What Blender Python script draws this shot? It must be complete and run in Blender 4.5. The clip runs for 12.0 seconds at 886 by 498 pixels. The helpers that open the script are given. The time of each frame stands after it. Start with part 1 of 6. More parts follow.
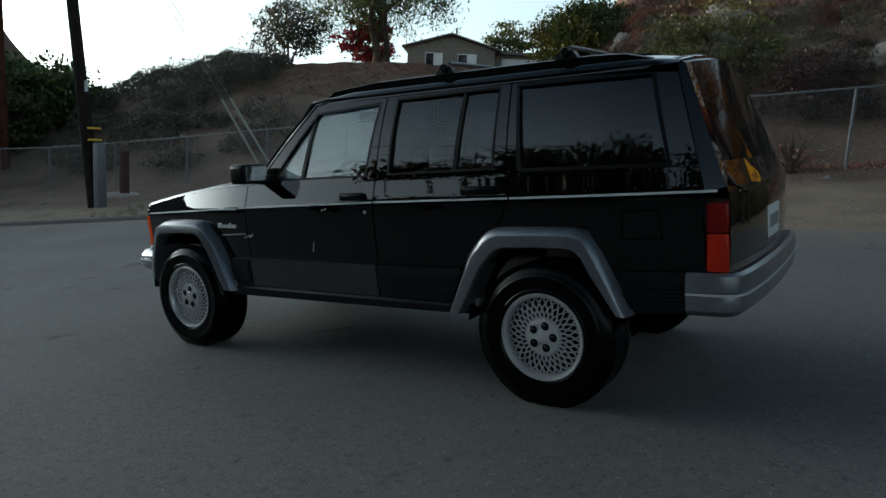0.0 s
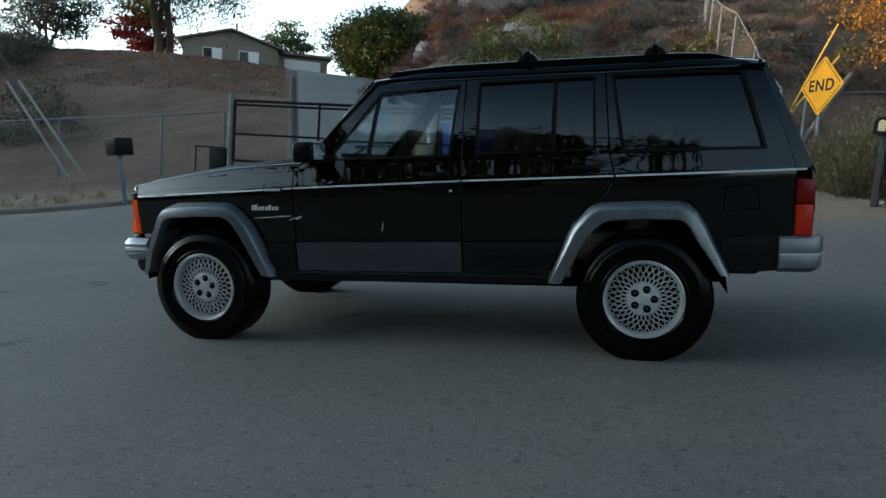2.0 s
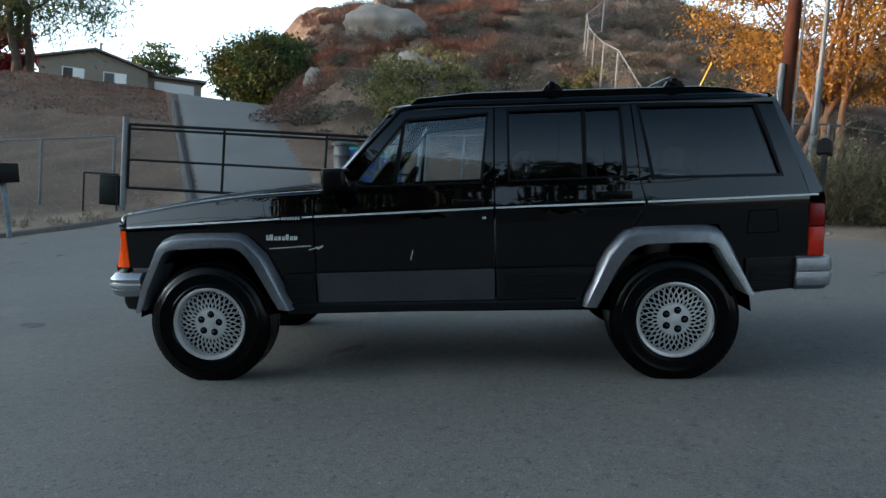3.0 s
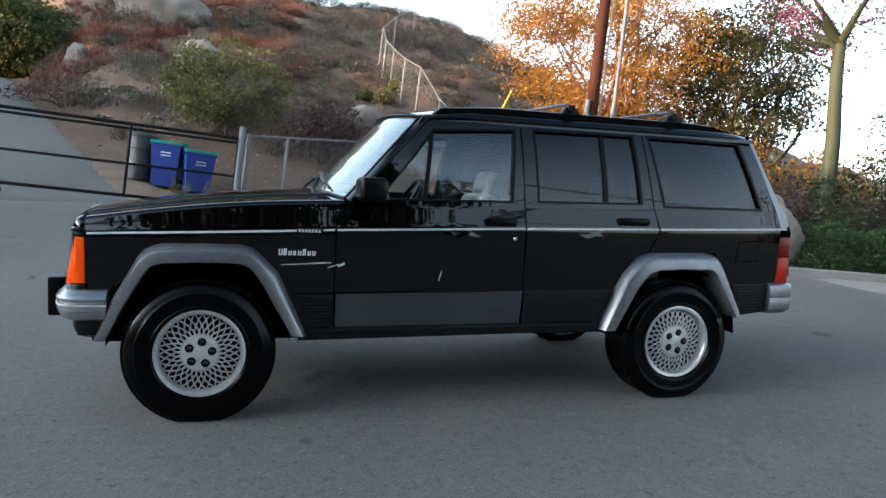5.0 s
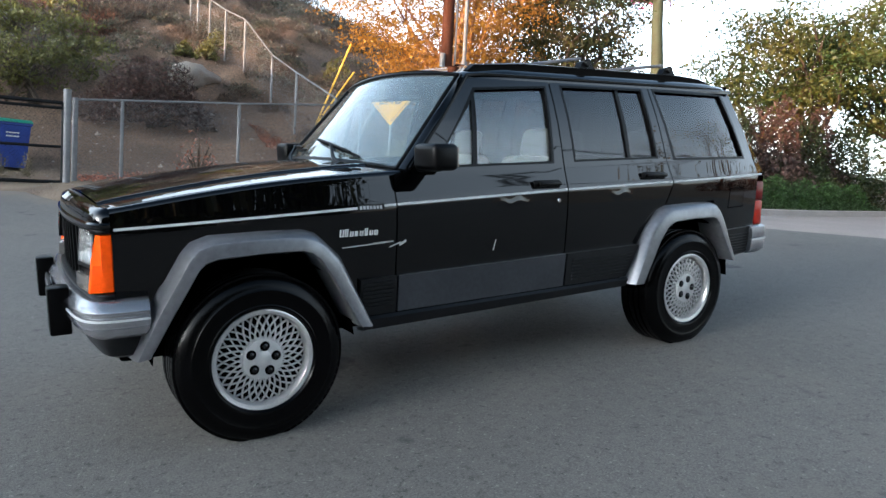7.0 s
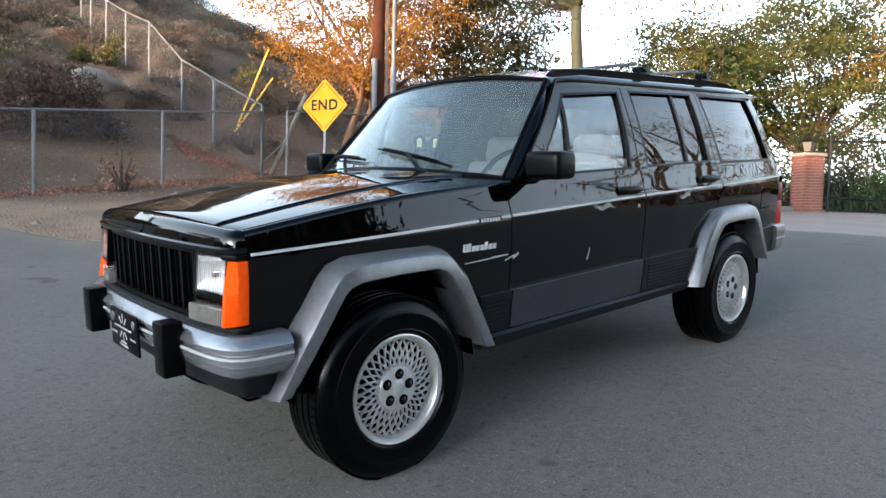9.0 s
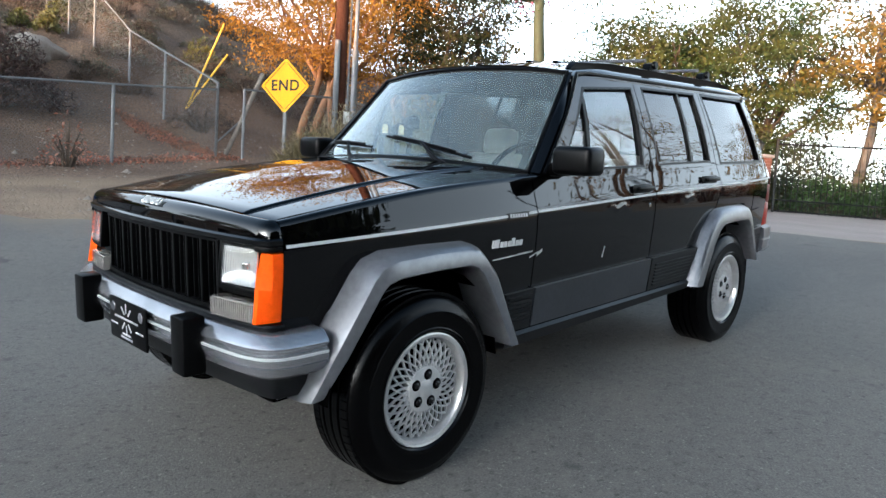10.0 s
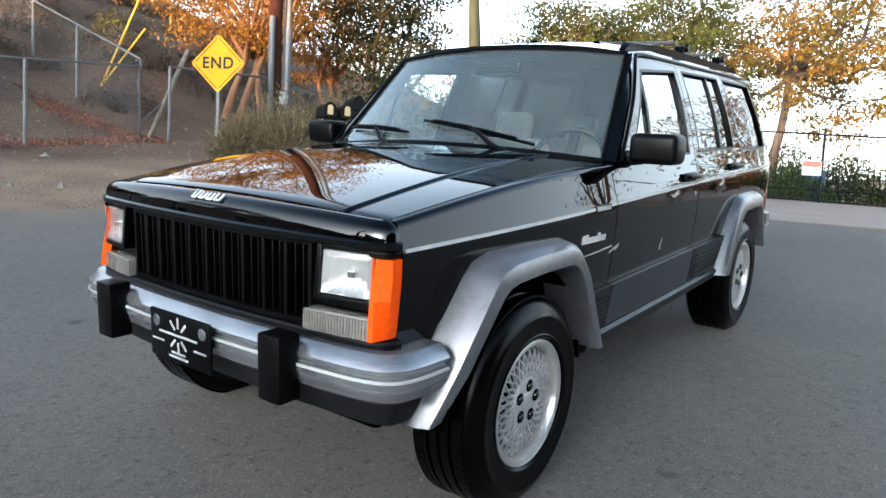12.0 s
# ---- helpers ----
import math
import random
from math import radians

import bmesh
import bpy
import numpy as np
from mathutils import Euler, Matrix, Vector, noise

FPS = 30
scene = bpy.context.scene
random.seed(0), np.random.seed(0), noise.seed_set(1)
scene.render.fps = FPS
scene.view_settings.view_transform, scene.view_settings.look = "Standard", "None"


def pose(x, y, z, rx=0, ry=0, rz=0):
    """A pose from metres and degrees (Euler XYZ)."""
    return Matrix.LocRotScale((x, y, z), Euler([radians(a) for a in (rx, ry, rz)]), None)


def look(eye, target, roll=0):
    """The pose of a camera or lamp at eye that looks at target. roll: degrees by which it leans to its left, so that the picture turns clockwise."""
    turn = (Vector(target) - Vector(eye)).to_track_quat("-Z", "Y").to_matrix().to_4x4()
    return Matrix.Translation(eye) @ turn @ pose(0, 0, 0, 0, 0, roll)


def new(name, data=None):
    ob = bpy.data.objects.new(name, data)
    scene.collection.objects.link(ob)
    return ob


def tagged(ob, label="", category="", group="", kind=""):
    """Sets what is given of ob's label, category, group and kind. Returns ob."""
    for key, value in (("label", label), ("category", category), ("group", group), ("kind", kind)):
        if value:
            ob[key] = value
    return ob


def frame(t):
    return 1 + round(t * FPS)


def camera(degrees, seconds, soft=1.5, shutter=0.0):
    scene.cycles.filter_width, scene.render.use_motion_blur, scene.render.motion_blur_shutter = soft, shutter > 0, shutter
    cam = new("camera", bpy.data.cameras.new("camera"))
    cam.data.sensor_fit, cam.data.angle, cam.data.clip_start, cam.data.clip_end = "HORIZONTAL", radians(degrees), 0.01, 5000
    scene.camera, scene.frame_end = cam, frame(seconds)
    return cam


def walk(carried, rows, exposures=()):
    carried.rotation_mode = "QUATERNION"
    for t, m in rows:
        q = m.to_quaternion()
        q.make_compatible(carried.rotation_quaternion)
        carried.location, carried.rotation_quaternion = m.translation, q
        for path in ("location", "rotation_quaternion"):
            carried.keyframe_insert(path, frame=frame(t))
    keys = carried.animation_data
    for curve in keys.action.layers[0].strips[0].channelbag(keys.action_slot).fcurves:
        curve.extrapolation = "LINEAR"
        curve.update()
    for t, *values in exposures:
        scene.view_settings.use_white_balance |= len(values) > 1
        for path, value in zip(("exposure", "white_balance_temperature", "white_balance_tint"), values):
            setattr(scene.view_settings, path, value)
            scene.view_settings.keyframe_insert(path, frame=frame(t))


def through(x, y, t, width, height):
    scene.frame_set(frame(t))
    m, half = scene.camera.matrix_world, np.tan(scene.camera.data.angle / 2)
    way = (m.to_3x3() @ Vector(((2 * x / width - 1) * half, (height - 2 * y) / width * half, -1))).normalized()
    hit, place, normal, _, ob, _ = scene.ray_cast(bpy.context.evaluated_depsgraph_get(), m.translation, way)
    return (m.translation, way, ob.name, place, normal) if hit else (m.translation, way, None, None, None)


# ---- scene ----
cam = camera(65.1, 12.0)
PATH = [
    (0, (3.951, -3.638, 1.203), (2.844, -1.995, 0.931), -2.9),
    (0.5, (3.579, -3.845, 1.183), (2.697, -2.071, 0.915), -2.7),
    (1, (3.211, -4.08, 1.15), (2.383, -2.277, 0.895), -2.1),
    (1.5, (2.848, -4.294, 1.146), (2.19, -2.419, 0.922), -1.2),
    (2, (2.46, -4.485, 1.139), (1.963, -2.568, 0.855), -1.4),
    (2.5, (2.0, -4.573, 1.139), (1.646, -2.634, 0.798), -2.3),
    (2.7, (1.829, -4.582, 1.146), (1.563, -2.613, 0.914), -1.9),
    (4.3, (0.659, -4.434, 1.204), (1.002, -2.474, 0.999), 0.9),
    (4.5, (0.515, -4.382, 1.199), (0.914, -2.432, 1.003), 0.8),
    (5, (0.158, -4.184, 1.19), (0.727, -2.276, 1.0), 2.6),
    (5.5, (-0.204, -4.026, 1.193), (0.506, -2.17, 0.969), 3.1),
    (6, (-0.425, -3.807, 1.18), (0.41, -2.015, 0.88), -0.2),
    (6.5, (-0.616, -3.599, 1.21), (0.291, -1.831, 0.98), 2.8),
    (7, (-0.834, -3.469, 1.204), (0.228, -1.801, 0.901), 0.0),
    (7.5, (-0.991, -3.286, 1.199), (0.132, -1.654, 0.929), 2.9),
    (7.7, (-1.06, -3.187, 1.202), (0.084, -1.57, 0.927), 1.9),
    (9.3, (-1.562, -2.672, 1.223), (-0.233, -1.207, 0.924), -0.6),
    (9.5, (-1.593, -2.59, 1.231), (-0.251, -1.142, 0.906), 0.0),
    (10, (-1.655, -2.473, 1.234), (-0.232, -1.106, 0.909), 1.5),
    (10.5, (-1.775, -2.325, 1.229), (-0.312, -1.003, 0.896), -0.3),
    (11, (-1.832, -2.125, 1.214), (-0.323, -0.868, 0.837), -1.1),
    (11.5, (-1.83, -1.917, 1.225), (-0.297, -0.698, 0.819), 0.6),
    (12, (-1.857, -1.836, 1.228), (-0.277, -0.667, 0.86), 1.9),
]
# the road falls along the car's length and across it: car axes -> level world
SLOPE = pose(0, 0, 0, 2.646, -5.313, 0)
walk(cam, [(t, SLOPE @ look(eye, target, roll)) for t, eye, target, roll in PATH], [(0, -0.5, 5450, -5), (1, -0.3, 5400, -5), (2, 0.13, 5250, -5), (2.7, 0.4, 5250, -3), (4.3, 0.88, 5400, 2), (6.0, 1.22, 5550, 5), (9.3, 1.2, 5700, 5), (12, 1.23, 5750, 5)])

# ---------------------------------------------------------------- sky, sun
SUN_AZ, SUN_EL = 185.0, 4.5
world = bpy.data.worlds.new("sky")
scene.world = world
world.use_nodes = True
wn = world.node_tree
sky = wn.nodes.new("ShaderNodeTexSky")
sky.sky_type = "NISHITA"
sky.sun_disc = False
sky.sun_elevation, sky.sun_rotation = radians(SUN_EL), radians(90 - SUN_AZ)
sky.air_density, sky.dust_density, sky.ozone_density = 1.0, 3.0, 1.5
# sky colour graded for reflections: bright white horizon, bluer overhead, alike all round
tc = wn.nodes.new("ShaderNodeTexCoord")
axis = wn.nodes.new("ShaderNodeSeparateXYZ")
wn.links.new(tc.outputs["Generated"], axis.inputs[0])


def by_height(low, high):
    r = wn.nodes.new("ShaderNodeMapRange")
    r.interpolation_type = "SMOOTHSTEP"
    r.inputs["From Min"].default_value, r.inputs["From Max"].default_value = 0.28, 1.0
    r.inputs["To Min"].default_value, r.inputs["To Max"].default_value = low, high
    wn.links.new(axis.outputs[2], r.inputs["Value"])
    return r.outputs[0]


sky_grade = wn.nodes.new("ShaderNodeHueSaturation")
wn.links.new(by_height(0.24, 1.0), sky_grade.inputs["Saturation"])
wn.links.new(by_height(6.0, 1.0), sky_grade.inputs["Value"])
wn.links.new(sky.outputs[0], sky_grade.inputs["Color"])
wn.links.new(sky_grade.outputs[0], wn.nodes["Background"].inputs[0])
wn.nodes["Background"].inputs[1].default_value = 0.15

sun = new("sun", bpy.data.lights.new("sun", "SUN"))
sun.data.energy, sun.data.angle, sun.data.color = 8.0, radians(0.6), (1.0, 0.52, 0.22)
sd = Vector((math.cos(radians(SUN_AZ)) * math.cos(radians(SUN_EL)), math.sin(radians(SUN_AZ)) * math.cos(radians(SUN_EL)), math.sin(radians(SUN_EL))))
sun.matrix_world = look(sd * 100, (0, 0, 0))


# ---------------------------------------------------------------- materials
def mat(name, color, rough=0.6, metal=0.0, **kw):
    """Principled material; vary: colour spread by noise at two scales; bump: relief strength."""
    m = bpy.data.materials.new(name)
    m.use_nodes = True
    nt = m.node_tree
    b = nt.nodes["Principled BSDF"]
    b.inputs["Base Color"].default_value = (*color, 1)
    b.inputs["Roughness"].default_value = rough
    b.inputs["Metallic"].default_value = metal
    for key, val in (("coat", "Coat Weight"), ("coat_rough", "Coat Roughness"), ("trans", "Transmission Weight"), ("ior", "IOR"), ("spec", "Specular IOR Level"), ("sheen", "Sheen Weight"), ("coat_ior", "Coat IOR"), ("sub", "Subsurface Weight")):
        if key in kw:
            b.inputs[val].default_value = kw[key]
    if "glow" in kw:
        b.inputs["Emission Color"].default_value = (*color, 1)
        b.inputs["Emission Strength"].default_value = kw["glow"]
    vary, scale, bump = kw.get("vary", 0), kw.get("scale", 8.0), kw.get("bump", 0)
    if vary or bump or "second" in kw or "spread" in kw:
        geo = nt.nodes.new("ShaderNodeTexCoord")
        big = nt.nodes.new("ShaderNodeTexNoise")
        big.inputs["Scale"].default_value, big.inputs["Detail"].default_value = scale, 6
        fine = nt.nodes.new("ShaderNodeTexNoise")
        fine.inputs["Scale"].default_value, fine.inputs["Detail"].default_value = scale * kw.get("ratio", 14), 4
        for n in (big, fine):
            nt.links.new(geo.outputs["Object"], n.inputs["Vector"])
        col = nt.nodes.new("ShaderNodeMix")
        col.data_type = "RGBA"
        second = kw.get("second", tuple(c * (1 - vary) for c in color))
        col.inputs["A"].default_value, col.inputs["B"].default_value = (*color, 1), (*second, 1)
        ramp = nt.nodes.new("ShaderNodeMapRange")
        ramp.inputs["From Min"].default_value, ramp.inputs["From Max"].default_value = 0.5 - kw.get("soft", 0.18), 0.5 + kw.get("soft", 0.18)
        nt.links.new(big.outputs["Fac"], ramp.inputs["Value"])
        nt.links.new(ramp.outputs[0], col.inputs["Factor"])
        out = col.outputs["Result"]
        spk = nt.nodes.new("ShaderNodeMix")
        spk.data_type, spk.blend_type = "RGBA", "MULTIPLY"
        spk.inputs["Factor"].default_value = 1
        r2 = nt.nodes.new("ShaderNodeMapRange")
        r2.inputs["From Min"].default_value, r2.inputs["From Max"].default_value = 0.25, 0.75
        r2.inputs["To Min"].default_value, r2.inputs["To Max"].default_value = 1 - kw.get("grain", 0.25), 1 + kw.get("grain", 0.25)
        nt.links.new(fine.outputs["Fac"], r2.inputs["Value"])
        nt.links.new(out, spk.inputs["A"])
        nt.links.new(r2.outputs[0], spk.inputs["B"])
        out = spk.outputs["Result"]
        if "spread" in kw:  # leaf to leaf
            isl = nt.nodes.new("ShaderNodeNewGeometry")
            hsv = nt.nodes.new("ShaderNodeHueSaturation")
            r3 = nt.nodes.new("ShaderNodeMapRange")
            r3.inputs["To Min"].default_value, r3.inputs["To Max"].default_value = 1 - kw["spread"], 1 + kw["spread"]
            nt.links.new(isl.outputs["Random Per Island"], r3.inputs["Value"])
            nt.links.new(r3.outputs[0], hsv.inputs["Value"])
            nt.links.new(out, hsv.inputs["Color"])
            out = hsv.outputs[0]
        nt.links.new(out, b.inputs["Base Color"])
        if bump:
            bp = nt.nodes.new("ShaderNodeBump")
            bp.inputs["Strength"].default_value, bp.inputs["Distance"].default_value = bump, kw.get("depth", 0.01)
            nt.links.new(fine.outputs["Fac"], bp.inputs["Height"])
            nt.links.new(bp.outputs[0], b.inputs["Normal"])
    return m


def leafy(name, color, second, spread=0.3, through=0.35):
    """Leaves that let some light through."""
    m = mat(name, color, 0.55, second=second, scale=0.8, soft=0.15, spread=spread, grain=0.1)
    nt = m.node_tree
    b, o = nt.nodes["Principled BSDF"], nt.nodes["Material Output"]
    tr, mx = nt.nodes.new("ShaderNodeBsdfTranslucent"), nt.nodes.new("ShaderNodeMixShader")
    mx.inputs[0].default_value = through
    nt.links.new(b.inputs["Base Color"].links[0].from_socket, tr.inputs[0])
    nt.links.new(b.outputs[0], mx.inputs[1])
    nt.links.new(tr.outputs[0], mx.inputs[2])
    nt.links.new(mx.outputs[0], o.inputs[0])
    return m


M_ASPHALT = mat("asphalt", (0.112, 0.105, 0.096), 0.85, second=(0.082, 0.078, 0.072), scale=0.45, ratio=270, bump=0.45, depth=0.006, grain=0.5)
M_DRIVE = mat("pale_asphalt", (0.115, 0.112, 0.11), 0.9, second=(0.095, 0.093, 0.09), scale=0.5, ratio=200, bump=0.4, depth=0.005, grain=0.35)


def dusty(m):
    """Dirt carried onto the asphalt, by the mesh's own dust attribute, and pale and dark worn spots."""
    nt = m.node_tree
    b = nt.nodes["Principled BSDF"]
    src = b.inputs["Base Color"].links[0].from_socket
    att = nt.nodes.new("ShaderNodeAttribute")
    att.attribute_name = "dust"
    tc = nt.nodes.new("ShaderNodeTexCoord")

    def blot(scale, lo, hi):
        n, r = nt.nodes.new("ShaderNodeTexNoise"), nt.nodes.new("ShaderNodeMapRange")
        n.inputs["Scale"].default_value, n.inputs["Detail"].default_value = scale, 8
        nt.links.new(tc.outputs["Object"], n.inputs["Vector"])
        nt.links.new(n.outputs["Fac"], r.inputs["Value"])
        r.inputs["From Min"].default_value, r.inputs["From Max"].default_value = lo, hi
        return r.outputs[0]

    def lay(color, fac):
        nonlocal src
        x = nt.nodes.new("ShaderNodeMix")
        x.data_type = "RGBA"
        x.inputs["B"].default_value = (*color, 1)
        nt.links.new(src, x.inputs["A"])
        nt.links.new(fac, x.inputs["Factor"])
        src = x.outputs["Result"]

    def times(a, b_):
        x = nt.nodes.new("ShaderNodeMath")
        x.operation = "MULTIPLY"
        nt.links.new(a, x.inputs[0])
        if isinstance(b_, float):
            x.inputs[1].default_value = b_
        else:
            nt.links.new(b_, x.inputs[1])
        return x.outputs[0]

    lay((0.125, 0.112, 0.098), times(blot(1.1, 0.56, 0.74), 0.6))
    lay((0.023, 0.023, 0.024), times(blot(2.3, 0.66, 0.72), 0.8))
    lay((0.125, 0.116, 0.102), times(blot(14.0, 0.5, 0.75), 0.55))
    lay((0.04, 0.038, 0.034), times(blot(21.0, 0.55, 0.75), 0.6))
    lay((0.24, 0.23, 0.21), times(blot(60.0, 0.63, 0.69), 0.5))
    lay((0.024, 0.023, 0.022), times(blot(42.0, 0.62, 0.68), 0.6))
    add = nt.nodes.new("ShaderNodeMath")
    add.operation = "MULTIPLY_ADD"
    nt.links.new(att.outputs["Fac"], add.inputs[0])
    add.inputs[1].default_value = 1.6
    n = nt.nodes.new("ShaderNodeTexNoise")
    n.inputs["Scale"].default_value, n.inputs["Detail"].default_value = 2.5, 8
    nt.links.new(tc.outputs["Object"], n.inputs["Vector"])
    sub = nt.nodes.new("ShaderNodeMath")
    sub.operation = "MULTIPLY_ADD"
    nt.links.new(n.outputs["Fac"], sub.inputs[0])
    sub.inputs[1].default_value, sub.inputs[2].default_value = 1.4, -1.25
    nt.links.new(sub.outputs[0], add.inputs[2])
    add.use_clamp = True
    lay((0.14, 0.115, 0.09), add.outputs[0])
    nt.links.new(src, b.inputs["Base Color"])


dusty(M_ASPHALT)
M_DIRT = mat("dirt", (0.122, 0.078, 0.049), 0.95, second=(0.066, 0.041, 0.026), scale=0.7, ratio=34, bump=0.9, depth=0.05, grain=0.85)
M_CONCRETE = mat("concrete", (0.234, 0.2145, 0.2015), 0.85, second=(0.195, 0.1755, 0.1625), scale=1.2, ratio=60, bump=0.3, depth=0.004)
M_PAINT = mat("black_car_paint", (0.0006, 0.0006, 0.0008), 0.4, spec=0.0, coat=1.0, coat_rough=0.02, coat_ior=1.47)
M_BLACK = mat("black_plastic", (0.0012, 0.0012, 0.0014), 0.36, spec=0.12, vary=0.3, scale=5, bump=0.05, depth=0.002)
M_GREY = mat("silver_grey_trim", (0.15, 0.155, 0.17), 0.28, second=(0.095, 0.099, 0.109), scale=3, metal=0.55, grain=0.15, coat=0.3, coat_rough=0.15)
M_CLAD = mat("dark_grey_cladding", (0.030, 0.032, 0.037), 0.34, second=(0.020, 0.022, 0.026), scale=4, grain=0.2, spec=0.35)
M_RIBBED = mat("ribbed_black_cladding", (0.006, 0.0065, 0.0075), 0.38, spec=0.25, vary=0.3, scale=5)
M_STRIPE = mat("silver_pinstripe", (0.34, 0.345, 0.35), 0.4)
M_TYRE = mat("tyre_rubber", (0.0006, 0.0006, 0.0007), 0.24, spec=0.11, vary=0.3, scale=9, bump=0.1, depth=0.002)
M_ALLOY = mat("cast_alloy", (0.43, 0.425, 0.42), 0.36, metal=0.3, vary=0.12, scale=20, grain=0.1)
M_LIP = mat("machined_alloy_lip", (0.47, 0.465, 0.46), 0.28, metal=0.6, vary=0.1, scale=30)
# near-zero black for underbody and wells; also stands in for shaded gaps
M_DARK = mat("underbody_shade_black", (0.001, 0.001, 0.001), 0.9, spec=0.0)
M_GLASS = mat("side_window_glass", (0.84, 0.91, 0.93), 0.0, trans=1.0, ior=1.56)
M_TINT = mat("dark_tinted_glass", (0.10, 0.11, 0.12), 0.0, trans=1.0, ior=1.48)
M_ORANGE = mat("amber_lens", (0.78, 0.075, 0.0), 0.2, spec=0.3, vary=0.15, scale=60)
M_RED = mat("red_lens", (0.45, 0.012, 0.008), 0.15, coat=1.0)
M_CHROME = mat("chrome", (0.8, 0.8, 0.8), 0.08, metal=1.0)
M_WHITE = mat("white_letter", (0.5, 0.5, 0.49), 0.4)
M_SEAT = mat("beige_leather", (0.27, 0.24, 0.205), 0.6, vary=0.2, scale=6)
M_INNER = mat("grey_interior_plastic", (0.17, 0.185, 0.185), 0.7, vary=0.2, scale=5)
M_GALV = mat("galvanised_steel", (0.125, 0.128, 0.133), 0.6, metal=0.2, vary=0.2, scale=12)
M_IRON = mat("black_painted_steel", (0.006, 0.006, 0.0065), 0.45, spec=0.1)
M_BARK = mat("brown_bark", (0.0715, 0.04875, 0.0325), 0.9, vary=0.5, scale=5, bump=0.8, depth=0.03)
# pole wood with the low sun's red put into its colour
M_WOOD = mat("sun_reddened_pole_wood", (0.055, 0.020, 0.011), 0.85, spec=0.1, vary=0.5, scale=3, bump=0.6, depth=0.02)
M_ROCK = mat("granite_boulder", (0.2145, 0.1885, 0.1625), 0.9, second=(0.1495, 0.1268, 0.1073), scale=1.2, ratio=25, bump=0.6, depth=0.05)


def verge(m):
    """Paler trodden dirt beside the road, by the mesh's own pale attribute."""
    nt = m.node_tree
    b = nt.nodes["Principled BSDF"]
    att, x, n, k = nt.nodes.new("ShaderNodeAttribute"), nt.nodes.new("ShaderNodeMix"), nt.nodes.new("ShaderNodeTexNoise"), nt.nodes.new("ShaderNodeMath")
    att.attribute_name, x.data_type, k.operation, k.use_clamp = "pale", "RGBA", "MULTIPLY", True
    tc = nt.nodes.new("ShaderNodeTexCoord")
    nt.links.new(tc.outputs["Object"], n.inputs["Vector"])
    n.inputs["Scale"].default_value, n.inputs["Detail"].default_value = 1.5, 8
    r = nt.nodes.new("ShaderNodeMapRange")
    r.inputs["From Min"].default_value, r.inputs["From Max"].default_value, r.inputs["To Min"].default_value = 0.35, 0.6, 0.45
    nt.links.new(n.outputs["Fac"], r.inputs["Value"])
    nt.links.new(att.outputs["Fac"], k.inputs[0])
    nt.links.new(r.outputs[0], k.inputs[1])
    nt.links.new(b.inputs["Base Color"].links[0].from_socket, x.inputs["A"])
    x.inputs["B"].default_value = (0.205, 0.152, 0.104, 1)
    nt.links.new(k.outputs[0], x.inputs["Factor"])
    nt.links.new(x.outputs["Result"], b.inputs["Base Color"])


verge(M_DIRT)


# ---------------------------------------------------------------- mesh helpers
def finish(ob_mesh, material, sharp=35):
    me = ob_mesh
    me.polygons.foreach_set("use_smooth", [True] * len(me.polygons))
    me.set_sharp_from_angle(angle=radians(sharp))
    if material:
        me.materials.append(material)
    return me


def part(name, bm, material, parent=None, label="", sharp=35, fix=True):
    """Links a bmesh as one mesh object under a thing or a part."""
    if fix:
        bmesh.ops.recalc_face_normals(bm, faces=bm.faces)
    me = bpy.data.meshes.new(name)
    bm.to_mesh(me)
    bm.free()
    ob = new(name, finish(me, material, sharp))
    if parent:
        ob.parent = parent
    if label:
        tagged(ob, label)
    return ob


def raw(name, verts, faces, material, parent=None, sharp=35, smooth=True):
    me = bpy.data.meshes.new(name)
    me.from_pydata([tuple(v) for v in verts], [], [tuple(f) for f in faces])
    if smooth:
        finish(me, material, sharp)
    else:
        me.materials.append(material)
    ob = new(name, me)
    if parent:
        ob.parent = parent
    return ob


def thing(name, m=None, label="", category="", group="", kind=""):
    ob = new(name)
    if m is not None:
        ob.matrix_world = m
    return tagged(ob, label, category, group, kind)


def add_box(bm, x0, x1, y0, y1, z0, z1, bevel=0.0, m=None, segs=2):
    r = bmesh.ops.create_cube(bm, size=1)
    vs = r["verts"]
    for v in vs:
        v.co = Vector(((x0 + x1) / 2 + v.co.x * (x1 - x0), (y0 + y1) / 2 + v.co.y * (y1 - y0), (z0 + z1) / 2 + v.co.z * (z1 - z0)))
    es = list({e for v in vs for e in v.link_edges})
    if bevel:
        r = bmesh.ops.bevel(bm, geom=es, offset=bevel, segments=segs, affect="EDGES", profile=0.5)
        vs = list({v for f in r["faces"] for v in f.verts} | {v for v in vs if v.is_valid})
    if m is not None:
        bmesh.ops.transform(bm, matrix=m, verts=vs)
    return vs


def box(x0, x1, y0, y1, z0, z1, bevel=0.0, m=None, segs=2):
    bm = bmesh.new()
    add_box(bm, x0, x1, y0, y1, z0, z1, bevel, m, segs)
    return bm


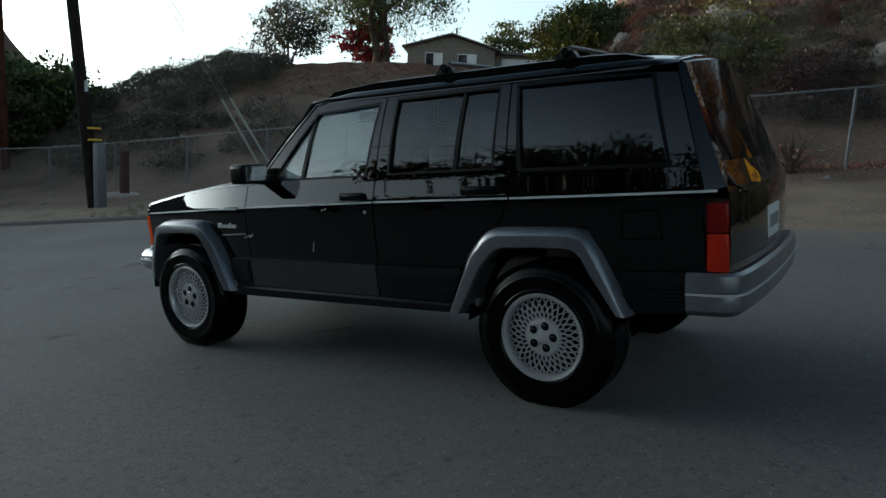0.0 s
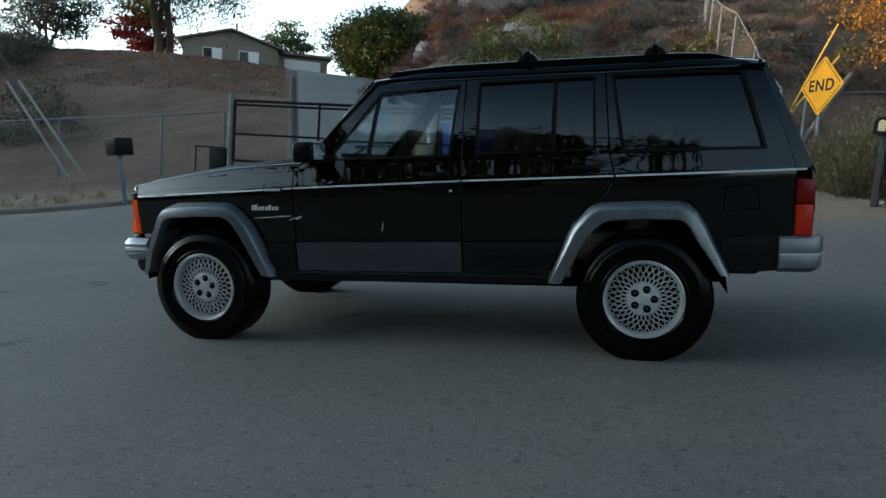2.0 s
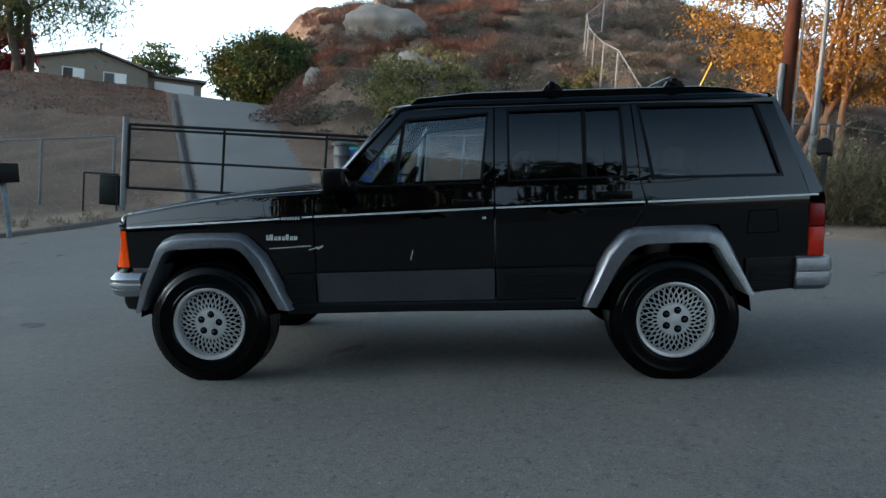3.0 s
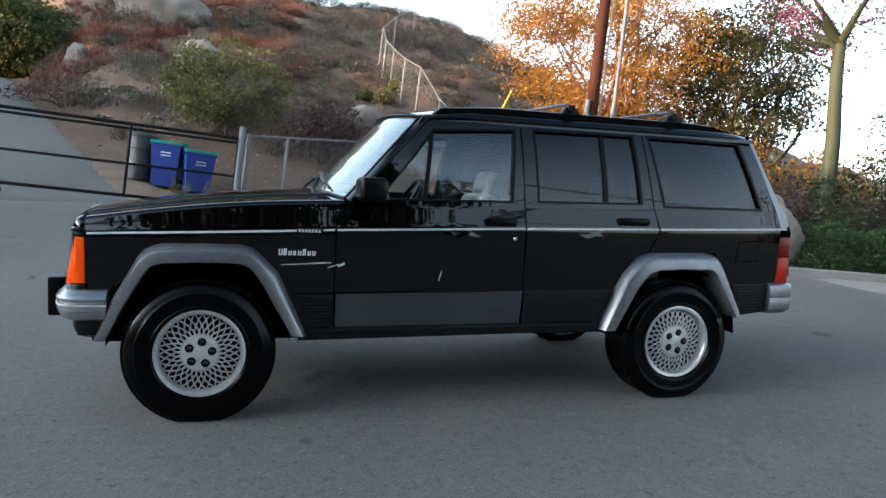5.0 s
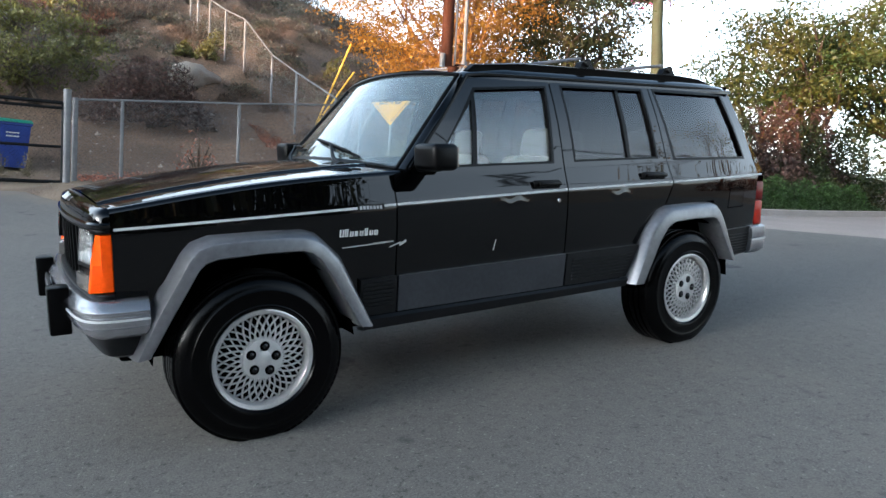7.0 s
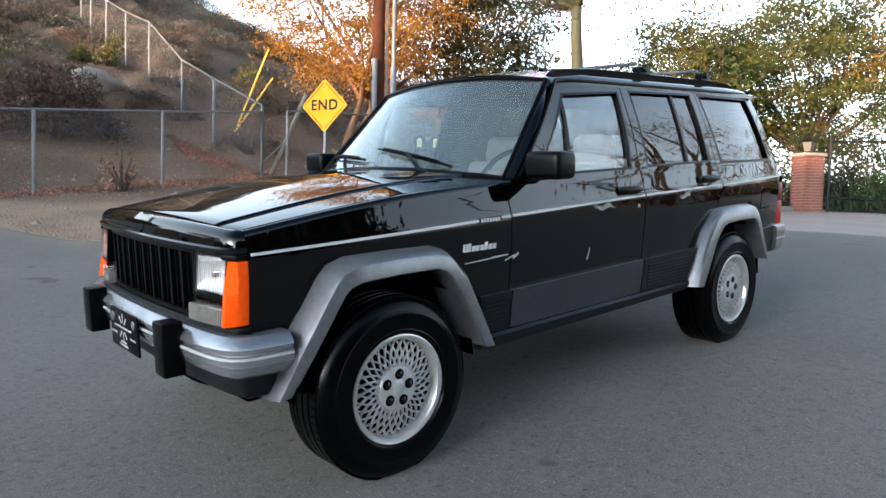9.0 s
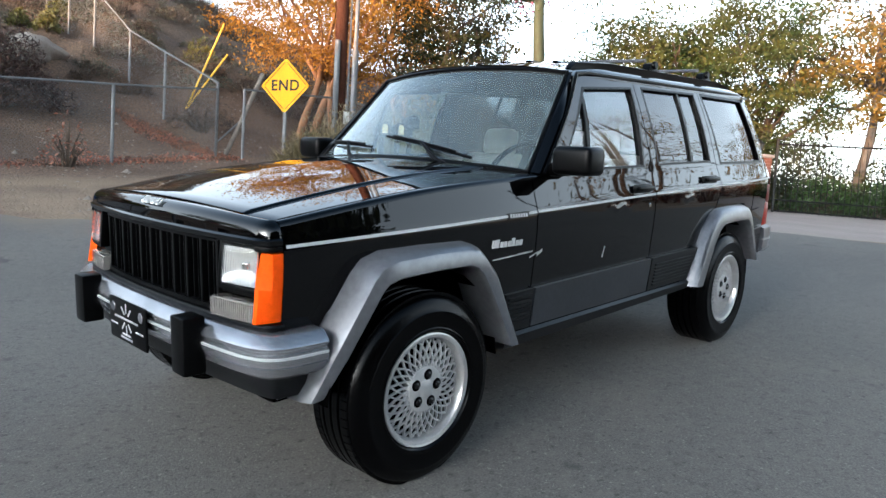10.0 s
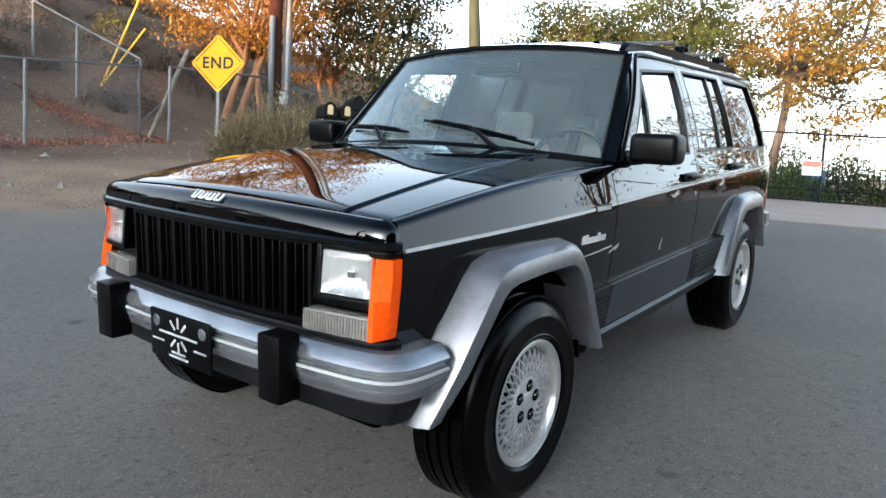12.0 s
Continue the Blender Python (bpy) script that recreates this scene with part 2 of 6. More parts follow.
def add_tube(bm, pts, radius, sides=8, caps=True):
    """A tube along points; radius: one number, or one for each point."""
    pts = [Vector(p) for p in pts]
    rad = [float(r) for r in radius] if isinstance(radius, (list, tuple)) else [radius] * len(pts)
    rings = []
    up = Vector((0.123, 0.456, 0.881)).normalized()
    for i, p in enumerate(pts):
        d = (pts[min(i + 1, len(pts) - 1)] - pts[max(i - 1, 0)]).normalized()
        a = d.cross(up)
        if a.length < 1e-4:
            a = d.cross(Vector((1, 0, 0)))
        a.normalize()
        b = d.cross(a)
        rings.append([bm.verts.new(p + rad[i] * (math.cos(2 * math.pi * k / sides) * a + math.sin(2 * math.pi * k / sides) * b)) for k in range(sides)])
    for r0, r1 in zip(rings, rings[1:]):
        for k in range(sides):
            bm.faces.new((r0[k], r0[(k + 1) % sides], r1[(k + 1) % sides], r1[k]))
    if caps:
        bm.faces.new(rings[0][::-1])
        bm.faces.new(rings[-1])
    return bm


def tube(pts, radius, sides=8):
    return add_tube(bmesh.new(), pts, radius, sides)


def add_lathe(bm, profile, steps=48, axis="Y", caps=False):
    """Turns (radius, height) pairs about an axis."""
    rings = []
    for r, h in profile:
        ring = []
        for k in range(steps):
            a = 2 * math.pi * k / steps
            c = (r * math.cos(a), h, r * math.sin(a)) if axis == "Y" else (r * math.cos(a), r * math.sin(a), h)
            ring.append(bm.verts.new(c))
        rings.append(ring)
    for r0, r1 in zip(rings, rings[1:]):
        for k in range(steps):
            bm.faces.new((r0[k], r0[(k + 1) % steps], r1[(k + 1) % steps], r1[k]))
    if caps:
        bm.faces.new(rings[0])
        bm.faces.new(rings[-1][::-1])
    return bm


def loft(sections, close=False, caps=False):
    """Skin through equal-length rows of points."""
    bm = bmesh.new()
    rows = [[bm.verts.new(p) for p in s] for s in sections]
    for r0, r1 in zip(rows, rows[1:]):
        n = len(r0)
        for k in range(n if close else n - 1):
            bm.faces.new((r0[k], r0[(k + 1) % n], r1[(k + 1) % n], r1[k]))
    if caps:
        bm.faces.new(rows[0])
        bm.faces.new(rows[-1][::-1])
    return bm


def thicken(bm, d):
    """Closes a sheet into a slab: a second sheet moved by d."""
    faces = list(bm.faces)
    r = bmesh.ops.extrude_face_region(bm, geom=faces, use_keep_orig=True)
    bmesh.ops.translate(bm, vec=Vector(d), verts=[g for g in r["geom"] if isinstance(g, bmesh.types.BMVert)])
    return bm


# ---------------------------------------------------------------- the lie of the land
def sp(v, k=1.0):
    return np.logaddexp(0, v / k) * k


def sstep(a, b, v):
    t = np.clip((v - a) / (b - a), 0, 1)
    return t * t * (3 - 2 * t)


def wave(x, y, s, seed):
    """Cheap smooth noise for the land, between about -1 and 1."""
    a = np.sin(x * s * 1.3 + seed) * np.cos(y * s * 1.7 - seed * 2) + 0.6 * np.sin(x * s * 2.9 - y * s * 2.3 + seed * 3) + 0.35 * np.cos(x * s * 5.3 + y * s * 4.7 + seed * 5)
    return a / 1.6


def drive_right(y):
    return -1.55 - 0.4625 * (y - 9.5)


def drive_left(y):
    return -4.6 - 0.52 * (y - 9.5)


def land(x, y):
    """Height of the ground."""
    x, y = np.asarray(x, float), np.asarray(y, float)
    px = 0.0931 * x - 0.056 * sp(x - 7.5, 1.0) + 0.0931 * sp(-x - 25, 2.0)
    py = 0.0463 * (y - sp(y - 12, 0.6) + sp(-y - 15, 1.0))
    e = 0.1 * (sp(y - 4, 0.7) - sp(y - 11, 0.7)) * (1 - sstep(8, 14, x))
    base = px + py + e
    slope = 0.29 + 0.20 * np.exp(-((x + 21) / 11) ** 2)
    house = slope * (sp(y - 10.5, 0.6) - sp(y - 22, 1.0)) + 0.075 * (sp(y - 22, 1.0) - sp(y - 62, 2.0))
    house = house * (1 - 0.8 * sstep(-45, -75, x))
    rock = 0.5 * (sp(y - 11.6, 0.5) - sp(y - 34.5, 2.0)) * (1 - 0.28 * sstep(8, 24, x)) * (1 - 0.85 * sstep(24, 60, x))
    rough = 0.28 * wave(x, y, 0.55, 1.0) + 0.14 * wave(x, y, 1.7, 2.2)
    dd = x - drive_right(y)
    rock = rock + rough * sstep(12, 16, y)
    # the cut of the drive is smooth
    off = sstep(0, 2.5, np.maximum(dd, drive_left(y) - x))
    house = house + 0.35 * rough * off * sstep(11, 14, y)
    m = sstep(0.2, 1.2 + 0.22 * np.clip(y - 11, 0, 12), dd)
    rise = house * (1 - m) + rock * m
    far = sstep(70, 140, np.hypot(x, y - 10))
    shade_ridge = (10.6 + 1.0 * wave(x, y, 0.11, 4.0)) * np.exp(-((x + 52) / 9) ** 2) * sstep(21.5, 18.5, y)  # unseen western ridge, added to shade the low ground
    knoll = 1.5 * np.exp(-((x + 30) / 6.5) ** 2) * sstep(14, 20, y) * (1 - sstep(22, 30, y))
    return base + rise * (1 - 0.7 * far) + shade_ridge + knoll


def Z(x, y):
    return float(land(x, y))


EDGE_X = [-60, -13.5, -9.6, -7.7, -6.6, -5.6, -4.6, -1.55, -0.6, 0.0, 0.5, 1.4, 2.85, 4.35, 6.2, 7.4, 8.3, 9.4]
EDGE_Y = [-6.0, 4.0, 5.2, 5.9, 6.5, 7.6, 9.5, 9.5, 8.8, 7.4, 6.2, 5.8, 5.35, 5.4, 5.5, 5.0, 4.3, 4.2]


def road_edge(x):
    return np.interp(x, EDGE_X, EDGE_Y)


def axis(*spans):
    out = []
    for a, b, s in spans:
        out += list(np.arange(a, b, s))
    return np.array(out + [spans[-1][1]])


def sheet(xs, ys, zf):
    X, Y = np.meshgrid(xs, ys)
    V = np.stack([X, Y, zf(X, Y)], -1).reshape(-1, 3)
    n, m = len(xs), len(ys)
    i = (np.arange(m - 1)[:, None] * n + np.arange(n - 1)[None]).reshape(-1)
    return V, np.stack([i, i + 1, i + 1 + n, i + n], 1)


def under_road(X, Y):
    inside = (Y < road_edge(X) - 0.25) & (X > -59) & (X < 9.2) & (Y > -29)
    drive = (Y > 9.0) & (Y < 60) & (X > drive_left(Y) + 0.3) & (X < drive_right(Y) - 0.3)
    return land(X, Y) - 0.12 * (inside | drive)


gx = axis((-600, -100, 50), (-100, -40, 5), (-40, -14, 0.8), (-14, 12, 0.22), (12, 40, 0.8), (40, 100, 5), (100, 600, 50))
gy = axis((-600, -60, 60), (-60, -10, 5), (-10, 3, 0.8), (3, 24, 0.22), (24, 50, 0.6), (50, 100, 5), (100, 600, 50))
v, f = sheet(gx, gy, under_road)
ground = tagged(raw("ground", v, f, M_DIRT), "dry brown dirt ground rising to hills", "ground", kind="structure")
att = ground.data.attributes.new("pale", "FLOAT", "POINT")
att.data.foreach_set("value", (1 - sstep(2.2, 3.8, v[:, 1] - road_edge(v[:, 0]))).astype(np.float32))

# road: columns across, rows from the near side to the far edge
rx = axis((-60, -14, 1.0), (-14, 9.4, 0.2))
ru = np.concatenate([np.linspace(0, 0.8, 26)[:-1], np.linspace(0.8, 1, 40)])
X = np.repeat(rx[None], len(ru), 0)
Y = -30 + ru[:, None] * (road_edge(rx)[None] + 30 + 0.06 * wave(rx, rx * 0, 4.0, 1.0)[None])
Zr = land(X, Y) + 0.012
Zr[-1] -= 0.05
n = len(rx)
i = (np.arange(len(ru) - 1)[:, None] * n + np.arange(n - 1)[None]).reshape(-1)
road = tagged(raw("road", np.stack([X, Y, Zr], -1).reshape(-1, 3), np.stack([i, i + 1, i + 1 + n, i + n], 1), M_ASPHALT), "worn dark grey asphalt road", "road", kind="structure")
att = road.data.attributes.new("dust", "FLOAT", "POINT")
att.data.foreach_set("value", np.clip(1 - (road_edge(X) - Y) / 1.7, 0, 1).reshape(-1).astype(np.float32))

dy = axis((9.45, 14, 0.1), (14, 30, 0.3), (30, 60, 1.5))
du = np.linspace(0, 1, 10)
Y = np.repeat(dy[:, None], 10, 1)
X = drive_left(Y) + du[None] * (drive_right(Y) - drive_left(Y))
Zr = land(X, Y) + 0.03
Zr[:, 0] -= 0.07
Zr[:, -1] -= 0.07
Zr[0] -= 0.05
i = (np.arange(len(dy) - 1)[:, None] * 10 + np.arange(9)[None]).reshape(-1)
driveway = tagged(raw("driveway", np.stack([X, Y, Zr], -1).reshape(-1, 3), np.stack([i, i + 1, i + 11, i + 10], 1), M_DRIVE), "grey driveway running up the slope", "driveway", kind="structure")

# ---------------------------------------------------------------- the car, in its own axes: x to its rear, y to its right, z up, front axle over the origin
car = thing("car", SLOPE, "black boxy four-door off-road car with grey wheel-arch flares", "car")
# profile of the side, with the shoulder crease at 1.0
BODY_Z = [0.38, 0.45, 0.62, 0.80, 0.90, 0.985, 1.00, 1.05, 1.10, 1.20, 1.30, 1.40, 1.50, 1.56]
BODY_W = [-0.045, -0.03, -0.010, 0.004, 0.010, 0.010, 0.0065, -0.0090, -0.0240, -0.051, -0.083, -0.121, -0.163, -0.192]


def stripe_z(x):
    """Height of the crease and its pinstripe, which rise towards the rear."""
    return float(np.interp(x, [-0.5, 0.61, 1.61, 2.42, 3.33], [0.889, 0.938, 0.968, 0.984, 1.004]))


DENTS = ((1.27, 0.918, 0.075, 0.014, 0.0045), (2.00, 0.930, 0.055, 0.014, 0.0045))  # shallow dents in the doors


M_NUT = mat("dark_lug_nut", (0.03, 0.03, 0.032), 0.18, metal=0.9)


def hw(x, z):
    """Half width of the body at a place on its side."""
    w = 0.805
    if x < 0.55:
        w -= 0.105 * ((0.55 - x) / 1.07) ** 1.6
    if x > 2.7:
        w -= 0.05 * ((x - 2.7) / 0.65) ** 2
    for dx, dz, sx, sz, d in DENTS:
        w += d * math.exp(-((x - dx) / sx) ** 2 - ((z - dz - 0.008 * math.sin((x - dx) * 60)) / sz) ** 2)
    z += (0.992 - stripe_z(x)) * float(np.interp(z, [0.66, 0.87, 1.09, 1.32], [0, 1, 1, 0]))
    return w + float(np.interp(z, BODY_Z, BODY_W))


def edge_z(x):
    """Height of the shut line between hood and fender."""
    u = (x + 0.49) / 1.15
    return 0.967 + 0.116 * u + 0.023 * math.sin(math.pi * min(max(u, 0), 1))


def skin(polys, s, lift=0.0, depth=0.025, xs=None, zs=None, fine=0):
    """A panel of the body's side (s = -1: left, 1: right) from outlines in x, z."""
    bm = bmesh.new()
    for poly in polys:
        bm.faces.new([bm.verts.new((x, 0, z)) for x, z in poly])
    bmesh.ops.remove_doubles(bm, verts=bm.verts, dist=0.0005)
    for x in (np.arange(-0.6, 3.5, 0.1) if xs is None else xs):
        bmesh.ops.bisect_plane(bm, geom=bm.verts[:] + bm.edges[:] + bm.faces[:], plane_co=(x + 0.013, 0, 0), plane_no=(1, 0, 0), dist=0.0005)
    for z in ((0.45, 0.53, 0.62, 0.71, 0.80, 0.85, 0.90, 0.95, 1.0, 1.025, 1.05, 1.075, 1.10, 1.2, 1.3, 1.4, 1.5) if zs is None else zs):
        bmesh.ops.bisect_plane(bm, geom=bm.verts[:] + bm.edges[:] + bm.faces[:], plane_co=(0, 0, z), plane_no=(0, 0, 1), dist=0.0005)
    if zs is None:
        xa, xb = min(v.co.x for v in bm.verts), max(v.co.x for v in bm.verts)
        k = (stripe_z(xb) - stripe_z(xa)) / (xb - xa)
        for d in (-0.03, -0.008, 0.004, 0.016, 0.04, 0.075, 0.11):
            bmesh.ops.bisect_plane(bm, geom=bm.verts[:] + bm.edges[:] + bm.faces[:], plane_co=(xa, 0, stripe_z(xa) + d), plane_no=(-k, 0, 1), dist=0.0005)
    if fine:
        for x in np.arange(fine - 0.13, fine + 0.13, 0.016):
            bmesh.ops.bisect_plane(bm, geom=bm.verts[:] + bm.edges[:] + bm.faces[:], plane_co=(x, 0, 0), plane_no=(1, 0, 0), dist=0.0005)
        for z in np.arange(0.887, 0.957, 0.006):
            bmesh.ops.bisect_plane(bm, geom=bm.verts[:] + bm.edges[:] + bm.faces[:], plane_co=(0, 0, z), plane_no=(0, 0, 1), dist=0.0005)
    for v in bm.verts:
        v.co.y = s * (hw(v.co.x, v.co.z) + lift)
    bmesh.ops.triangulate(bm, faces=[q for q in bm.faces if len(q.verts) > 4])
    return thicken(bm, (0, -s * depth, 0))


def band(x0, x1, z0, z1, s, lift, depth=0.01, slant=0.0):
    """A strip along the side: z0, z1 are (low, high) at x0 and x1."""
    return skin([[(x0, z0[0]), (x1, z1[0]), (x1 + slant, z1[1]), (x0, z0[1])]], s, lift, depth)


FENDER = [[(-0.508, 0.61), (-0.385, 0.61), (-0.36, 0.66), (-0.22, 0.80), (0.215, 0.81), (0.33, 0.70), (0.43, 0.45), (0.615, 0.45), (0.615, 1.06)] + [(x, edge_z(x) - 0.018) for x in (0.60, 0.40, 0.25, 0.10, -0.05, -0.20, -0.35, -0.508)]]
F_DOOR = [
    [(0.622, 0.45), (1.612, 0.45), (1.612, 1.10), (1.552, 1.10), (0.83, 1.09), (0.70, 1.08), (0.622, 1.06)],
    [(1.552, 1.10), (1.612, 1.10), (1.618, 1.524), (1.592, 1.495)],
    [(1.592, 1.495), (1.618, 1.524), (1.112, 1.518), (1.125, 1.468)],
    [(1.125, 1.468), (1.112, 1.518), (0.70, 1.08), (0.83, 1.09)],
]
R_DOOR = [
    [(1.620, 0.45), (2.05, 0.45), (2.21, 0.74), (2.29, 0.83), (2.355, 0.85), (2.418, 0.97), (2.415, 1.0), (2.392, 1.115), (2.33, 1.115), (1.69, 1.105), (1.620, 1.10)],
    [(1.620, 1.10), (1.69, 1.105), (1.690, 1.503), (1.626, 1.524)],
    [(1.690, 1.503), (2.318, 1.508), (2.366, 1.527), (1.626, 1.524)],
    [(2.318, 1.508), (2.33, 1.115), (2.392, 1.115), (2.366, 1.527)],
]
QUARTER = [
    [(2.365, 0.85), (2.80, 0.86), (2.93, 0.62), (2.99, 0.48), (3.24, 0.50), (3.285, 0.66), (3.275, 0.955), (3.280, 0.96), (3.282, 1.0), (3.255, 1.104), (3.152, 1.104), (2.456, 1.103), (2.400, 1.103), (2.424, 1.0), (2.427, 0.97)],
    [(2.400, 1.103), (2.456, 1.103), (2.400, 1.512), (2.374, 1.527)],
    [(2.400, 1.512), (3.050, 1.508), (3.132, 1.527), (2.374, 1.527)],
    [(3.050, 1.508), (3.152, 1.104), (3.255, 1.104), (3.132, 1.527)],
]
FLARE_F = [((-0.475, 0.395), (-0.41, 0.405)), ((-0.40, 0.575), (-0.345, 0.54)), ((-0.28, 0.79), (-0.235, 0.735)), ((-0.245, 0.83), (-0.21, 0.757)), ((-0.18, 0.853), (-0.165, 0.77)), ((0.0, 0.858), (0.0, 0.776)),
           ((0.18, 0.857), (0.165, 0.774)), ((0.235, 0.84), (0.205, 0.76)), ((0.275, 0.805), (0.235, 0.735)), ((0.345, 0.735), (0.285, 0.66)), ((0.495, 0.42), (0.412, 0.43))]
FLARE_R = [((2.072, 0.425), (2.157, 0.424)), ((2.205, 0.73), (2.285, 0.66)), ((2.28, 0.81), (2.335, 0.72)), ((2.31, 0.833), (2.365, 0.742)), ((2.36, 0.85), (2.41, 0.757)), ((2.57, 0.856), (2.57, 0.764)),
           ((2.74, 0.854), (2.73, 0.762)), ((2.79, 0.842), (2.765, 0.75)), ((2.825, 0.81), (2.79, 0.725)), ((2.87, 0.74), (2.825, 0.66)), ((2.995, 0.478), (2.942, 0.485))]


def flare(stations, s):
    rows = []
    for (ox, oz), (ix, iz) in stations:
        o, i = Vector((ox, 0, oz)), Vector((ix, 0, iz))
        pt = lambda u, w: (o.x + (i.x - o.x) * u, s * w, o.z + (i.z - o.z) * u)
        w0 = hw(ox, oz) + 0.002
        w1 = float(np.interp(ox, [-0.475, -0.40, -0.28, -0.18], [0.775, 0.822, 0.855, 0.864]))
        rows.append([pt(0.0, w0 - 0.03), pt(0.0, w0), pt(0.12, w0 + 0.62 * (w1 - w0)), pt(0.30, w1 - 0.004), pt(0.42, w1), pt(0.94, w1 + 0.004), pt(1.0, w1 - 0.004), pt(1.01, w1 - 0.03), pt(1.0, w0 - 0.10)])
    return loft(rows)


def lattice_wheel(name):
    """Wheel about the y axis, face towards -y; tyre 0.69 m."""
    w = thing(name)
    # tyre with rounded shoulders and tread grooves
    bm = bmesh.new()
    prof = [(0.200, -0.10), (0.206, -0.112), (0.213, -0.1165), (0.2165, -0.1225), (0.2235, -0.1240), (0.2275, -0.1215), (0.250, -0.1245), (0.275, -0.1240), (0.2785, -0.1258), (0.2835, -0.1252), (0.2865, -0.1220), (0.300, -0.118), (0.322, -0.108), (0.336, -0.092), (0.342, -0.078), (0.3445, -0.060)]
    for a in (-0.040, 0.0, 0.040):
        prof += [(0.3455, a - 0.012), (0.338, a - 0.009), (0.338, a - 0.003), (0.346, a)]
    full = prof + [(r, -y) for r, y in prof[:16]][::-1]
    add_lathe(bm, full, 64)
    part("tyre", bm, M_TYRE, w, "black rubber tyre")
    bm = bmesh.new()
    for k in range(72):
        for side, y0, y1 in ((0, -0.088, -0.056), (1, 0.056, 0.088)):
            a = 2 * math.pi * (k + 0.5 * side) / 72
            add_box(bm, 0.336, 0.3462, y0, y1, -0.0135, 0.0135, 0, Matrix.Rotation(a, 4, "Y"))
    tagged(part("tread_block", bm, M_TYRE, w), kind="stuff")
    # rim barrel and lip
    bm = bmesh.new()
    add_lathe(bm, [(0.2045, -0.098), (0.2075, -0.108), (0.2060, -0.1150), (0.2010, -0.1165), (0.1985, -0.1150), (0.1965, -0.1150), (0.1890, -0.1130), (0.1850, -0.106), (0.1815, -0.090), (0.180, -0.06), (0.176, 0.02), (0.19, 0.10)], 64)
    part("rim", bm, M_LIP, w, "bright machined alloy rim lip")
    # black disc close behind the spokes stands in for the shade between them
    bm = bmesh.new()
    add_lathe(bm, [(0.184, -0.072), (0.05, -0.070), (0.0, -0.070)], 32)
    part("spoke_gap_disc", bm, M_DARK, w)
    # crossed bars
    bm = bmesh.new()
    N, tw = 30, radians(23)
    for lay, d in ((0, 1), (1, -1)):
        for k in range(N):
            a0 = 2 * math.pi * k / N
            pts = []
            for q in range(5):
                u = q / 4
                r = 0.078 + (0.182 - 0.078) * u
                a = a0 + d * (tw * u - tw / 2)
                pts.append((r * math.cos(a), -0.100 + 0.017 * u * u + 0.0012 * lay, r * math.sin(a)))
            ring = []
            for q in range(5):
                p = Vector(pts[q])
                t = (Vector(pts[min(q + 1, 4)]) - Vector(pts[max(q - 1, 0)])).normalized()
                side = t.cross(Vector((0, 1, 0))).normalized() * (0.0022 + 0.0006 * q / 4)
                dn = Vector((0, 0.009, 0))
                ring.append([bm.verts.new(c) for c in (p - side, p + side, p + side * 1.1 + dn, p - side * 1.1 + dn)])
            for r0, r1 in zip(ring, ring[1:]):
                for j in range(4):
                    bm.faces.new((r0[j], r0[(j + 1) % 4], r1[(j + 1) % 4], r1[j]))
    part("lattice", bm, M_ALLOY, w, "criss-cross cast alloy lattice spokes")
    bm = bmesh.new()
    add_lathe(bm, [(0.0, -0.103), (0.030, -0.1035), (0.034, -0.101), (0.036, -0.1005), (0.070, -0.1035), (0.081, -0.101), (0.086, -0.094), (0.086, -0.075)], 40)
    part("hub", bm, M_ALLOY, w)
    for k in range(5):
        a = 2 * math.pi * k / 5 + math.pi / 2
        bm = bmesh.new()
        add_lathe(bm, [(0.0, -0.113), (0.006, -0.1125), (0.0115, -0.109), (0.0130, -0.1050), (0.0135, -0.1005)], 12)
        bmesh.ops.translate(bm, verts=bm.verts, vec=(0.054 * math.cos(a), 0, 0.054 * math.sin(a)))
        part("lug_nut", bm, M_NUT, w)
        # flat black disc stands in for the shaded hole round the nut
        bm = bmesh.new()
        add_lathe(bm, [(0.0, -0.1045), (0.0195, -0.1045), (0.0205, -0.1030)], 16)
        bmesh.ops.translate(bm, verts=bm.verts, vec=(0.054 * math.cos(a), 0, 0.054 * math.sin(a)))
        part("dark_lug_disc", bm, M_DARK, w)
    w.parent = car
    return w


def grille_line(y):
    """Plan curve of the nose."""
    return -0.605 + 0.075 * abs(y / 0.70) ** 2.6


M_BUMPER = mat("satin_silver_bumper", (0.37, 0.375, 0.40), 0.22, second=(0.26, 0.265, 0.285), scale=6, metal=0.8, grain=0.1)
M_BOWL = mat("lamp_bowl", (0.50, 0.50, 0.49), 0.25, metal=0.5)
M_REAR = mat("rear_tinted_glass", (0.004, 0.005, 0.006), 0.04, spec=0.02)
M_LENS = mat("headlamp_glass", (0.97, 0.98, 0.98), 0.03, trans=1.0, ior=1.3)
# slight diffuse share puts the sky's pale veil into the windscreen
M_SCREEN = mat("veiled_windscreen", (0.76, 0.89, 0.92), 0.0, trans=0.968, ior=1.65)
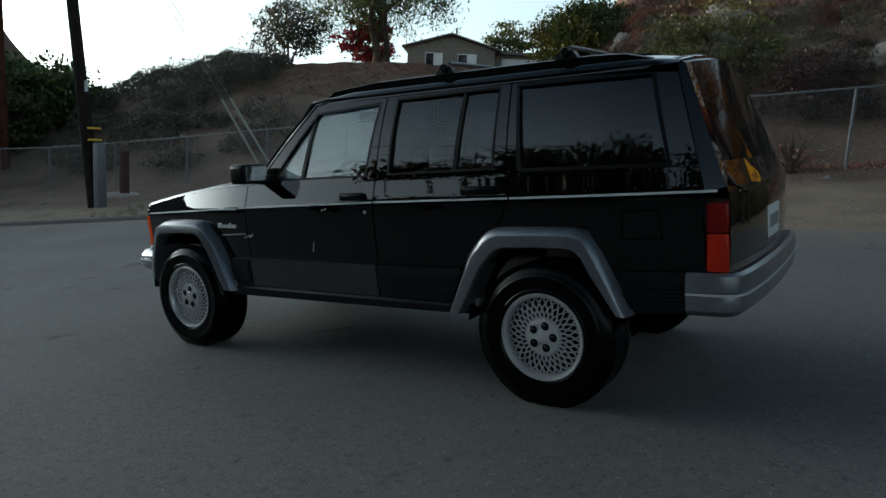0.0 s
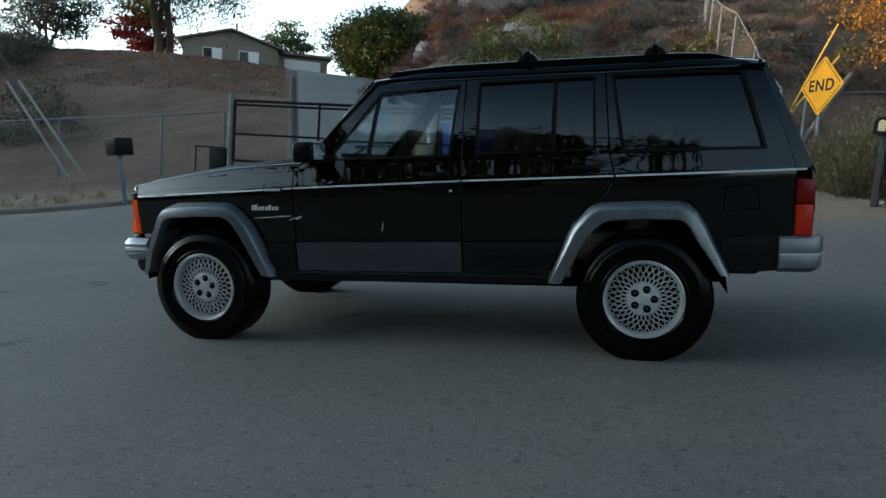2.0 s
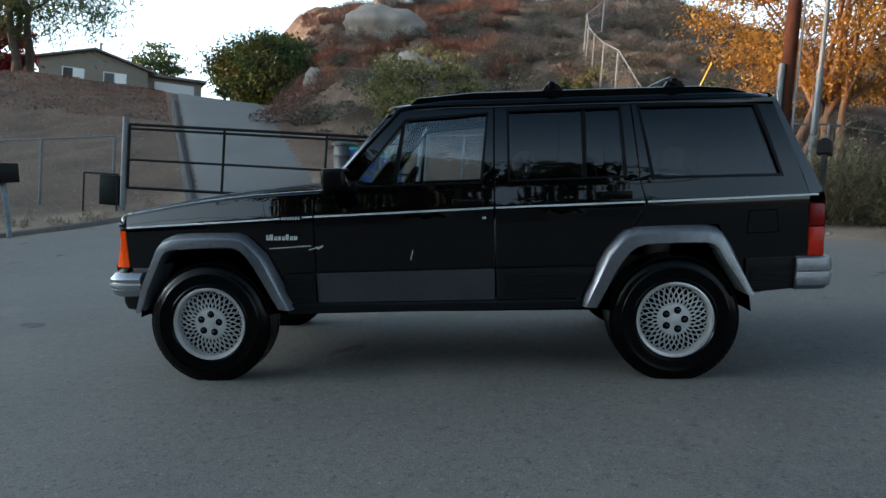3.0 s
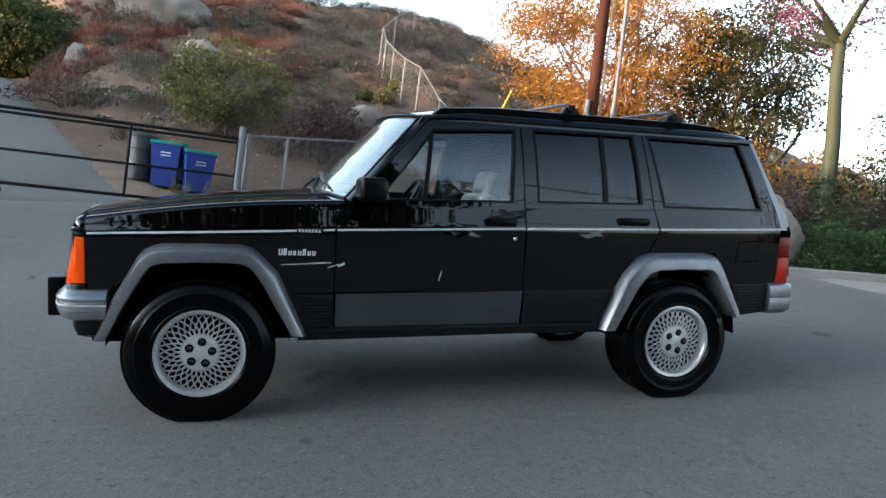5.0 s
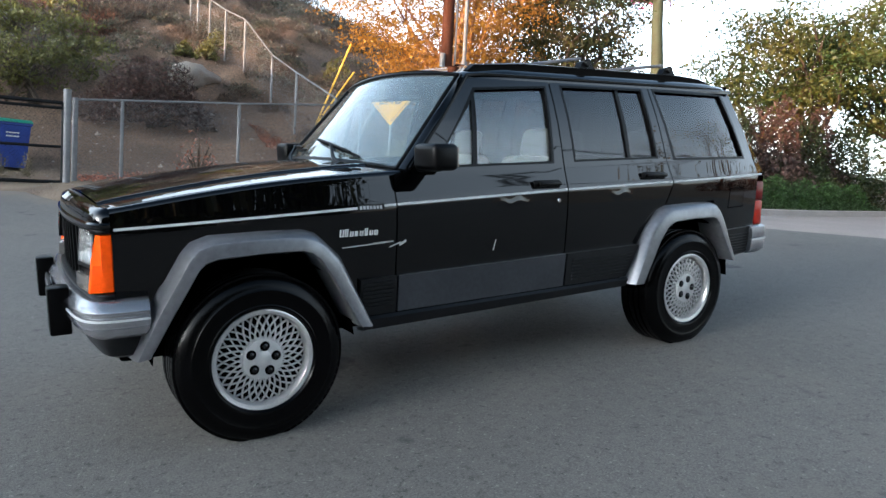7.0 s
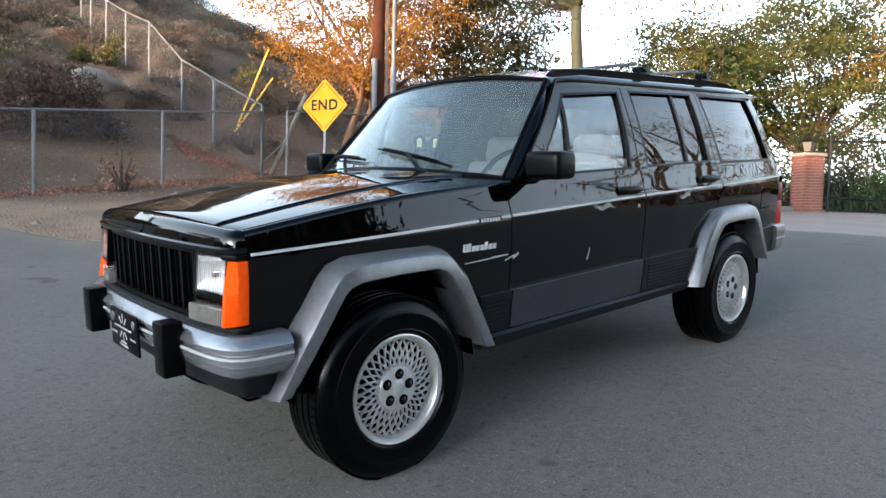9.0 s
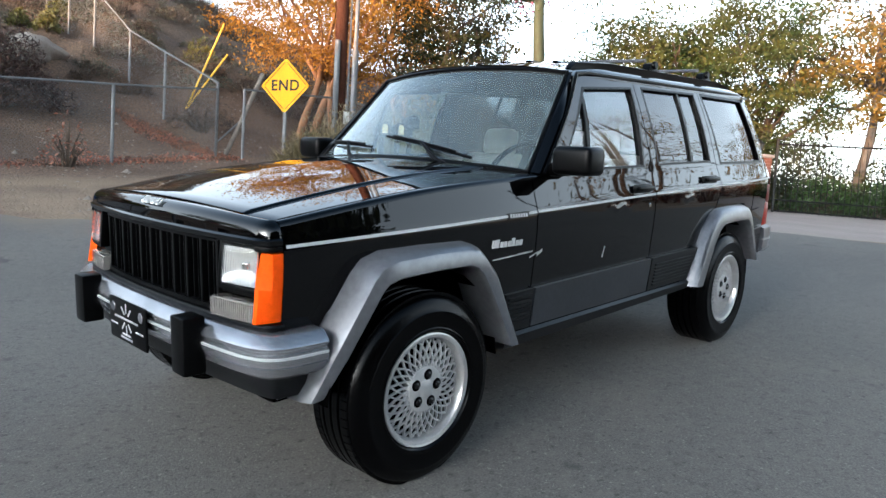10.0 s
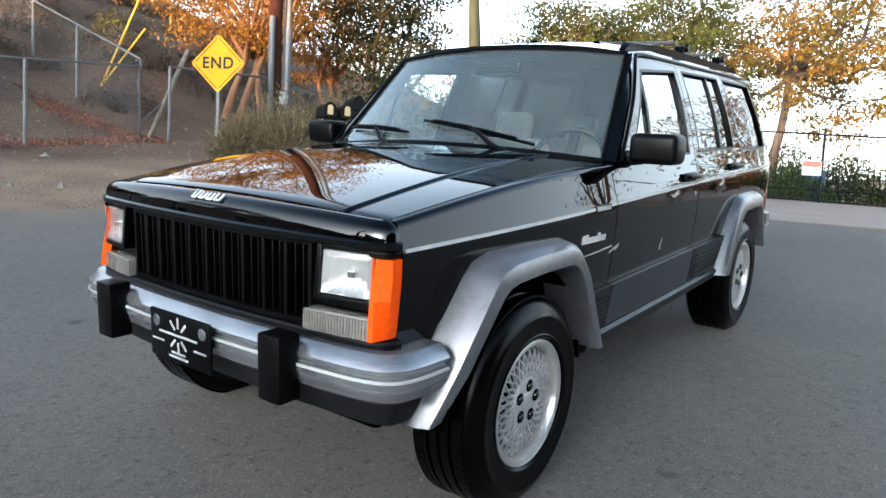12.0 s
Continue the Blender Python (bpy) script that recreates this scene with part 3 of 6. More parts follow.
# --- sides
for s in (-1, 1):
    fender = part("front_fender", skin(FENDER, s), M_PAINT, car)
    part("fender_top", loft([[(x, s * (hw(x, edge_z(x) - 0.018) - q), edge_z(x) - h) for q, h in ((0.0, 0.018), (0.003, 0.010), (0.009, 0.004), (0.017, 0.001), (0.027, 0.0), (0.030, 0.003), (0.031, 0.016))] for x in np.linspace(-0.508, 0.66, 26)]), M_PAINT, fender)
    fdoor = part("front_door", skin(F_DOOR, s, fine=1.27), M_PAINT, car)
    rdoor = part("rear_door", skin(R_DOOR, s, fine=2.0), M_PAINT, car)
    quarter = part("rear_quarter_panel", skin(QUARTER, s), M_PAINT, car)
    part("wheel_flare", flare(FLARE_F, s), M_GREY, car, "silver-grey plastic wheel-arch flare")
    part("wheel_flare", flare(FLARE_R, s), M_GREY, car, "silver-grey plastic wheel-arch flare")
    # silver stripe on each panel
    for p, x0, x1 in ((fender, -0.50, 0.613), (fdoor, 0.624, 1.61), (rdoor, 1.622, 2.417), (quarter, 2.43, 3.33)):
        part("pinstripe", band(x0, x1, (stripe_z(x0) - 0.005, stripe_z(x0) + 0.005), (stripe_z(x1) - 0.005, stripe_z(x1) + 0.005), s, 0.0025, 0.004), M_STRIPE, p, "thin silver pinstripe")
    # cladding
    part("cladding", band(0.44, 0.614, (0.455, 0.618), (0.455, 0.622), s, 0.022, 0.02, 0), M_RIBBED, fender)
    part("cladding", band(0.626, 1.609, (0.457, 0.622), (0.462, 0.635), s, 0.022, 0.02), M_CLAD, fdoor, "dark grey plastic door cladding")
    part("cladding", band(1.622, 2.075, (0.462, 0.635), (0.467, 0.641), s, 0.022, 0.02, 0.08), M_RIBBED, rdoor)
    part("cladding", band(2.95, 3.225, (0.50, 0.668), (0.505, 0.672), s, 0.015, 0.02), M_RIBBED, quarter)
    for x0, x1, p in ((0.452, 0.60, fender), (1.66, 2.045, rdoor), (2.98, 3.21, quarter)):
        for k in range(7):
            z = 0.485 + 0.018 * k + (0.03 if p == quarter else 0)
            part("rib", band(x0, x1 + (0.01 * k if p == rdoor else 0), (z, z + 0.009), (z + 0.002, z + 0.011), s, 0.030 if p != quarter else 0.022, 0.01), M_RIBBED, p)
    part("rocker", loft([[(0.45, s * 0.80, 0.452), (0.45, s * 0.815, 0.44), (0.45, s * 0.80, 0.392), (0.45, s * 0.70, 0.385)], [(2.08, s * 0.80, 0.462), (2.08, s * 0.815, 0.45), (2.08, s * 0.80, 0.412), (2.08, s * 0.70, 0.40)]]), M_RIBBED, car)
    # glass
    for name, poly, m in (("vent_window", [(0.83, 1.088), (1.062, 1.093), (1.117, 1.465), (1.105, 1.475)], M_GLASS), ("door_window", [(1.068, 1.093), (1.557, 1.098), (1.597, 1.50), (1.122, 1.474)], M_GLASS),
                          ("rear_door_window", [(1.685, 1.10), (2.10, 1.11), (2.108, 1.514), (1.685, 1.51)], M_TINT), ("rear_door_quarter_light", [(2.106, 1.11), (2.335, 1.112), (2.322, 1.514), (2.114, 1.514)], M_TINT),
                          ("cargo_window", [(2.450, 1.096), (3.160, 1.097), (3.056, 1.515), (2.396, 1.518)], M_TINT)):
        g = part(name, skin([poly], s, -0.017, 0.004), m, quarter if name == "cargo_window" else rdoor if name.startswith("rear") else fdoor)
        g.visible_shadow = False
    # rubber seals round the glass and the uprights between panes
    part("window_divider", skin([[(1.056, 1.092), (1.080, 1.092), (1.134, 1.472), (1.112, 1.466)]], s, -0.006, 0.012), M_BLACK, fdoor)
    part("window_divider", skin([[(2.092, 1.108), (2.116, 1.108), (2.124, 1.504), (2.102, 1.504)]], s, -0.006, 0.012), M_BLACK, rdoor)

    def seal(outline, owner, w=0.011):
        c = Vector((sum(p[0] for p in outline) / len(outline), sum(p[1] for p in outline) / len(outline)))
        inner = []
        for p in outline:
            d = c - Vector(p)
            inner.append((p[0] + w * 1.2 * (1 if d.x > 0 else -1), p[1] + w * (1 if d.y > 0 else -1)))
        n = len(outline)
        polys = [[outline[k], outline[(k + 1) % n], inner[(k + 1) % n], inner[k]] for k in range(n)]
        part("window_seal", skin(polys, s, 0.001, 0.02), M_BLACK, owner)

    seal([(0.83, 1.09), (1.552, 1.10), (1.592, 1.495), (1.125, 1.468)], fdoor)
    seal([(1.69, 1.105), (2.33, 1.115), (2.318, 1.508), (1.690, 1.503)], rdoor)
    seal([(2.456, 1.103), (3.152, 1.104), (3.050, 1.508), (2.400, 1.512)], quarter, 0.015)
    # fuel filler door and its seam
    if s < 0:
        part("fuel_door", skin([[(2.955, 0.808), (3.118, 0.812), (3.105, 0.926), (2.962, 0.922)]], s, 0.0015, 0.01), M_PAINT, quarter)
        part("fuel_door_seam", skin([[(2.95, 0.803), (3.123, 0.807), (3.109, 0.931), (2.957, 0.927)]], s, 0.0004, 0.008), M_DARK, quarter)
    # pull handles
    for p, x0, x1, z in ((fdoor, 1.385, 1.56, 0.997), (rdoor, 2.16, 2.352, 1.021)):
        y = s * (hw((x0 + x1) / 2, z))
        h = part("door_handle", box(x0, x1, min(y, y + s * 0.014), max(y, y + s * 0.014), z - 0.020, z + 0.022, 0.008), M_BLACK, p)
        part("lever", box(x0 + 0.03, x1 - 0.005, min(y + s * 0.008, y + s * 0.034), max(y + s * 0.008, y + s * 0.034), z - 0.008, z + 0.014, 0.007), M_BLACK, h)
    bm = bmesh.new()
    add_lathe(bm, [(0.0, -0.003), (0.008, -0.003), (0.011, 0.0), (0.011, 0.01)], 16)
    part("door_lock", bm, M_CHROME, fdoor).matrix_basis = pose(1.557, s * hw(1.557, 0.914), 0.914, 0, 0, 0 if s < 0 else 180)
    # wheels
    for x in (0.0, 2.576):
        w = lattice_wheel("front_wheel" if x == 0 else "rear_wheel")
        w.matrix_basis = pose(x, s * 0.715, 0.345, 0, 0, 0 if s < 0 else 180) @ Matrix.Rotation(radians(20 + 31 * x + 11 * s), 4, "Y")
    # mirror
    mir = part("door_mirror", box(0.705, 0.835, min(s * 0.80, s * 0.985), max(s * 0.80, s * 0.985), 1.085, 1.20, 0.025, segs=3), M_BLACK, fdoor, "black door mirror")
    part("mirror_arm", box(0.74, 0.86, min(s * 0.745, s * 0.82), max(s * 0.745, s * 0.82), 1.075, 1.13, 0.012), M_BLACK, mir)
    part("mirror_glass", box(0.8345, 0.838, min(s * 0.82, s * 0.97), max(s * 0.82, s * 0.97), 1.10, 1.185), M_CHROME, mir)
    # lamps at the corners
    rows = []
    for z in (0.657, 0.70, 0.76, 0.82, 0.870):
        u = (z - 0.657) / 0.213
        w = hw(-0.51, z) + 0.001
        rows.append([(-0.512, s * w, z), (-0.530, s * w, z), (-0.546, s * (w - 0.003), z), (-0.589 + 0.033 * u, s * (0.682 - 0.018 * u), z), (-0.594 + 0.033 * u, s * (0.668 - 0.016 * u), z)])
    sm = part("side_marker_lamp", thicken(loft(rows), (0.02, -s * 0.02, 0)), M_ORANGE, car, "amber corner marker lamp", sharp=20)
    for z in (0.672, 0.850):
        part("screw", box(-0.546, -0.540, min(s * 0.69, s * (hw(-0.54, z) + 0.0015)), max(s * 0.69, s * (hw(-0.54, z) + 0.0015)), z - 0.003, z + 0.003), M_NUT, sm)
    # tail lamp
    tl = thing("tail_lamp")
    tl.parent = car
    tagged(tl, "red tail lamp")
    for z0, z1, m in ((0.835, 0.955, M_RED), (0.675, 0.832, M_ORANGE)):
        part("lens", box(3.285, 3.372, min(s * 0.605, s * 0.762), max(s * 0.605, s * 0.762), z0, z1, 0.01), mat("tail_lens", (0.15, 0.004, 0.003) if m is M_RED else (0.36, 0.016, 0.004), 0.3, spec=0.25, vary=0.25, scale=30), tl)
    # headlamp, parking lamp
    def swept(bm):
        for v in bm.verts:
            v.co.y = max(-0.662, min(0.662, v.co.y))
            v.co.x += 0.034 * max(0.0, (abs(v.co.y) - 0.45) / 0.22) ** 1.5 + 0.10 * max(0.0, v.co.z - 0.68) - 0.008
        return bm

    sg = lambda a, b: (min(s * a, s * b), max(s * a, s * b))
    part("headlamp_bezel", swept(box(-0.566, -0.53, *sg(0.445, 0.676), 0.718, 0.892, 0.004)), M_BLACK, car)
    hl = part("headlamp", swept(box(-0.570, -0.55, *sg(0.480, 0.674), 0.742, 0.890, 0.006)), M_BLACK, car, "rectangular headlamp with a clear lens")
    for y0_, y1_, z0_, z1_ in ((0.480, 0.496, 0.742, 0.890), (0.668, 0.676, 0.742, 0.890), (0.496, 0.668, 0.742, 0.757), (0.496, 0.668, 0.882, 0.890)):
        part("rim", swept(box(-0.606, -0.560, *sg(y0_, y1_), z0_, z1_, 0.002)), M_BLACK, hl)
    rows = []
    for a in np.linspace(-1, 1, 33):
        rows.append([(-0.6045 + 0.0 * c, s * (0.5825 + 0.080 * a), 0.8195 + 0.057 * c) for c in np.linspace(-1, 1, 7)])
    bowl = loft(rows)
    for v in bowl.verts:
        a, c = (abs(v.co.y) - 0.5825) / 0.080, (v.co.z - 0.8195) / 0.057
        v.co.x = -0.576 - 0.026 * max(abs(a) ** 2.5, abs(c) ** 2.5) + 0.0012 * math.cos(a * 22)
    part("bulb_shield", swept(box(-0.592, -0.574, *sg(0.570, 0.595), 0.807, 0.832, 0.006, segs=3)), M_CHROME, hl)
    part("reflector", swept(thicken(bowl, (0.004, 0, 0))), M_BOWL, hl)
    rows = [[(-0.607 - 0.006 * (1 - a ** 6) * (1 - c ** 6) + 0.0007 * math.cos(a * 45), s * (0.5825 + 0.0845 * a), 0.8195 + 0.0615 * c) for c in np.linspace(-1, 1, 9)] for a in np.linspace(-1, 1, 65)]
    lens = part("lens", swept(thicken(loft(rows), (0.002, 0, 0))), M_LENS, hl)
    lens.visible_shadow = False
    pk = part("parking_lamp", swept(box(-0.602, -0.55, *sg(0.445, 0.672), 0.650, 0.711, 0.004)), mat("ribbed_clear_lens", (0.20, 0.188, 0.172), 0.2, coat=1.0, vary=0.2, scale=40), car, "ribbed clear parking lamp")
    for k in range(24):
        yy = 0.445 + k * 0.0094
        part("rib", swept(box(-0.6045, -0.6005, *sg(yy, yy + 0.005), 0.654, 0.707)), pk.data.materials[0], pk)

# --- nose: header, grille
NOSE = [(-0.510, -0.707), (-0.532, -0.706), (-0.555, -0.692), (-0.570, -0.662)] + [(-0.612 + 0.040 * abs(y / 0.66) ** 2.2, y) for y in (-0.62, -0.56, -0.48, -0.38, -0.26, -0.13, 0.0)]
NOSE = NOSE + [(x, -y) for x, y in NOSE[-2::-1]]


def nose_bow(y):
    """How far the hood's front edge bows forward."""
    return -0.024 * (1 - min(abs(y) / 0.69, 1) ** 6)


def nose_band(prof, top=False, span=None):
    """Sweep (outward, z) pairs round the nose; top: carry the band in to the hood's front edge."""
    P = [Vector(p) for p in NOSE]
    P = [P[0]] + [a.lerp(c, u) for a, c in zip(P, P[1:]) for u in (0.25, 0.75)] + [P[-1]]
    P = [p for p in P if span is None or span[0] <= p.y <= span[1]]
    rows = []
    for k, p in enumerate(P):
        t = (P[min(k + 1, len(P) - 1)] - P[max(k - 1, 0)]).normalized()
        nrm = Vector((-t.y, t.x))
        row = [(p.x + nrm.x * o, p.y + nrm.y * o, z) for o, z in prof]
        if top:
            y = max(-0.668, min(0.668, row[-1][1] * 0.985))
            crown = 0.020 * (1 - (y / 0.70) ** 2)
            q = Vector((-0.512 + nose_bow(y), y, 0.963 + crown))
            row = [(x, yy, z + crown * max(0, (z - 0.915) / 0.05)) for x, yy, z in row]
            row += [tuple(Vector(row[-1]).lerp(q, 0.5) + Vector((0, 0, 0.002))), tuple(q), (q.x + 0.004, q.y, q.z - 0.015)]
        rows.append(row)
    return loft(rows)


part("header_panel", nose_band([(-0.03, 0.891), (0.000, 0.891), (0.004, 0.894), (0.005, 0.909), (0.001, 0.913), (-0.004, 0.915), (-0.005, 0.920), (-0.007, 0.932), (-0.012, 0.944), (-0.022, 0.954), (-0.038, 0.962)], top=True), M_PAINT, car)
for span in ((-0.72, -0.645), (0.645, 0.72)):
    part("lamp_trim", nose_band([(-0.03, 0.889), (0.001, 0.889), (0.002, 0.886), (0.001, 0.876), (-0.004, 0.872), (-0.03, 0.872)], span=span), M_BLACK, car)
part("lower_header", nose_band([(-0.03, 0.655), (0.006, 0.652), (0.010, 0.645), (0.008, 0.630), (-0.02, 0.60)]), M_BLACK, car)
grille = thing("grille")
grille.parent = car
tagged(grille, "black vertical-slot radiator grille")
part("grille_back", box(-0.555, -0.54, -0.44, 0.44, 0.65, 0.895), M_DARK, grille)
for z0, z1 in ((0.880, 0.895), (0.655, 0.670)):
    part("grille_frame", loft([[(grille_line(y) - 0.004, y, z0), (grille_line(y) - 0.004, y, z1), (grille_line(y) + 0.03, y, z1), (grille_line(y) + 0.03, y, z0)] for y in np.linspace(-0.44, 0.44, 23)], close=True), M_BLACK, grille)
for k in range(11):
    y = -0.44 + 0.088 * k
    for j in ((0,) if k == 10 else (0, 1, 2)):
        yy = y + j * 0.0293
        wid = 0.0075 if j == 0 else 0.0035
        dep = 0.0 if j == 0 else 0.008
        part("grille_bar", box(grille_line(yy) + dep, grille_line(yy) + 0.05, yy - wid, yy + wid, 0.665, 0.885, 0.003), M_BLACK, grille)

# --- hood
HOOD_X = np.concatenate([[-0.508, -0.505, -0.50, -0.492, -0.48, -0.46], np.linspace(-0.43, 0.66, 22)])
CREASE = 0.515  # where the middle of the hood steps up


def hood_half(x):
    return hw(x, edge_z(x) - 0.018) - 0.036


def hood_z(x, y):
    """Top of the hood: a low crown with a raised middle."""
    u = (x + 0.49) / 1.15
    t = abs(y) / hood_half(x)
    z = edge_z(x) + 0.001 + 0.020 * (1 - t ** 2) * (1 + 0.6 * u)
    z += 0.008 * float(sstep(CREASE + 0.012, CREASE, abs(y)))
    return z - 0.006 * max(0, (-0.47 - x) / 0.038) ** 2


rows = []
for x in HOOD_X:
    half = hood_half(x) - 0.002
    u = (x + 0.508) / 1.168
    ys = sorted(list(np.linspace(-half, half, 41)) + [q * (CREASE + d) for q in (-1, 1) for d in (0.018, 0.013, 0.009, 0.005, 0.001, -0.004)])
    row = [(x, -half - 0.004, hood_z(x, half) - 0.014), (x, -half - 0.002, hood_z(x, half) - 0.003)]
    for y in ys:
        back = -0.085 * (1 - (y / half) ** 2) * u ** 3
        row.append((x + nose_bow(y) * (1 - u) + back, y, hood_z(x, y)))
    row += [(x, half + 0.002, hood_z(x, half) - 0.003), (x, half + 0.004, hood_z(x, half) - 0.014)]
    rows.append(row)
hood = part("hood", thicken(loft(rows), (0, 0, -0.015)), M_PAINT, car, "black hood with raised centre", sharp=50)

# --- cowl, windscreen, pillars, roof
cow = []
for y in np.linspace(-0.74, 0.74, 25):
    b = -0.085 * (1 - (y / 0.74) ** 2)
    cow.append([(0.655 + b, y, 1.083 + 0.035 * (1 - (y / 0.74) ** 2)), (0.70 + b, y, 1.080 + 0.035 * (1 - (y / 0.74) ** 2)), (0.74 + b, y, 1.090 + 0.035 * (1 - (y / 0.74) ** 2))])
part("cowl", thicken(loft(cow), (0, 0, -0.02)), M_BLACK, car)


def screen(u, v, out=0.0):
    """Point of the windscreen: u across (-1..1), v up (0..1)."""
    yb, yt = 0.715, 0.615
    y = u * (yb + (yt - yb) * v)
    bow = -0.10 * (1 - u * u)
    x = 0.675 + 0.395 * v + bow * (1 - 0.25 * v)
    z = 1.085 + 0.44 * v + 0.035 * (1 - u * u)
    return Vector((x - out * 0.75, y, z + out * 0.66))


ws = part("windscreen", thicken(loft([[screen(u, v) for u in np.linspace(-1, 1, 25)] for v in np.linspace(0, 1, 9)]), (0.004, 0, -0.003)), M_SCREEN, car)
ws.visible_shadow = False
band_ = part("sun_band", thicken(loft([[screen(u, v, -0.012) for u in np.linspace(-0.97, 0.97, 21)] for v in (0.86, 0.93, 0.985)]), (0.003, 0, -0.002)), mat("blue_sun_band", (0.28, 0.36, 0.46), 0.0, trans=1.0, ior=1.05), ws)
band_.visible_shadow = False
rim = []
for a, b in (((-1, 0), (1, 0)), ((1, 0), (1, 1)), ((1, 1), (-1, 1)), ((-1, 1), (-1, 0))):
    rim += [screen(a[0] + (b[0] - a[0]) * k / 12, a[1] + (b[1] - a[1]) * k / 12, 0.004) for k in range(12)]
part("screen_seal", tube(rim + [rim[0]], 0.011, 6), M_BLACK, ws)
for s in (-1, 1):
    rows = []
    for v in np.linspace(0, 1.0, 10):
        p = screen(s, v)
        x1 = 0.705 + 0.40 * v
        z1 = 1.078 + 0.435 * v
        y1 = s * hw(x1, z1)
        rows.append([(p.x - 0.004, p.y, p.z + 0.003), (p.x + 0.0, p.y + s * 0.025, p.z + 0.006), (x1 - 0.02, y1 - s * 0.008, z1 + 0.008), (x1, y1 - s * 0.002, z1), (x1 + 0.05, y1 - s * 0.05, z1 - 0.02)])
    part("a_pillar", loft(rows), M_PAINT, car)
    part("drip_rail", tube([(0.70 + 0.40 * v, s * (hw(0.7 + 0.4 * v, 1.078 + 0.437 * v) + 0.006), 1.088 + 0.437 * v) for v in np.linspace(0, 1, 8)] + [(x, s * (hw(x, 1.53) + 0.008), 1.536) for x in np.linspace(1.2, 3.05, 12)] + [(3.125, s * 0.60, 1.530)], 0.008, 6), M_BLACK, car)


def roof_z(x, y):
    half = 0.625
    u = min(max((x - 1.0) / 0.35, 0), 1)
    w = min(max((3.22 - x) / 0.35, 0), 1)
    return 1.525 + 0.022 * u + (0.052 + 0.018 * u * w) * (1 - (abs(y) / half) ** 2.6) + 0.012 * u * w - 0.02 * (1 - w) ** 2


rows = []
for x in np.concatenate([np.linspace(0, 0.2, 6), np.linspace(0.3, 1.9, 12), np.linspace(1.95, 2.13, 5)]):
    row = []
    for y in np.linspace(-0.635, 0.635, 41):
        k = 1 - (y / 0.635) ** 2
        x0, x1 = 1.072 - 0.078 * k, 3.145 + 0.05 * k
        xx = x0 + (x1 - x0) * x / 2.13
        row.append((xx, y, min(roof_z(xx, min(abs(y), 0.625)), 1.62) if abs(y) < 0.63 else 1.513 + 0.015 * min(x / 0.3, 1)))
    rows.append(row)
roof = part("roof", thicken(loft(rows), (0, 0, -0.02)), M_PAINT, car, sharp=50)
for k in (-0.34, -0.17, 0.0, 0.17, 0.34):
    part("roof_rib", loft([[(x, k - 0.022, roof_z(x, k) - 0.004), (x, k - 0.012, roof_z(x, k) + 0.006), (x, k + 0.012, roof_z(x, k) + 0.006), (x, k + 0.022, roof_z(x, k) - 0.004)] for x in np.linspace(1.35, 2.95, 14)]), M_PAINT, roof)
M_RACKBAR = mat("satin_rack_bar", (0.10, 0.10, 0.105), 0.4, metal=0.5, vary=0.2, scale=20)
rack = thing("roof_rack")
rack.parent = car
tagged(rack, "black roof rack with two cross bars")
for s in (-1, 1):
    part("side_rail", loft([[(x, s * 0.565, roof_z(x, 0.565) - 0.004), (x, s * 0.575, roof_z(x, 0.575) + h), (x, s * 0.545, roof_z(x, 0.545) + h), (x, s * 0.535, roof_z(x, 0.535) - 0.004)] for x, h in ((1.15, 0.004), (1.19, 0.030), (1.5, 0.034), (2.2, 0.034), (2.75, 0.032), (2.90, 0.024), (3.02, 0.002))]), M_BLACK, rack)
for x in (1.95, 2.62):
    part("cross_bar", tube([(x, -0.52 + 1.04 * k / 16, roof_z(x, 0) + 0.036 + 0.010 * math.sin(math.pi * k / 16)) for k in range(17)], 0.010, 8), M_RACKBAR, rack, "satin grey cross bar")
    for s in (-1, 1):
        ft = part("bar_foot", loft([[(x - 0.055, s * 0.555 + d, roof_z(x, 0.55) + 0.028), (x - 0.034, s * 0.547 + d, roof_z(x, 0.55) + 0.060), (x - 0.012, s * 0.545 + d, roof_z(x, 0.55) + 0.072), (x + 0.014, s * 0.545 + d, roof_z(x, 0.55) + 0.072), (x + 0.036, s * 0.547 + d, roof_z(x, 0.55) + 0.060), (x + 0.06, s * 0.555 + d, roof_z(x, 0.55) + 0.028)] for d in (-0.022, 0.022)], close=True, caps=True), M_BLACK, rack)
        bm = bmesh.new()
        add_lathe(bm, [(0.0, -0.012), (0.018, -0.012), (0.022, -0.006), (0.022, 0.006)], 16)
        part("knob", bm, M_BLACK, ft).matrix_basis = pose(x, s * 0.578, roof_z(x, 0.55) + 0.058, 0, 0, 0 if s < 0 else 180)

# --- tailgate
gate_sec = [(3.12, 1.552, 0.0), (3.165, 1.528, 0.0), (3.322, 1.118, 0.0), (3.362, 1.02, 0.0), (3.372, 0.99, 0), (3.378, 0.80, 0.0), (3.370, 0.64, 0.0), (3.33, 0.52, 0)]


def tail_pt(k, u):
    x, z, _ = gate_sec[k]
    half = hw(min(x, 3.34), z) - 0.012 if k > 0 else 0.62
    return (x + 0.045 * (1 - u * u), u * half, z + (0.045 * (1 - u * u) if k < 2 else 0))


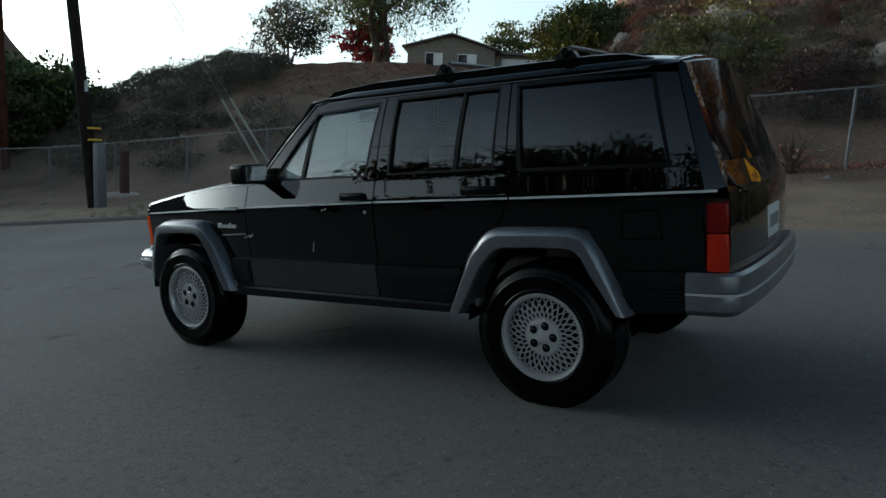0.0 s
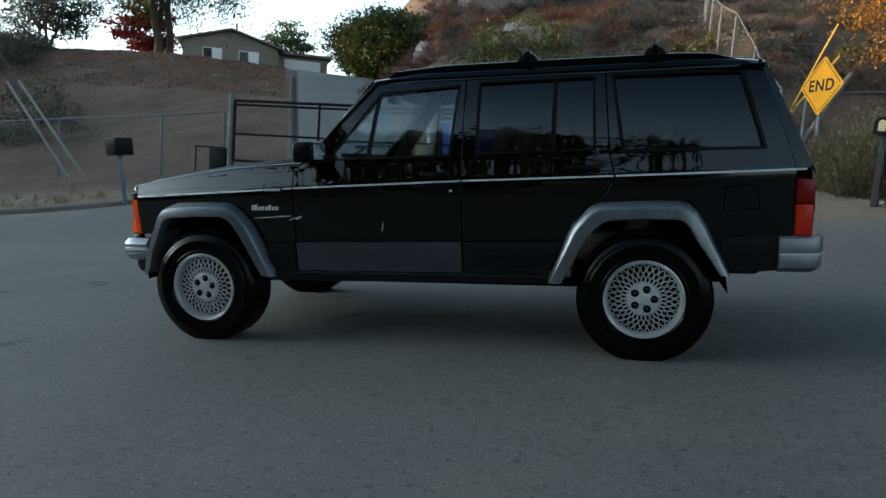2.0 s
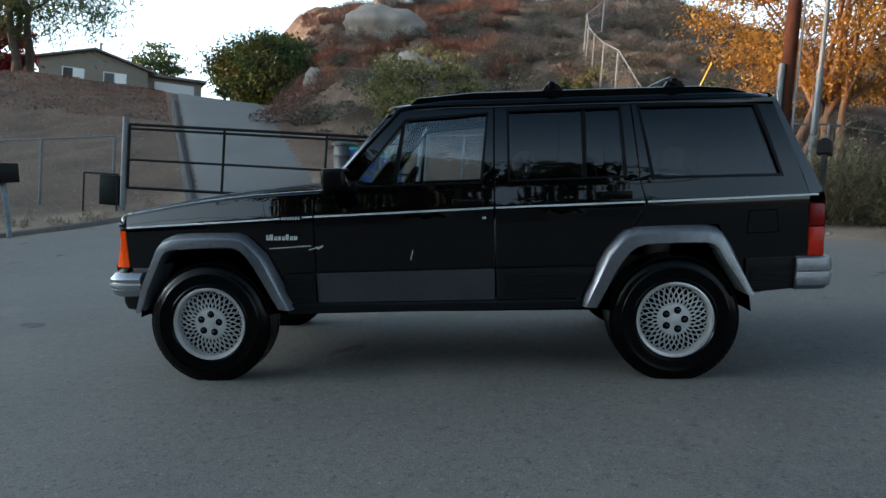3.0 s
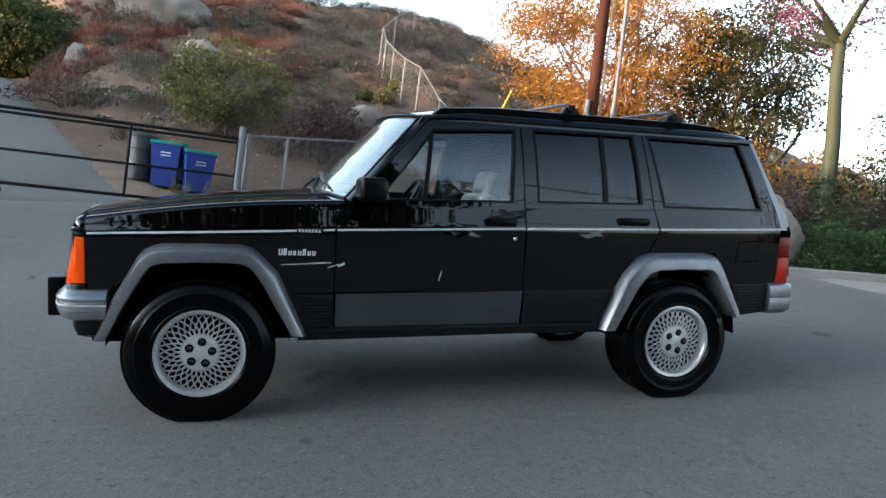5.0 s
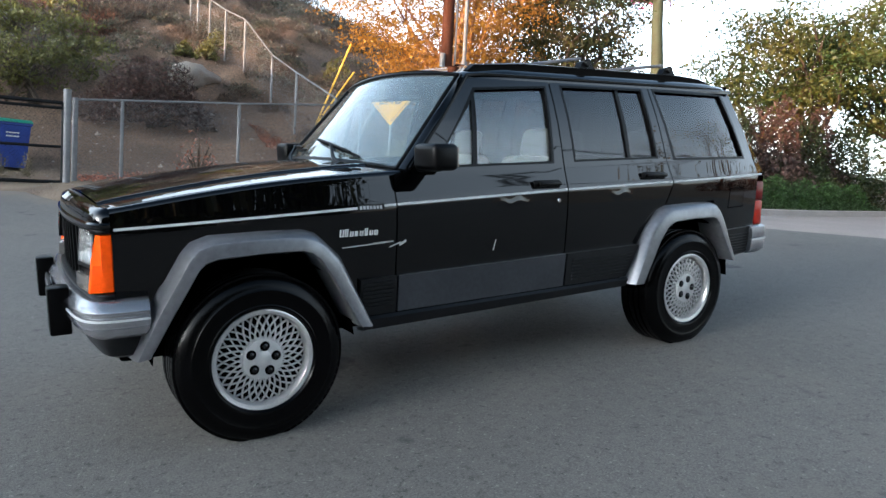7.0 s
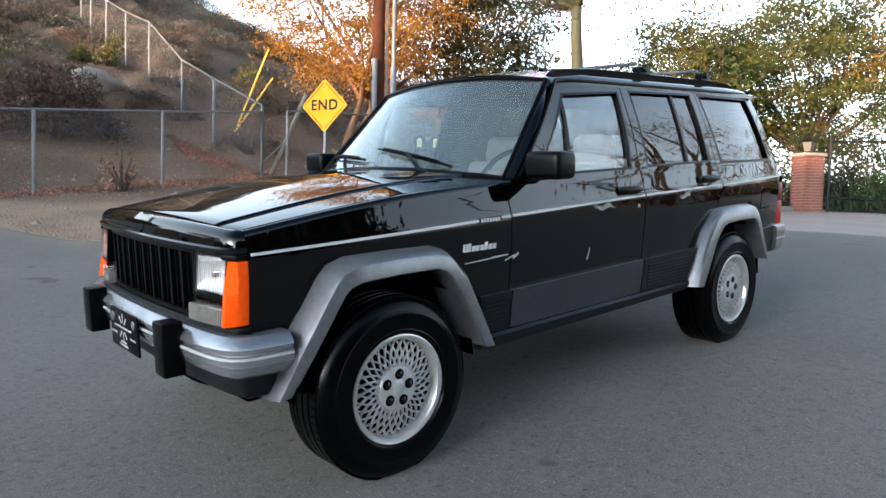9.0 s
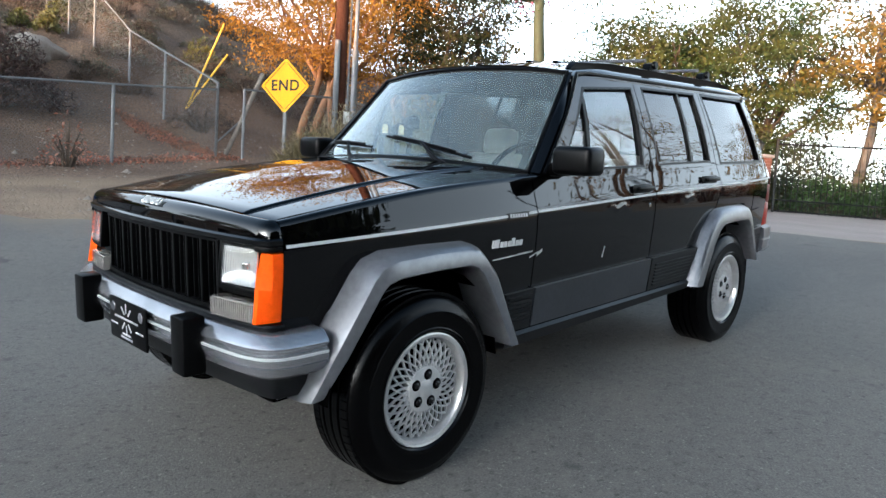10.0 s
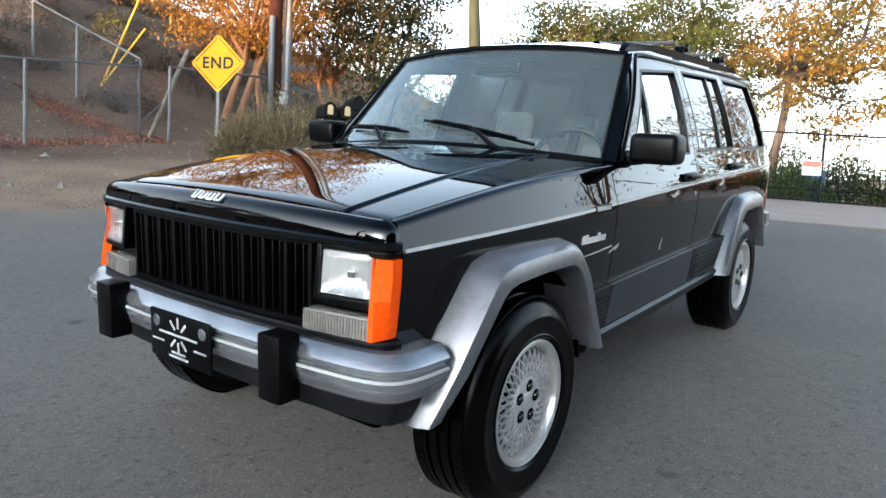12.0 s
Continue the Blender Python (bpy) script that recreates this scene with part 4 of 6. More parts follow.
tg = part("tailgate", loft([[tail_pt(k, u) for u in np.linspace(-1, 1, 17)] for k in (2, 3, 4, 5, 6, 7)]), M_PAINT, car)
rg = part("rear_window", loft([[tail_pt(k, u * 0.93) for u in np.linspace(-1, 1, 17)] for k in (1, 2)]), M_REAR, tg)
part("roof_end", loft([[tail_pt(k, u) for u in np.linspace(-1, 1, 17)] for k in (0, 1)]), M_PAINT, tg)
for s in (-1, 1):
    part("d_pillar", loft([[tail_pt(1, s * 0.92), tail_pt(1, s * 0.97), tail_pt(1, s * 1.0), (3.135, s * (hw(3.135, 1.527)), 1.527)], [tail_pt(2, s * 0.92), tail_pt(2, s * 0.97), tail_pt(2, s * 1.0), (3.255, s * hw(3.255, 1.104), 1.115)], [tail_pt(3, s * 0.92), tail_pt(3, s * 0.97), tail_pt(3, s * 1.0), (3.285, s * hw(3.285, 1.0), 1.0)]]), M_PAINT, car)
part("number_plate", box(3.418, 3.424, -0.155, 0.155, 0.74, 0.89, 0.003), M_WHITE, tg, "white rear number plate with plain bars")
part("plate_bars", box(3.4235, 3.426, -0.12, 0.12, 0.785, 0.845), M_INNER, tg)

# --- bumpers
FB = [(-0.405, -0.790), (-0.53, -0.783), (-0.590, -0.758), (-0.622, -0.700), (-0.640, -0.60), (-0.662, -0.30), (-0.668, 0.0)]
FB = FB + [(x, -y) for x, y in FB[-2::-1]]
RB = [(3.215, -0.800), (3.36, -0.795), (3.41, -0.765), (3.435, -0.69), (3.455, -0.4), (3.462, 0.0)]
RB = RB + [(x, -y) for x, y in RB[-2::-1]]


def bumper(path, prof, flip):
    """Sweep (outward, z) pairs along a plan path."""
    rows = []
    P = [Vector(p) for p in path]
    for _ in range(2):  # round the corners
        P = [P[0]] + [a.lerp(c, u) for a, c in zip(P, P[1:]) for u in (0.25, 0.75)] + [P[-1]]
    for k, p in enumerate(P):
        t = (P[min(k + 1, len(P) - 1)] - P[max(k - 1, 0)]).normalized()
        nrm = Vector((-t.y, t.x)) * flip
        rows.append([(p.x + nrm.x * o, p.y + nrm.y * o, z) for o, z in prof])
    return loft(rows, close=True, caps=True)


fb = part("front_bumper", bumper(FB, [(-0.10, 0.630), (-0.026, 0.632), (-0.020, 0.629), (0.004, 0.604), (0.008, 0.598), (0.008, 0.592), (0.005, 0.588), (-0.004, 0.586), (-0.004, 0.577), (0.004, 0.575), (0.006, 0.548), (0.005, 0.545), (-0.003, 0.543), (-0.003, 0.537), (0.003, 0.535), (-0.010, 0.508), (-0.03, 0.494), (-0.10, 0.492)], 1), M_BUMPER, car, "silver-grey front bumper", sharp=28)
part("bumper_stripe", bumper(FB, [(-0.005, 0.571), (0.0085, 0.5695), (0.0085, 0.5625), (-0.005, 0.561)], 1), M_STRIPE, fb)
rb = part("rear_bumper", bumper(RB, [(-0.10, 0.665), (-0.02, 0.675), (0.0, 0.665), (0.006, 0.63), (0.006, 0.60), (0.0, 0.59), (0.004, 0.58), (0.0, 0.52), (-0.03, 0.495), (-0.10, 0.495)], -1), M_GREY, car, "silver-grey rear bumper", sharp=28)
part("bumper_stripe", bumper(RB, [(-0.005, 0.594), (0.0075, 0.592), (0.0075, 0.583), (-0.005, 0.581)], -1), M_STRIPE, rb)
for y in (-0.425, 0.425):
    part("bumper_guard", box(-0.718, -0.64, y - 0.045, y + 0.045, 0.462, 0.652, 0.009, segs=2), M_BLACK, fb, "black rubber bumper guard")
fp = part("dealer_plate", box(-0.692, -0.680, -0.135, 0.185, 0.455, 0.612, 0.008), M_BLACK, fb, "black dealer plate with plain white bars")
# valance takes the black cladding colour for the shade under the bumper
part("valance", bumper(FB, [(-0.06, 0.497), (-0.06, 0.455), (-0.075, 0.415), (-0.11, 0.40), (-0.12, 0.497)], 1), M_RIBBED, car, "plastic lower front valance, darkened for the shade under the bumper")

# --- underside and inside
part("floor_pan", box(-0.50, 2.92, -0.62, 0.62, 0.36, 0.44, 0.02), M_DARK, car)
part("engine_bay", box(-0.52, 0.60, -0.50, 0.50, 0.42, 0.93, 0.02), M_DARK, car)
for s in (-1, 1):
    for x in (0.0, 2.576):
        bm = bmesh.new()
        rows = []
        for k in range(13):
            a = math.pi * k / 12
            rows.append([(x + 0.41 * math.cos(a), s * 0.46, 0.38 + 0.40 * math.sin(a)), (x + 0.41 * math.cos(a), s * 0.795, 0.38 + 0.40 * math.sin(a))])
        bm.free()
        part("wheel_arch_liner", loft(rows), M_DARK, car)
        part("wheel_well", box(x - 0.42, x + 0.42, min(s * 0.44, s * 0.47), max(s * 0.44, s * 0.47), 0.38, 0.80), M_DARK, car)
part("cargo_floor", box(2.2, 3.28, -0.70, 0.70, 0.82, 0.86), M_INNER, car)
part("cabin_floor", box(0.62, 2.2, -0.74, 0.74, 0.44, 0.48), M_INNER, car)
part("fuel_tank", box(2.95, 3.2, -0.45, 0.45, 0.42, 0.48, 0.03), M_DARK, car)
part("axle", tube([(0, -0.62, 0.345), (0, 0.62, 0.345)], 0.045, 12), M_DARK, car)
part("axle", tube([(2.576, -0.62, 0.345), (2.576, 0.62, 0.345)], 0.045, 12), M_DARK, car)
part("exhaust_pipe", tube([(0.8, 0.2, 0.34), (1.8, 0.25, 0.33), (2.6, 0.45, 0.36), (3.2, 0.5, 0.36)], 0.03, 8), M_DARK, car)
part("dashboard", loft([[(0.66, y, 1.06), (0.80, y, 1.075), (0.97, y, 1.03), (1.02, y, 0.95), (0.98, y, 0.72)] for y in np.linspace(-0.72, 0.72, 7)]), M_INNER, car)


def seat(x, y, wide=0.50):
    st = thing("front_seat" if wide < 0.8 else "rear_seat")
    st.parent = car
    part("cushion", box(x, x + 0.50, y - wide / 2, y + wide / 2, 0.50, 0.66, 0.06, segs=4), M_SEAT, st)
    part("backrest", box(-0.07, 0.07, -wide / 2, wide / 2, 0, 0.56, 0.06, m=pose(x + 0.52, y, 0.58, 0, 14, 0), segs=4), M_SEAT, st)
    for d in ((0,) if wide < 0.8 else (-0.35, 0.35)):
        part("headrest", box(-0.05, 0.05, -0.12, 0.12, 0.55, 0.72, 0.045, m=pose(x + 0.52, y + d, 0.58, 0, 14, 0), segs=4), M_SEAT, st)
    return st


seat(1.12, -0.36)
seat(1.12, 0.36)
seat(2.0, 0.0, 1.15)
sw = part("steering_wheel", tube([(0.19 * math.cos(a), 0.19 * math.sin(a), 0) for a in np.linspace(0, 2 * math.pi, 33)], 0.014, 8), M_BLACK, car)
sw.matrix_basis = pose(1.06, -0.36, 1.03, 0, -62, 0)
part("spoke", box(-0.18, 0.18, -0.025, 0.025, -0.02, 0.0, 0.006), M_BLACK, sw)
part("column_boss", box(-0.05, 0.05, -0.06, 0.06, -0.12, 0.01, 0.02), M_BLACK, sw)
part("rear_view_mirror", box(0.985, 1.01, -0.13, 0.11, 1.44, 1.50, 0.01), M_BLACK, car)

WIPERS = ((0.22, 0.21, -0.62, 0.05, -0.60), (0.95, 0.17, 0.30, 0.09, 0.30))
# --- wipers, badge shapes
for u0, v0, u1, v1, up in WIPERS:
    wp = thing("wiper")
    wp.parent = car
    tagged(wp, "black windscreen wiper")
    blade = [screen(u0 + (u1 - u0) * k / 8, v0 + (v1 - v0) * k / 8, 0.014) for k in range(9)]
    part("blade", tube(blade, 0.007, 6), M_BLACK, wp)
    spine = [screen(u0 + (u1 - u0) * k / 8, v0 + (v1 - v0) * k / 8, 0.026 + 0.006 * math.sin(math.pi * k / 8)) for k in range(1, 8)]
    part("yoke", tube(spine, 0.007, 6), M_BLACK, wp)
    part("arm", tube([screen(up, -0.10, 0.02), screen(up + (u0 - up) * 0.25, -0.02, 0.035), screen(u0 + (u1 - u0) * 0.5, v0 + (v1 - v0) * 0.5, 0.036)], [0.012, 0.011, 0.008], 6), M_BLACK, wp)
    part("pivot", tube([screen(up, -0.11, -0.02), screen(up, -0.11, 0.035)], 0.016, 8), M_BLACK, wp)

M_SCRATCH = mat("bare_scratch", (0.42, 0.42, 0.41), 0.6, vary=0.4, scale=60)
for x0, x1, z0, z1, w in ((0.36, 0.60, 0.766, 0.778, 0.0035), (0.50, 0.60, 0.776, 0.779, 0.004), (0.632, 0.665, 0.762, 0.778, 0.009), (0.585, 0.640, 0.755, 0.772, 0.004)):
    part("scratch", skin([[(x0, z0 - w), (x1, z1 - w), (x1, z1 + w * 0.3), (x0, z0 + w * 0.2)]], -1, 0.0018, 0.002), M_SCRATCH, car, "pale scraped paint")
part("scratch", skin([[(1.148, 0.690), (1.154, 0.689), (1.166, 0.742), (1.163, 0.744)]], -1, 0.0018, 0.002), M_SCRATCH, car, "pale scraped paint")
bd = thing("fender_badge")
bd.parent = car
tagged(bd, "row of plain silver letter-like bars")
for k, (h, w) in enumerate(((0.030, 0.018), (0.032, 0.014), (0.021, 0.016), (0.021, 0.013), (0.021, 0.016), (0.031, 0.014), (0.021, 0.016), (0.021, 0.016))):
    x = 0.348 + 0.0225 * k
    for a, c in ((x, x + 0.0055), (x + w - 0.0055, x + w)):
        part("bar", skin([[(a, 0.812), (c, 0.812), (c + 0.002, 0.812 + h), (a + 0.002, 0.812 + h)]], -1, 0.004, 0.005), M_WHITE, bd)
    part("bar", skin([[(x, 0.812), (x + w, 0.812), (x + w, 0.8165), (x, 0.8165)]], -1, 0.0045, 0.005), M_WHITE, bd)
bx = part("trim_badge", skin([[(0.43, 0.918), (0.555, 0.922), (0.555, 0.944), (0.43, 0.940)]], -1, 0.005, 0.006), M_BLACK, car, "small badge with a silver rim")
for k in range(7):
    x = 0.440 + 0.0155 * k
    part("bar", skin([[(x, 0.924), (x + 0.010, 0.924), (x + 0.010, 0.938), (x, 0.938)]], -1, 0.0065, 0.003), M_STRIPE, bx)
lg = thing("hood_badge")
lg.parent = car
tagged(lg, "plain silver shape on the hood front")
for k, (dy, w, h) in enumerate(((0.088, 0.030, 0.042), (0.052, 0.032, 0.026), (0.014, 0.032, 0.026), (-0.026, 0.036, 0.034))):
    for q in (-1, 1):
        part("bar", box(-0.018, 0.018 * h / 0.042, -0.0045, 0.0045, 0, 0.006, 0.003, m=pose(-0.588, dy - 0.03 + q * (w / 2 - 0.006), 0.974, 0, -40, 0)), M_WHITE, lg)
    part("bar", box(-0.018, -0.010, -w / 2 + 0.003, w / 2 - 0.003, 0, 0.0062, 0.003, m=pose(-0.588, dy - 0.03, 0.974, 0, -40, 0)), M_WHITE, lg)
for k in range(8):
    part("ray_bar", box(-0.6935, -0.6915, -0.004, 0.004, 0.022, 0.058, m=Matrix.Translation((0, 0.028, 0.545)) @ Matrix.Rotation(radians(45 * k), 4, "X")), M_STRIPE, fp)
for z, w in ((0.545, 0.20), (0.487, 0.07), (0.474, 0.10)):
    part("bar", box(-0.6945, -0.6925, 0.028 - w / 2, 0.028 + w / 2, z - 0.0035, z + 0.0035), M_STRIPE, fp)
for y in (0.135, -0.085):
    part("bar", box(-0.6945, -0.6925, y - 0.03, y + 0.03, 0.512, 0.518), M_STRIPE, fp)
for y in (0.145, -0.095):
    bm = bmesh.new()
    add_lathe(bm, [(0.0, -0.002), (0.017, -0.002), (0.019, 0.0)], 16)
    part("disc", bm, M_GREY, fp).matrix_basis = pose(-0.692, y, 0.575, 0, 0, -90)

# ---------------------------------------------------------------- plants
rng = np.random.default_rng(7)


def quads(name, V, material, parent=None, sharp=None):
    """One mesh of loose four-cornered leaves; V: n x 4 x 3."""
    n = len(V)
    me = bpy.data.meshes.new(name)
    me.vertices.add(n * 4)
    me.vertices.foreach_set("co", V.reshape(-1).astype(np.float32))
    me.loops.add(n * 4)
    me.loops.foreach_set("vertex_index", np.arange(n * 4, dtype=np.int32))
    me.polygons.add(n)
    me.polygons.foreach_set("loop_start", np.arange(0, n * 4, 4, dtype=np.int32))
    me.update(calc_edges=True)
    me.materials.append(material)
    ob = new(name, me)
    if parent:
        ob.parent = parent
    return ob


def leaves(C, size, aspect=0.5, droop=0.0):
    """Leaf quads at centres C, turned at random."""
    n = len(C)
    d = rng.normal(size=(n, 3))
    d[:, 2] -= droop
    d /= np.linalg.norm(d, axis=1)[:, None]
    e = np.cross(d, rng.normal(size=(n, 3)))
    e /= np.linalg.norm(e, axis=1)[:, None]
    s = size * rng.uniform(0.6, 1.4, (n, 1))
    a, b = d * s, e * s * aspect
    return np.stack([C - a, C + b * 0.9, C + a, C - b * 0.9], 1)


def ball(n, shell=0.0):
    v = rng.normal(size=(n, 3))
    v /= np.linalg.norm(v, axis=1)[:, None]
    r = rng.uniform(shell ** 3, 1, (n, 1)) ** (1 / 3)
    return v * r


def tree(name, base, fork, crown, radii, limbs, clumps, per, leaf, bark, foliage, trunk_r, spread=0.4, trunks=1, label="", droop=0.0, aspect=0.5, shell=0.35, category="tree", extra=None):
    """Trunk and limbs as tapered tubes, a crown of leaf clumps at the twig ends. All in metres, about the base."""
    t = thing(name, pose(*base), label, category)
    base_, fork, crown, radii = Vector((0, 0, -0.15)), Vector(fork), Vector(crown), Vector(radii)
    bm = bmesh.new()
    nodes = []
    for k in range(trunks):
        off = Vector((rng.uniform(-1, 1), rng.uniform(-1, 1), 0)) * (0.25 + trunk_r) if trunks > 1 else Vector()
        f2 = fork + (Vector((rng.uniform(-1, 1), rng.uniform(-1, 1), rng.uniform(-0.2, 0.4))) * fork.z * 0.3 if trunks > 1 else Vector())
        pts = [base_ + off * (1 - u) + (f2 - base_) * u + Vector((math.sin(u * 5 + k), math.cos(u * 4 + k), 0)) * 0.06 * fork.z * u * (1 - u) * 2 for u in np.linspace(0, 1, 8)]
        add_tube(bm, pts, [trunk_r * (1.35 - 0.35 * min(1, u * 6)) * (1 - 0.4 * u) / math.sqrt(trunks) for u in np.linspace(0, 1, 8)], 10)
        for q in range(max(1, limbs // trunks)):
            tip = crown + Vector(radii[i] * c for i, c in enumerate(ball(1, 0.4)[0])) * 0.85
            mid = f2.lerp(tip, 0.5) + Vector(rng.normal(size=3)) * 0.12 * (tip - f2).length
            path = [f2.lerp(mid, u * 2) if u < 0.5 else mid.lerp(tip, u * 2 - 1) for u in np.linspace(0, 1, 7)]
            path = [path[0]] + [(path[i - 1] + path[i] * 2 + path[i + 1]) / 4 for i in range(1, 6)] + [path[6]]
            add_tube(bm, path, [trunk_r * 0.5 * (1 - 0.85 * u) / math.sqrt(trunks) + 0.008 for u in np.linspace(0, 1, 7)], 6)
            nodes += path[2:]
    P = np.array([list(p) for p in nodes])
    cs = ball(clumps, shell) * np.array(radii) + np.array(crown)
    cs += rng.normal(size=cs.shape) * 0.06 * np.array(radii)
    for c in cs:
        k = int(np.argmin(((P - c) ** 2).sum(1)))
        a, b = Vector(P[k]), Vector(c)
        m = a.lerp(b, 0.5) + Vector(rng.normal(size=3)) * 0.08 * (b - a).length
        add_tube(bm, [a, m, b], [0.016, 0.011, 0.005], 4, False)
    part("trunk", bm, bark, t, "", 60, False)
    C = np.repeat(cs, per, 0) + rng.normal(size=(clumps * per, 3)) * spread * np.array([1.15, 1.15, 0.42])
    if droop:
        C[:, 2] -= np.abs(rng.normal(size=len(C))) * droop
    quads("crown", leaves(C, leaf, aspect, droop), foliage, t)
    if extra:
        extra(t, cs)
    return t


def dome(c, r, n, leaf, top=1.0):
    """Leaf centres of one rounded bush sitting on the ground."""
    v = ball(n, 0.7)
    v[:, 2] = np.abs(v[:, 2]) * top
    lump = 1 + 0.16 * np.sin(v[:, 0] * 5 + c[0] * 3) * np.cos(v[:, 1] * 6 + c[1]) + 0.1 * np.sin(v[:, 2] * 9 + c[0])
    return np.array(c) + v * np.array(r) * lump[:, None]


def twigs(c, r, n, length, width):
    """Upright thin quads of a dry bush."""
    v = ball(n, 0.2)
    v[:, 2] = np.abs(v[:, 2])
    C = np.array(c) + v * np.array(r)
    d = v * np.array([1, 1, 1]) + np.array([0, 0, 0.5]) + rng.normal(size=v.shape) * 0.35
    d /= np.linalg.norm(d, axis=1)[:, None]
    e = np.cross(d, rng.normal(size=v.shape))
    e /= np.linalg.norm(e, axis=1)[:, None]
    L = length * rng.uniform(0.5, 1.3, (n, 1))
    return np.stack([C - d * L - e * width, C - d * L + e * width, C + d * L + e * width * 0.4, C + d * L - e * width * 0.4], 1)


def bush(name, base, r, n, leaf, material, label, woody=True, top=1.0, aspect=0.5):
    t = thing(name, pose(*base), label, "bush")
    quads("foliage", leaves(dome((0, 0, -0.05), r, n, leaf, top), leaf, aspect), material, t)
    if woody:
        bm = bmesh.new()
        for k in range(16):
            v = ball(1, 0.5)[0] * np.array(r) * 0.85
            v[2] = abs(v[2])
            add_tube(bm, [(0.15 * v[0], 0.15 * v[1], -0.1), (0.5 * v[0], 0.5 * v[1], 0.55 * v[2]), tuple(v)], [0.03, 0.02, 0.008], 5, False)
        part("stem", bm, M_BARK, t, "", 60, False)
    return t


L_PEPPER = leafy("pepper_tree_leaf", (0.0358, 0.065, 0.0163), (0.065, 0.078, 0.013))
L_OLIVE = leafy("grey_green_leaf", (0.0292, 0.039, 0.0228), (0.0455, 0.052, 0.0325))
L_RED = leafy("bougainvillea_red", (0.273, 0.0078, 0.0195), (0.163, 0.0065, 0.013))
L_ORANGE = leafy("autumn_leaf", (0.34, 0.175, 0.012), (0.20, 0.092, 0.012), 0.3, 0.45)
L_GREEN = leafy("green_leaf", (0.028, 0.060, 0.012), (0.085, 0.080, 0.012), 0.3, 0.4)
L_HEDGE = leafy("hedge_leaf", (0.0325, 0.0715, 0.00975), (0.0228, 0.0455, 0.0078))
L_ROUND = leafy("dark_green_leaf", (0.0163, 0.0292, 0.0052), (0.0455, 0.039, 0.0052))
L_YELLOW = leafy("yellow_green_leaf", (0.12, 0.112, 0.024), (0.055, 0.058, 0.013))
L_SCRUB = leafy("grey_scrub_leaf", (0.058, 0.054, 0.032), (0.034, 0.035, 0.021), 0.5, 0.15)
L_DRY = leafy("dry_brown_twig", (0.058, 0.038, 0.024), (0.034, 0.020, 0.0138), 0.4, 0.15)
# rust-brown twigs, colour reddened further for low sun on the flank
L_RUST = leafy("sun_reddened_rust_twig", (0.16, 0.052, 0.024), (0.065, 0.026, 0.016), 0.5, 0.15)
L_DARK = leafy("dark_brown_twig", (0.055, 0.024, 0.016), (0.028, 0.014, 0.010), 0.5, 0.15)
L_MAROON = leafy("maroon_twig", (0.075, 0.026, 0.017), (0.035, 0.015, 0.011), 0.5, 0.15)
L_TURNING = leafy("turning_leaf", (0.075, 0.085, 0.016), (0.19, 0.105, 0.014), 0.35, 0.4)
L_SAGE = leafy("sage_leaf", (0.155, 0.125, 0.06), (0.085, 0.065, 0.034), 0.45, 0.25)
L_PINK = leafy("pink_blossom", (0.488, 0.143, 0.273), (0.358, 0.078, 0.195), 0.3, 0.4)
L_LITTER = leafy("fallen_leaf", (0.25, 0.085, 0.05), (0.14, 0.07, 0.04), 0.5, 0.1)
M_PALE = mat("pale_bark", (0.062, 0.055, 0.05), 0.85, vary=0.4, scale=4, bump=0.5, depth=0.02)
M_GREENBARK = mat("green_bark", (0.030, 0.038, 0.014), 0.75, vary=0.35, scale=3, bump=0.4, depth=0.02)
M_ORBARK = mat("smooth_brown_bark", (0.195, 0.091, 0.039), 0.8, vary=0.4, scale=4, bump=0.5, depth=0.02)


def at(x, y, dz=0.0):
    return (x, y, Z(x, y) + dz)


# hilltop trees by the house
tree("pepper_tree", at(-19.6, 25.0), (0.3, 0, 2.6), (0.4, 0, 4.6), (4.6, 4.0, 2.6), 12, 150, 110, 0.13, M_BARK, L_PEPPER, 0.34, 0.42, 3, "tall green pepper tree with drooping foliage on the hilltop", 0.7, 0.22, 0.2)
tree("olive_tree", at(-26.6, 25.5), (0.2, 0, 1.2), (0.1, 0, 2.5), (2.5, 2.2, 1.5), 9, 90, 70, 0.11, M_BARK, L_OLIVE, 0.16, 0.28, 2, "grey-green open tree on the hilltop", 0.1, 0.3, 0.2)
tree("slender_tree", at(-27.6, 26.0), (0.1, 0, 1.5), (0, 0, 3.6), (1.0, 1.0, 1.6), 6, 26, 50, 0.09, M_BARK, L_OLIVE, 0.08, 0.2, 1, "thin sparse grey-green tree on the hilltop")
tree("bougainvillea", at(-21.3, 26.2), (0, 0, 0.5), (0, 0, 1.3), (1.5, 1.3, 1.25), 6, 60, 80, 0.09, M_BARK, L_RED, 0.08, 0.22, 1, "crimson flowering bougainvillea on the hilltop", 0, 0.7, 0.5)
for x, y, h, w in ((-24.0, 47.0, 3.6, 1.8), (-19.5, 50, 2.6, 1.4), (-18.6, 46, 2.2, 0.8)):
    tree("far_tree", at(x, y), (0, 0, 1.5), (0, 0, h), (w, w, 1.5), 6, 40, 60, 0.14, M_BARK, L_PEPPER, 0.12, 0.3, 1, "small light green tree beyond the house")
tree("round_evergreen_tree", at(-8.5, 26.0), (0, 0, 0.7), (0, 0, 1.25), (2.3, 2.0, 1.6), 12, 240, 130, 0.07, M_BARK, L_GREEN, 0.2, 0.30, 1, "dense rounded dark green tree beside the driveway", 0, 0.6, 0.75)
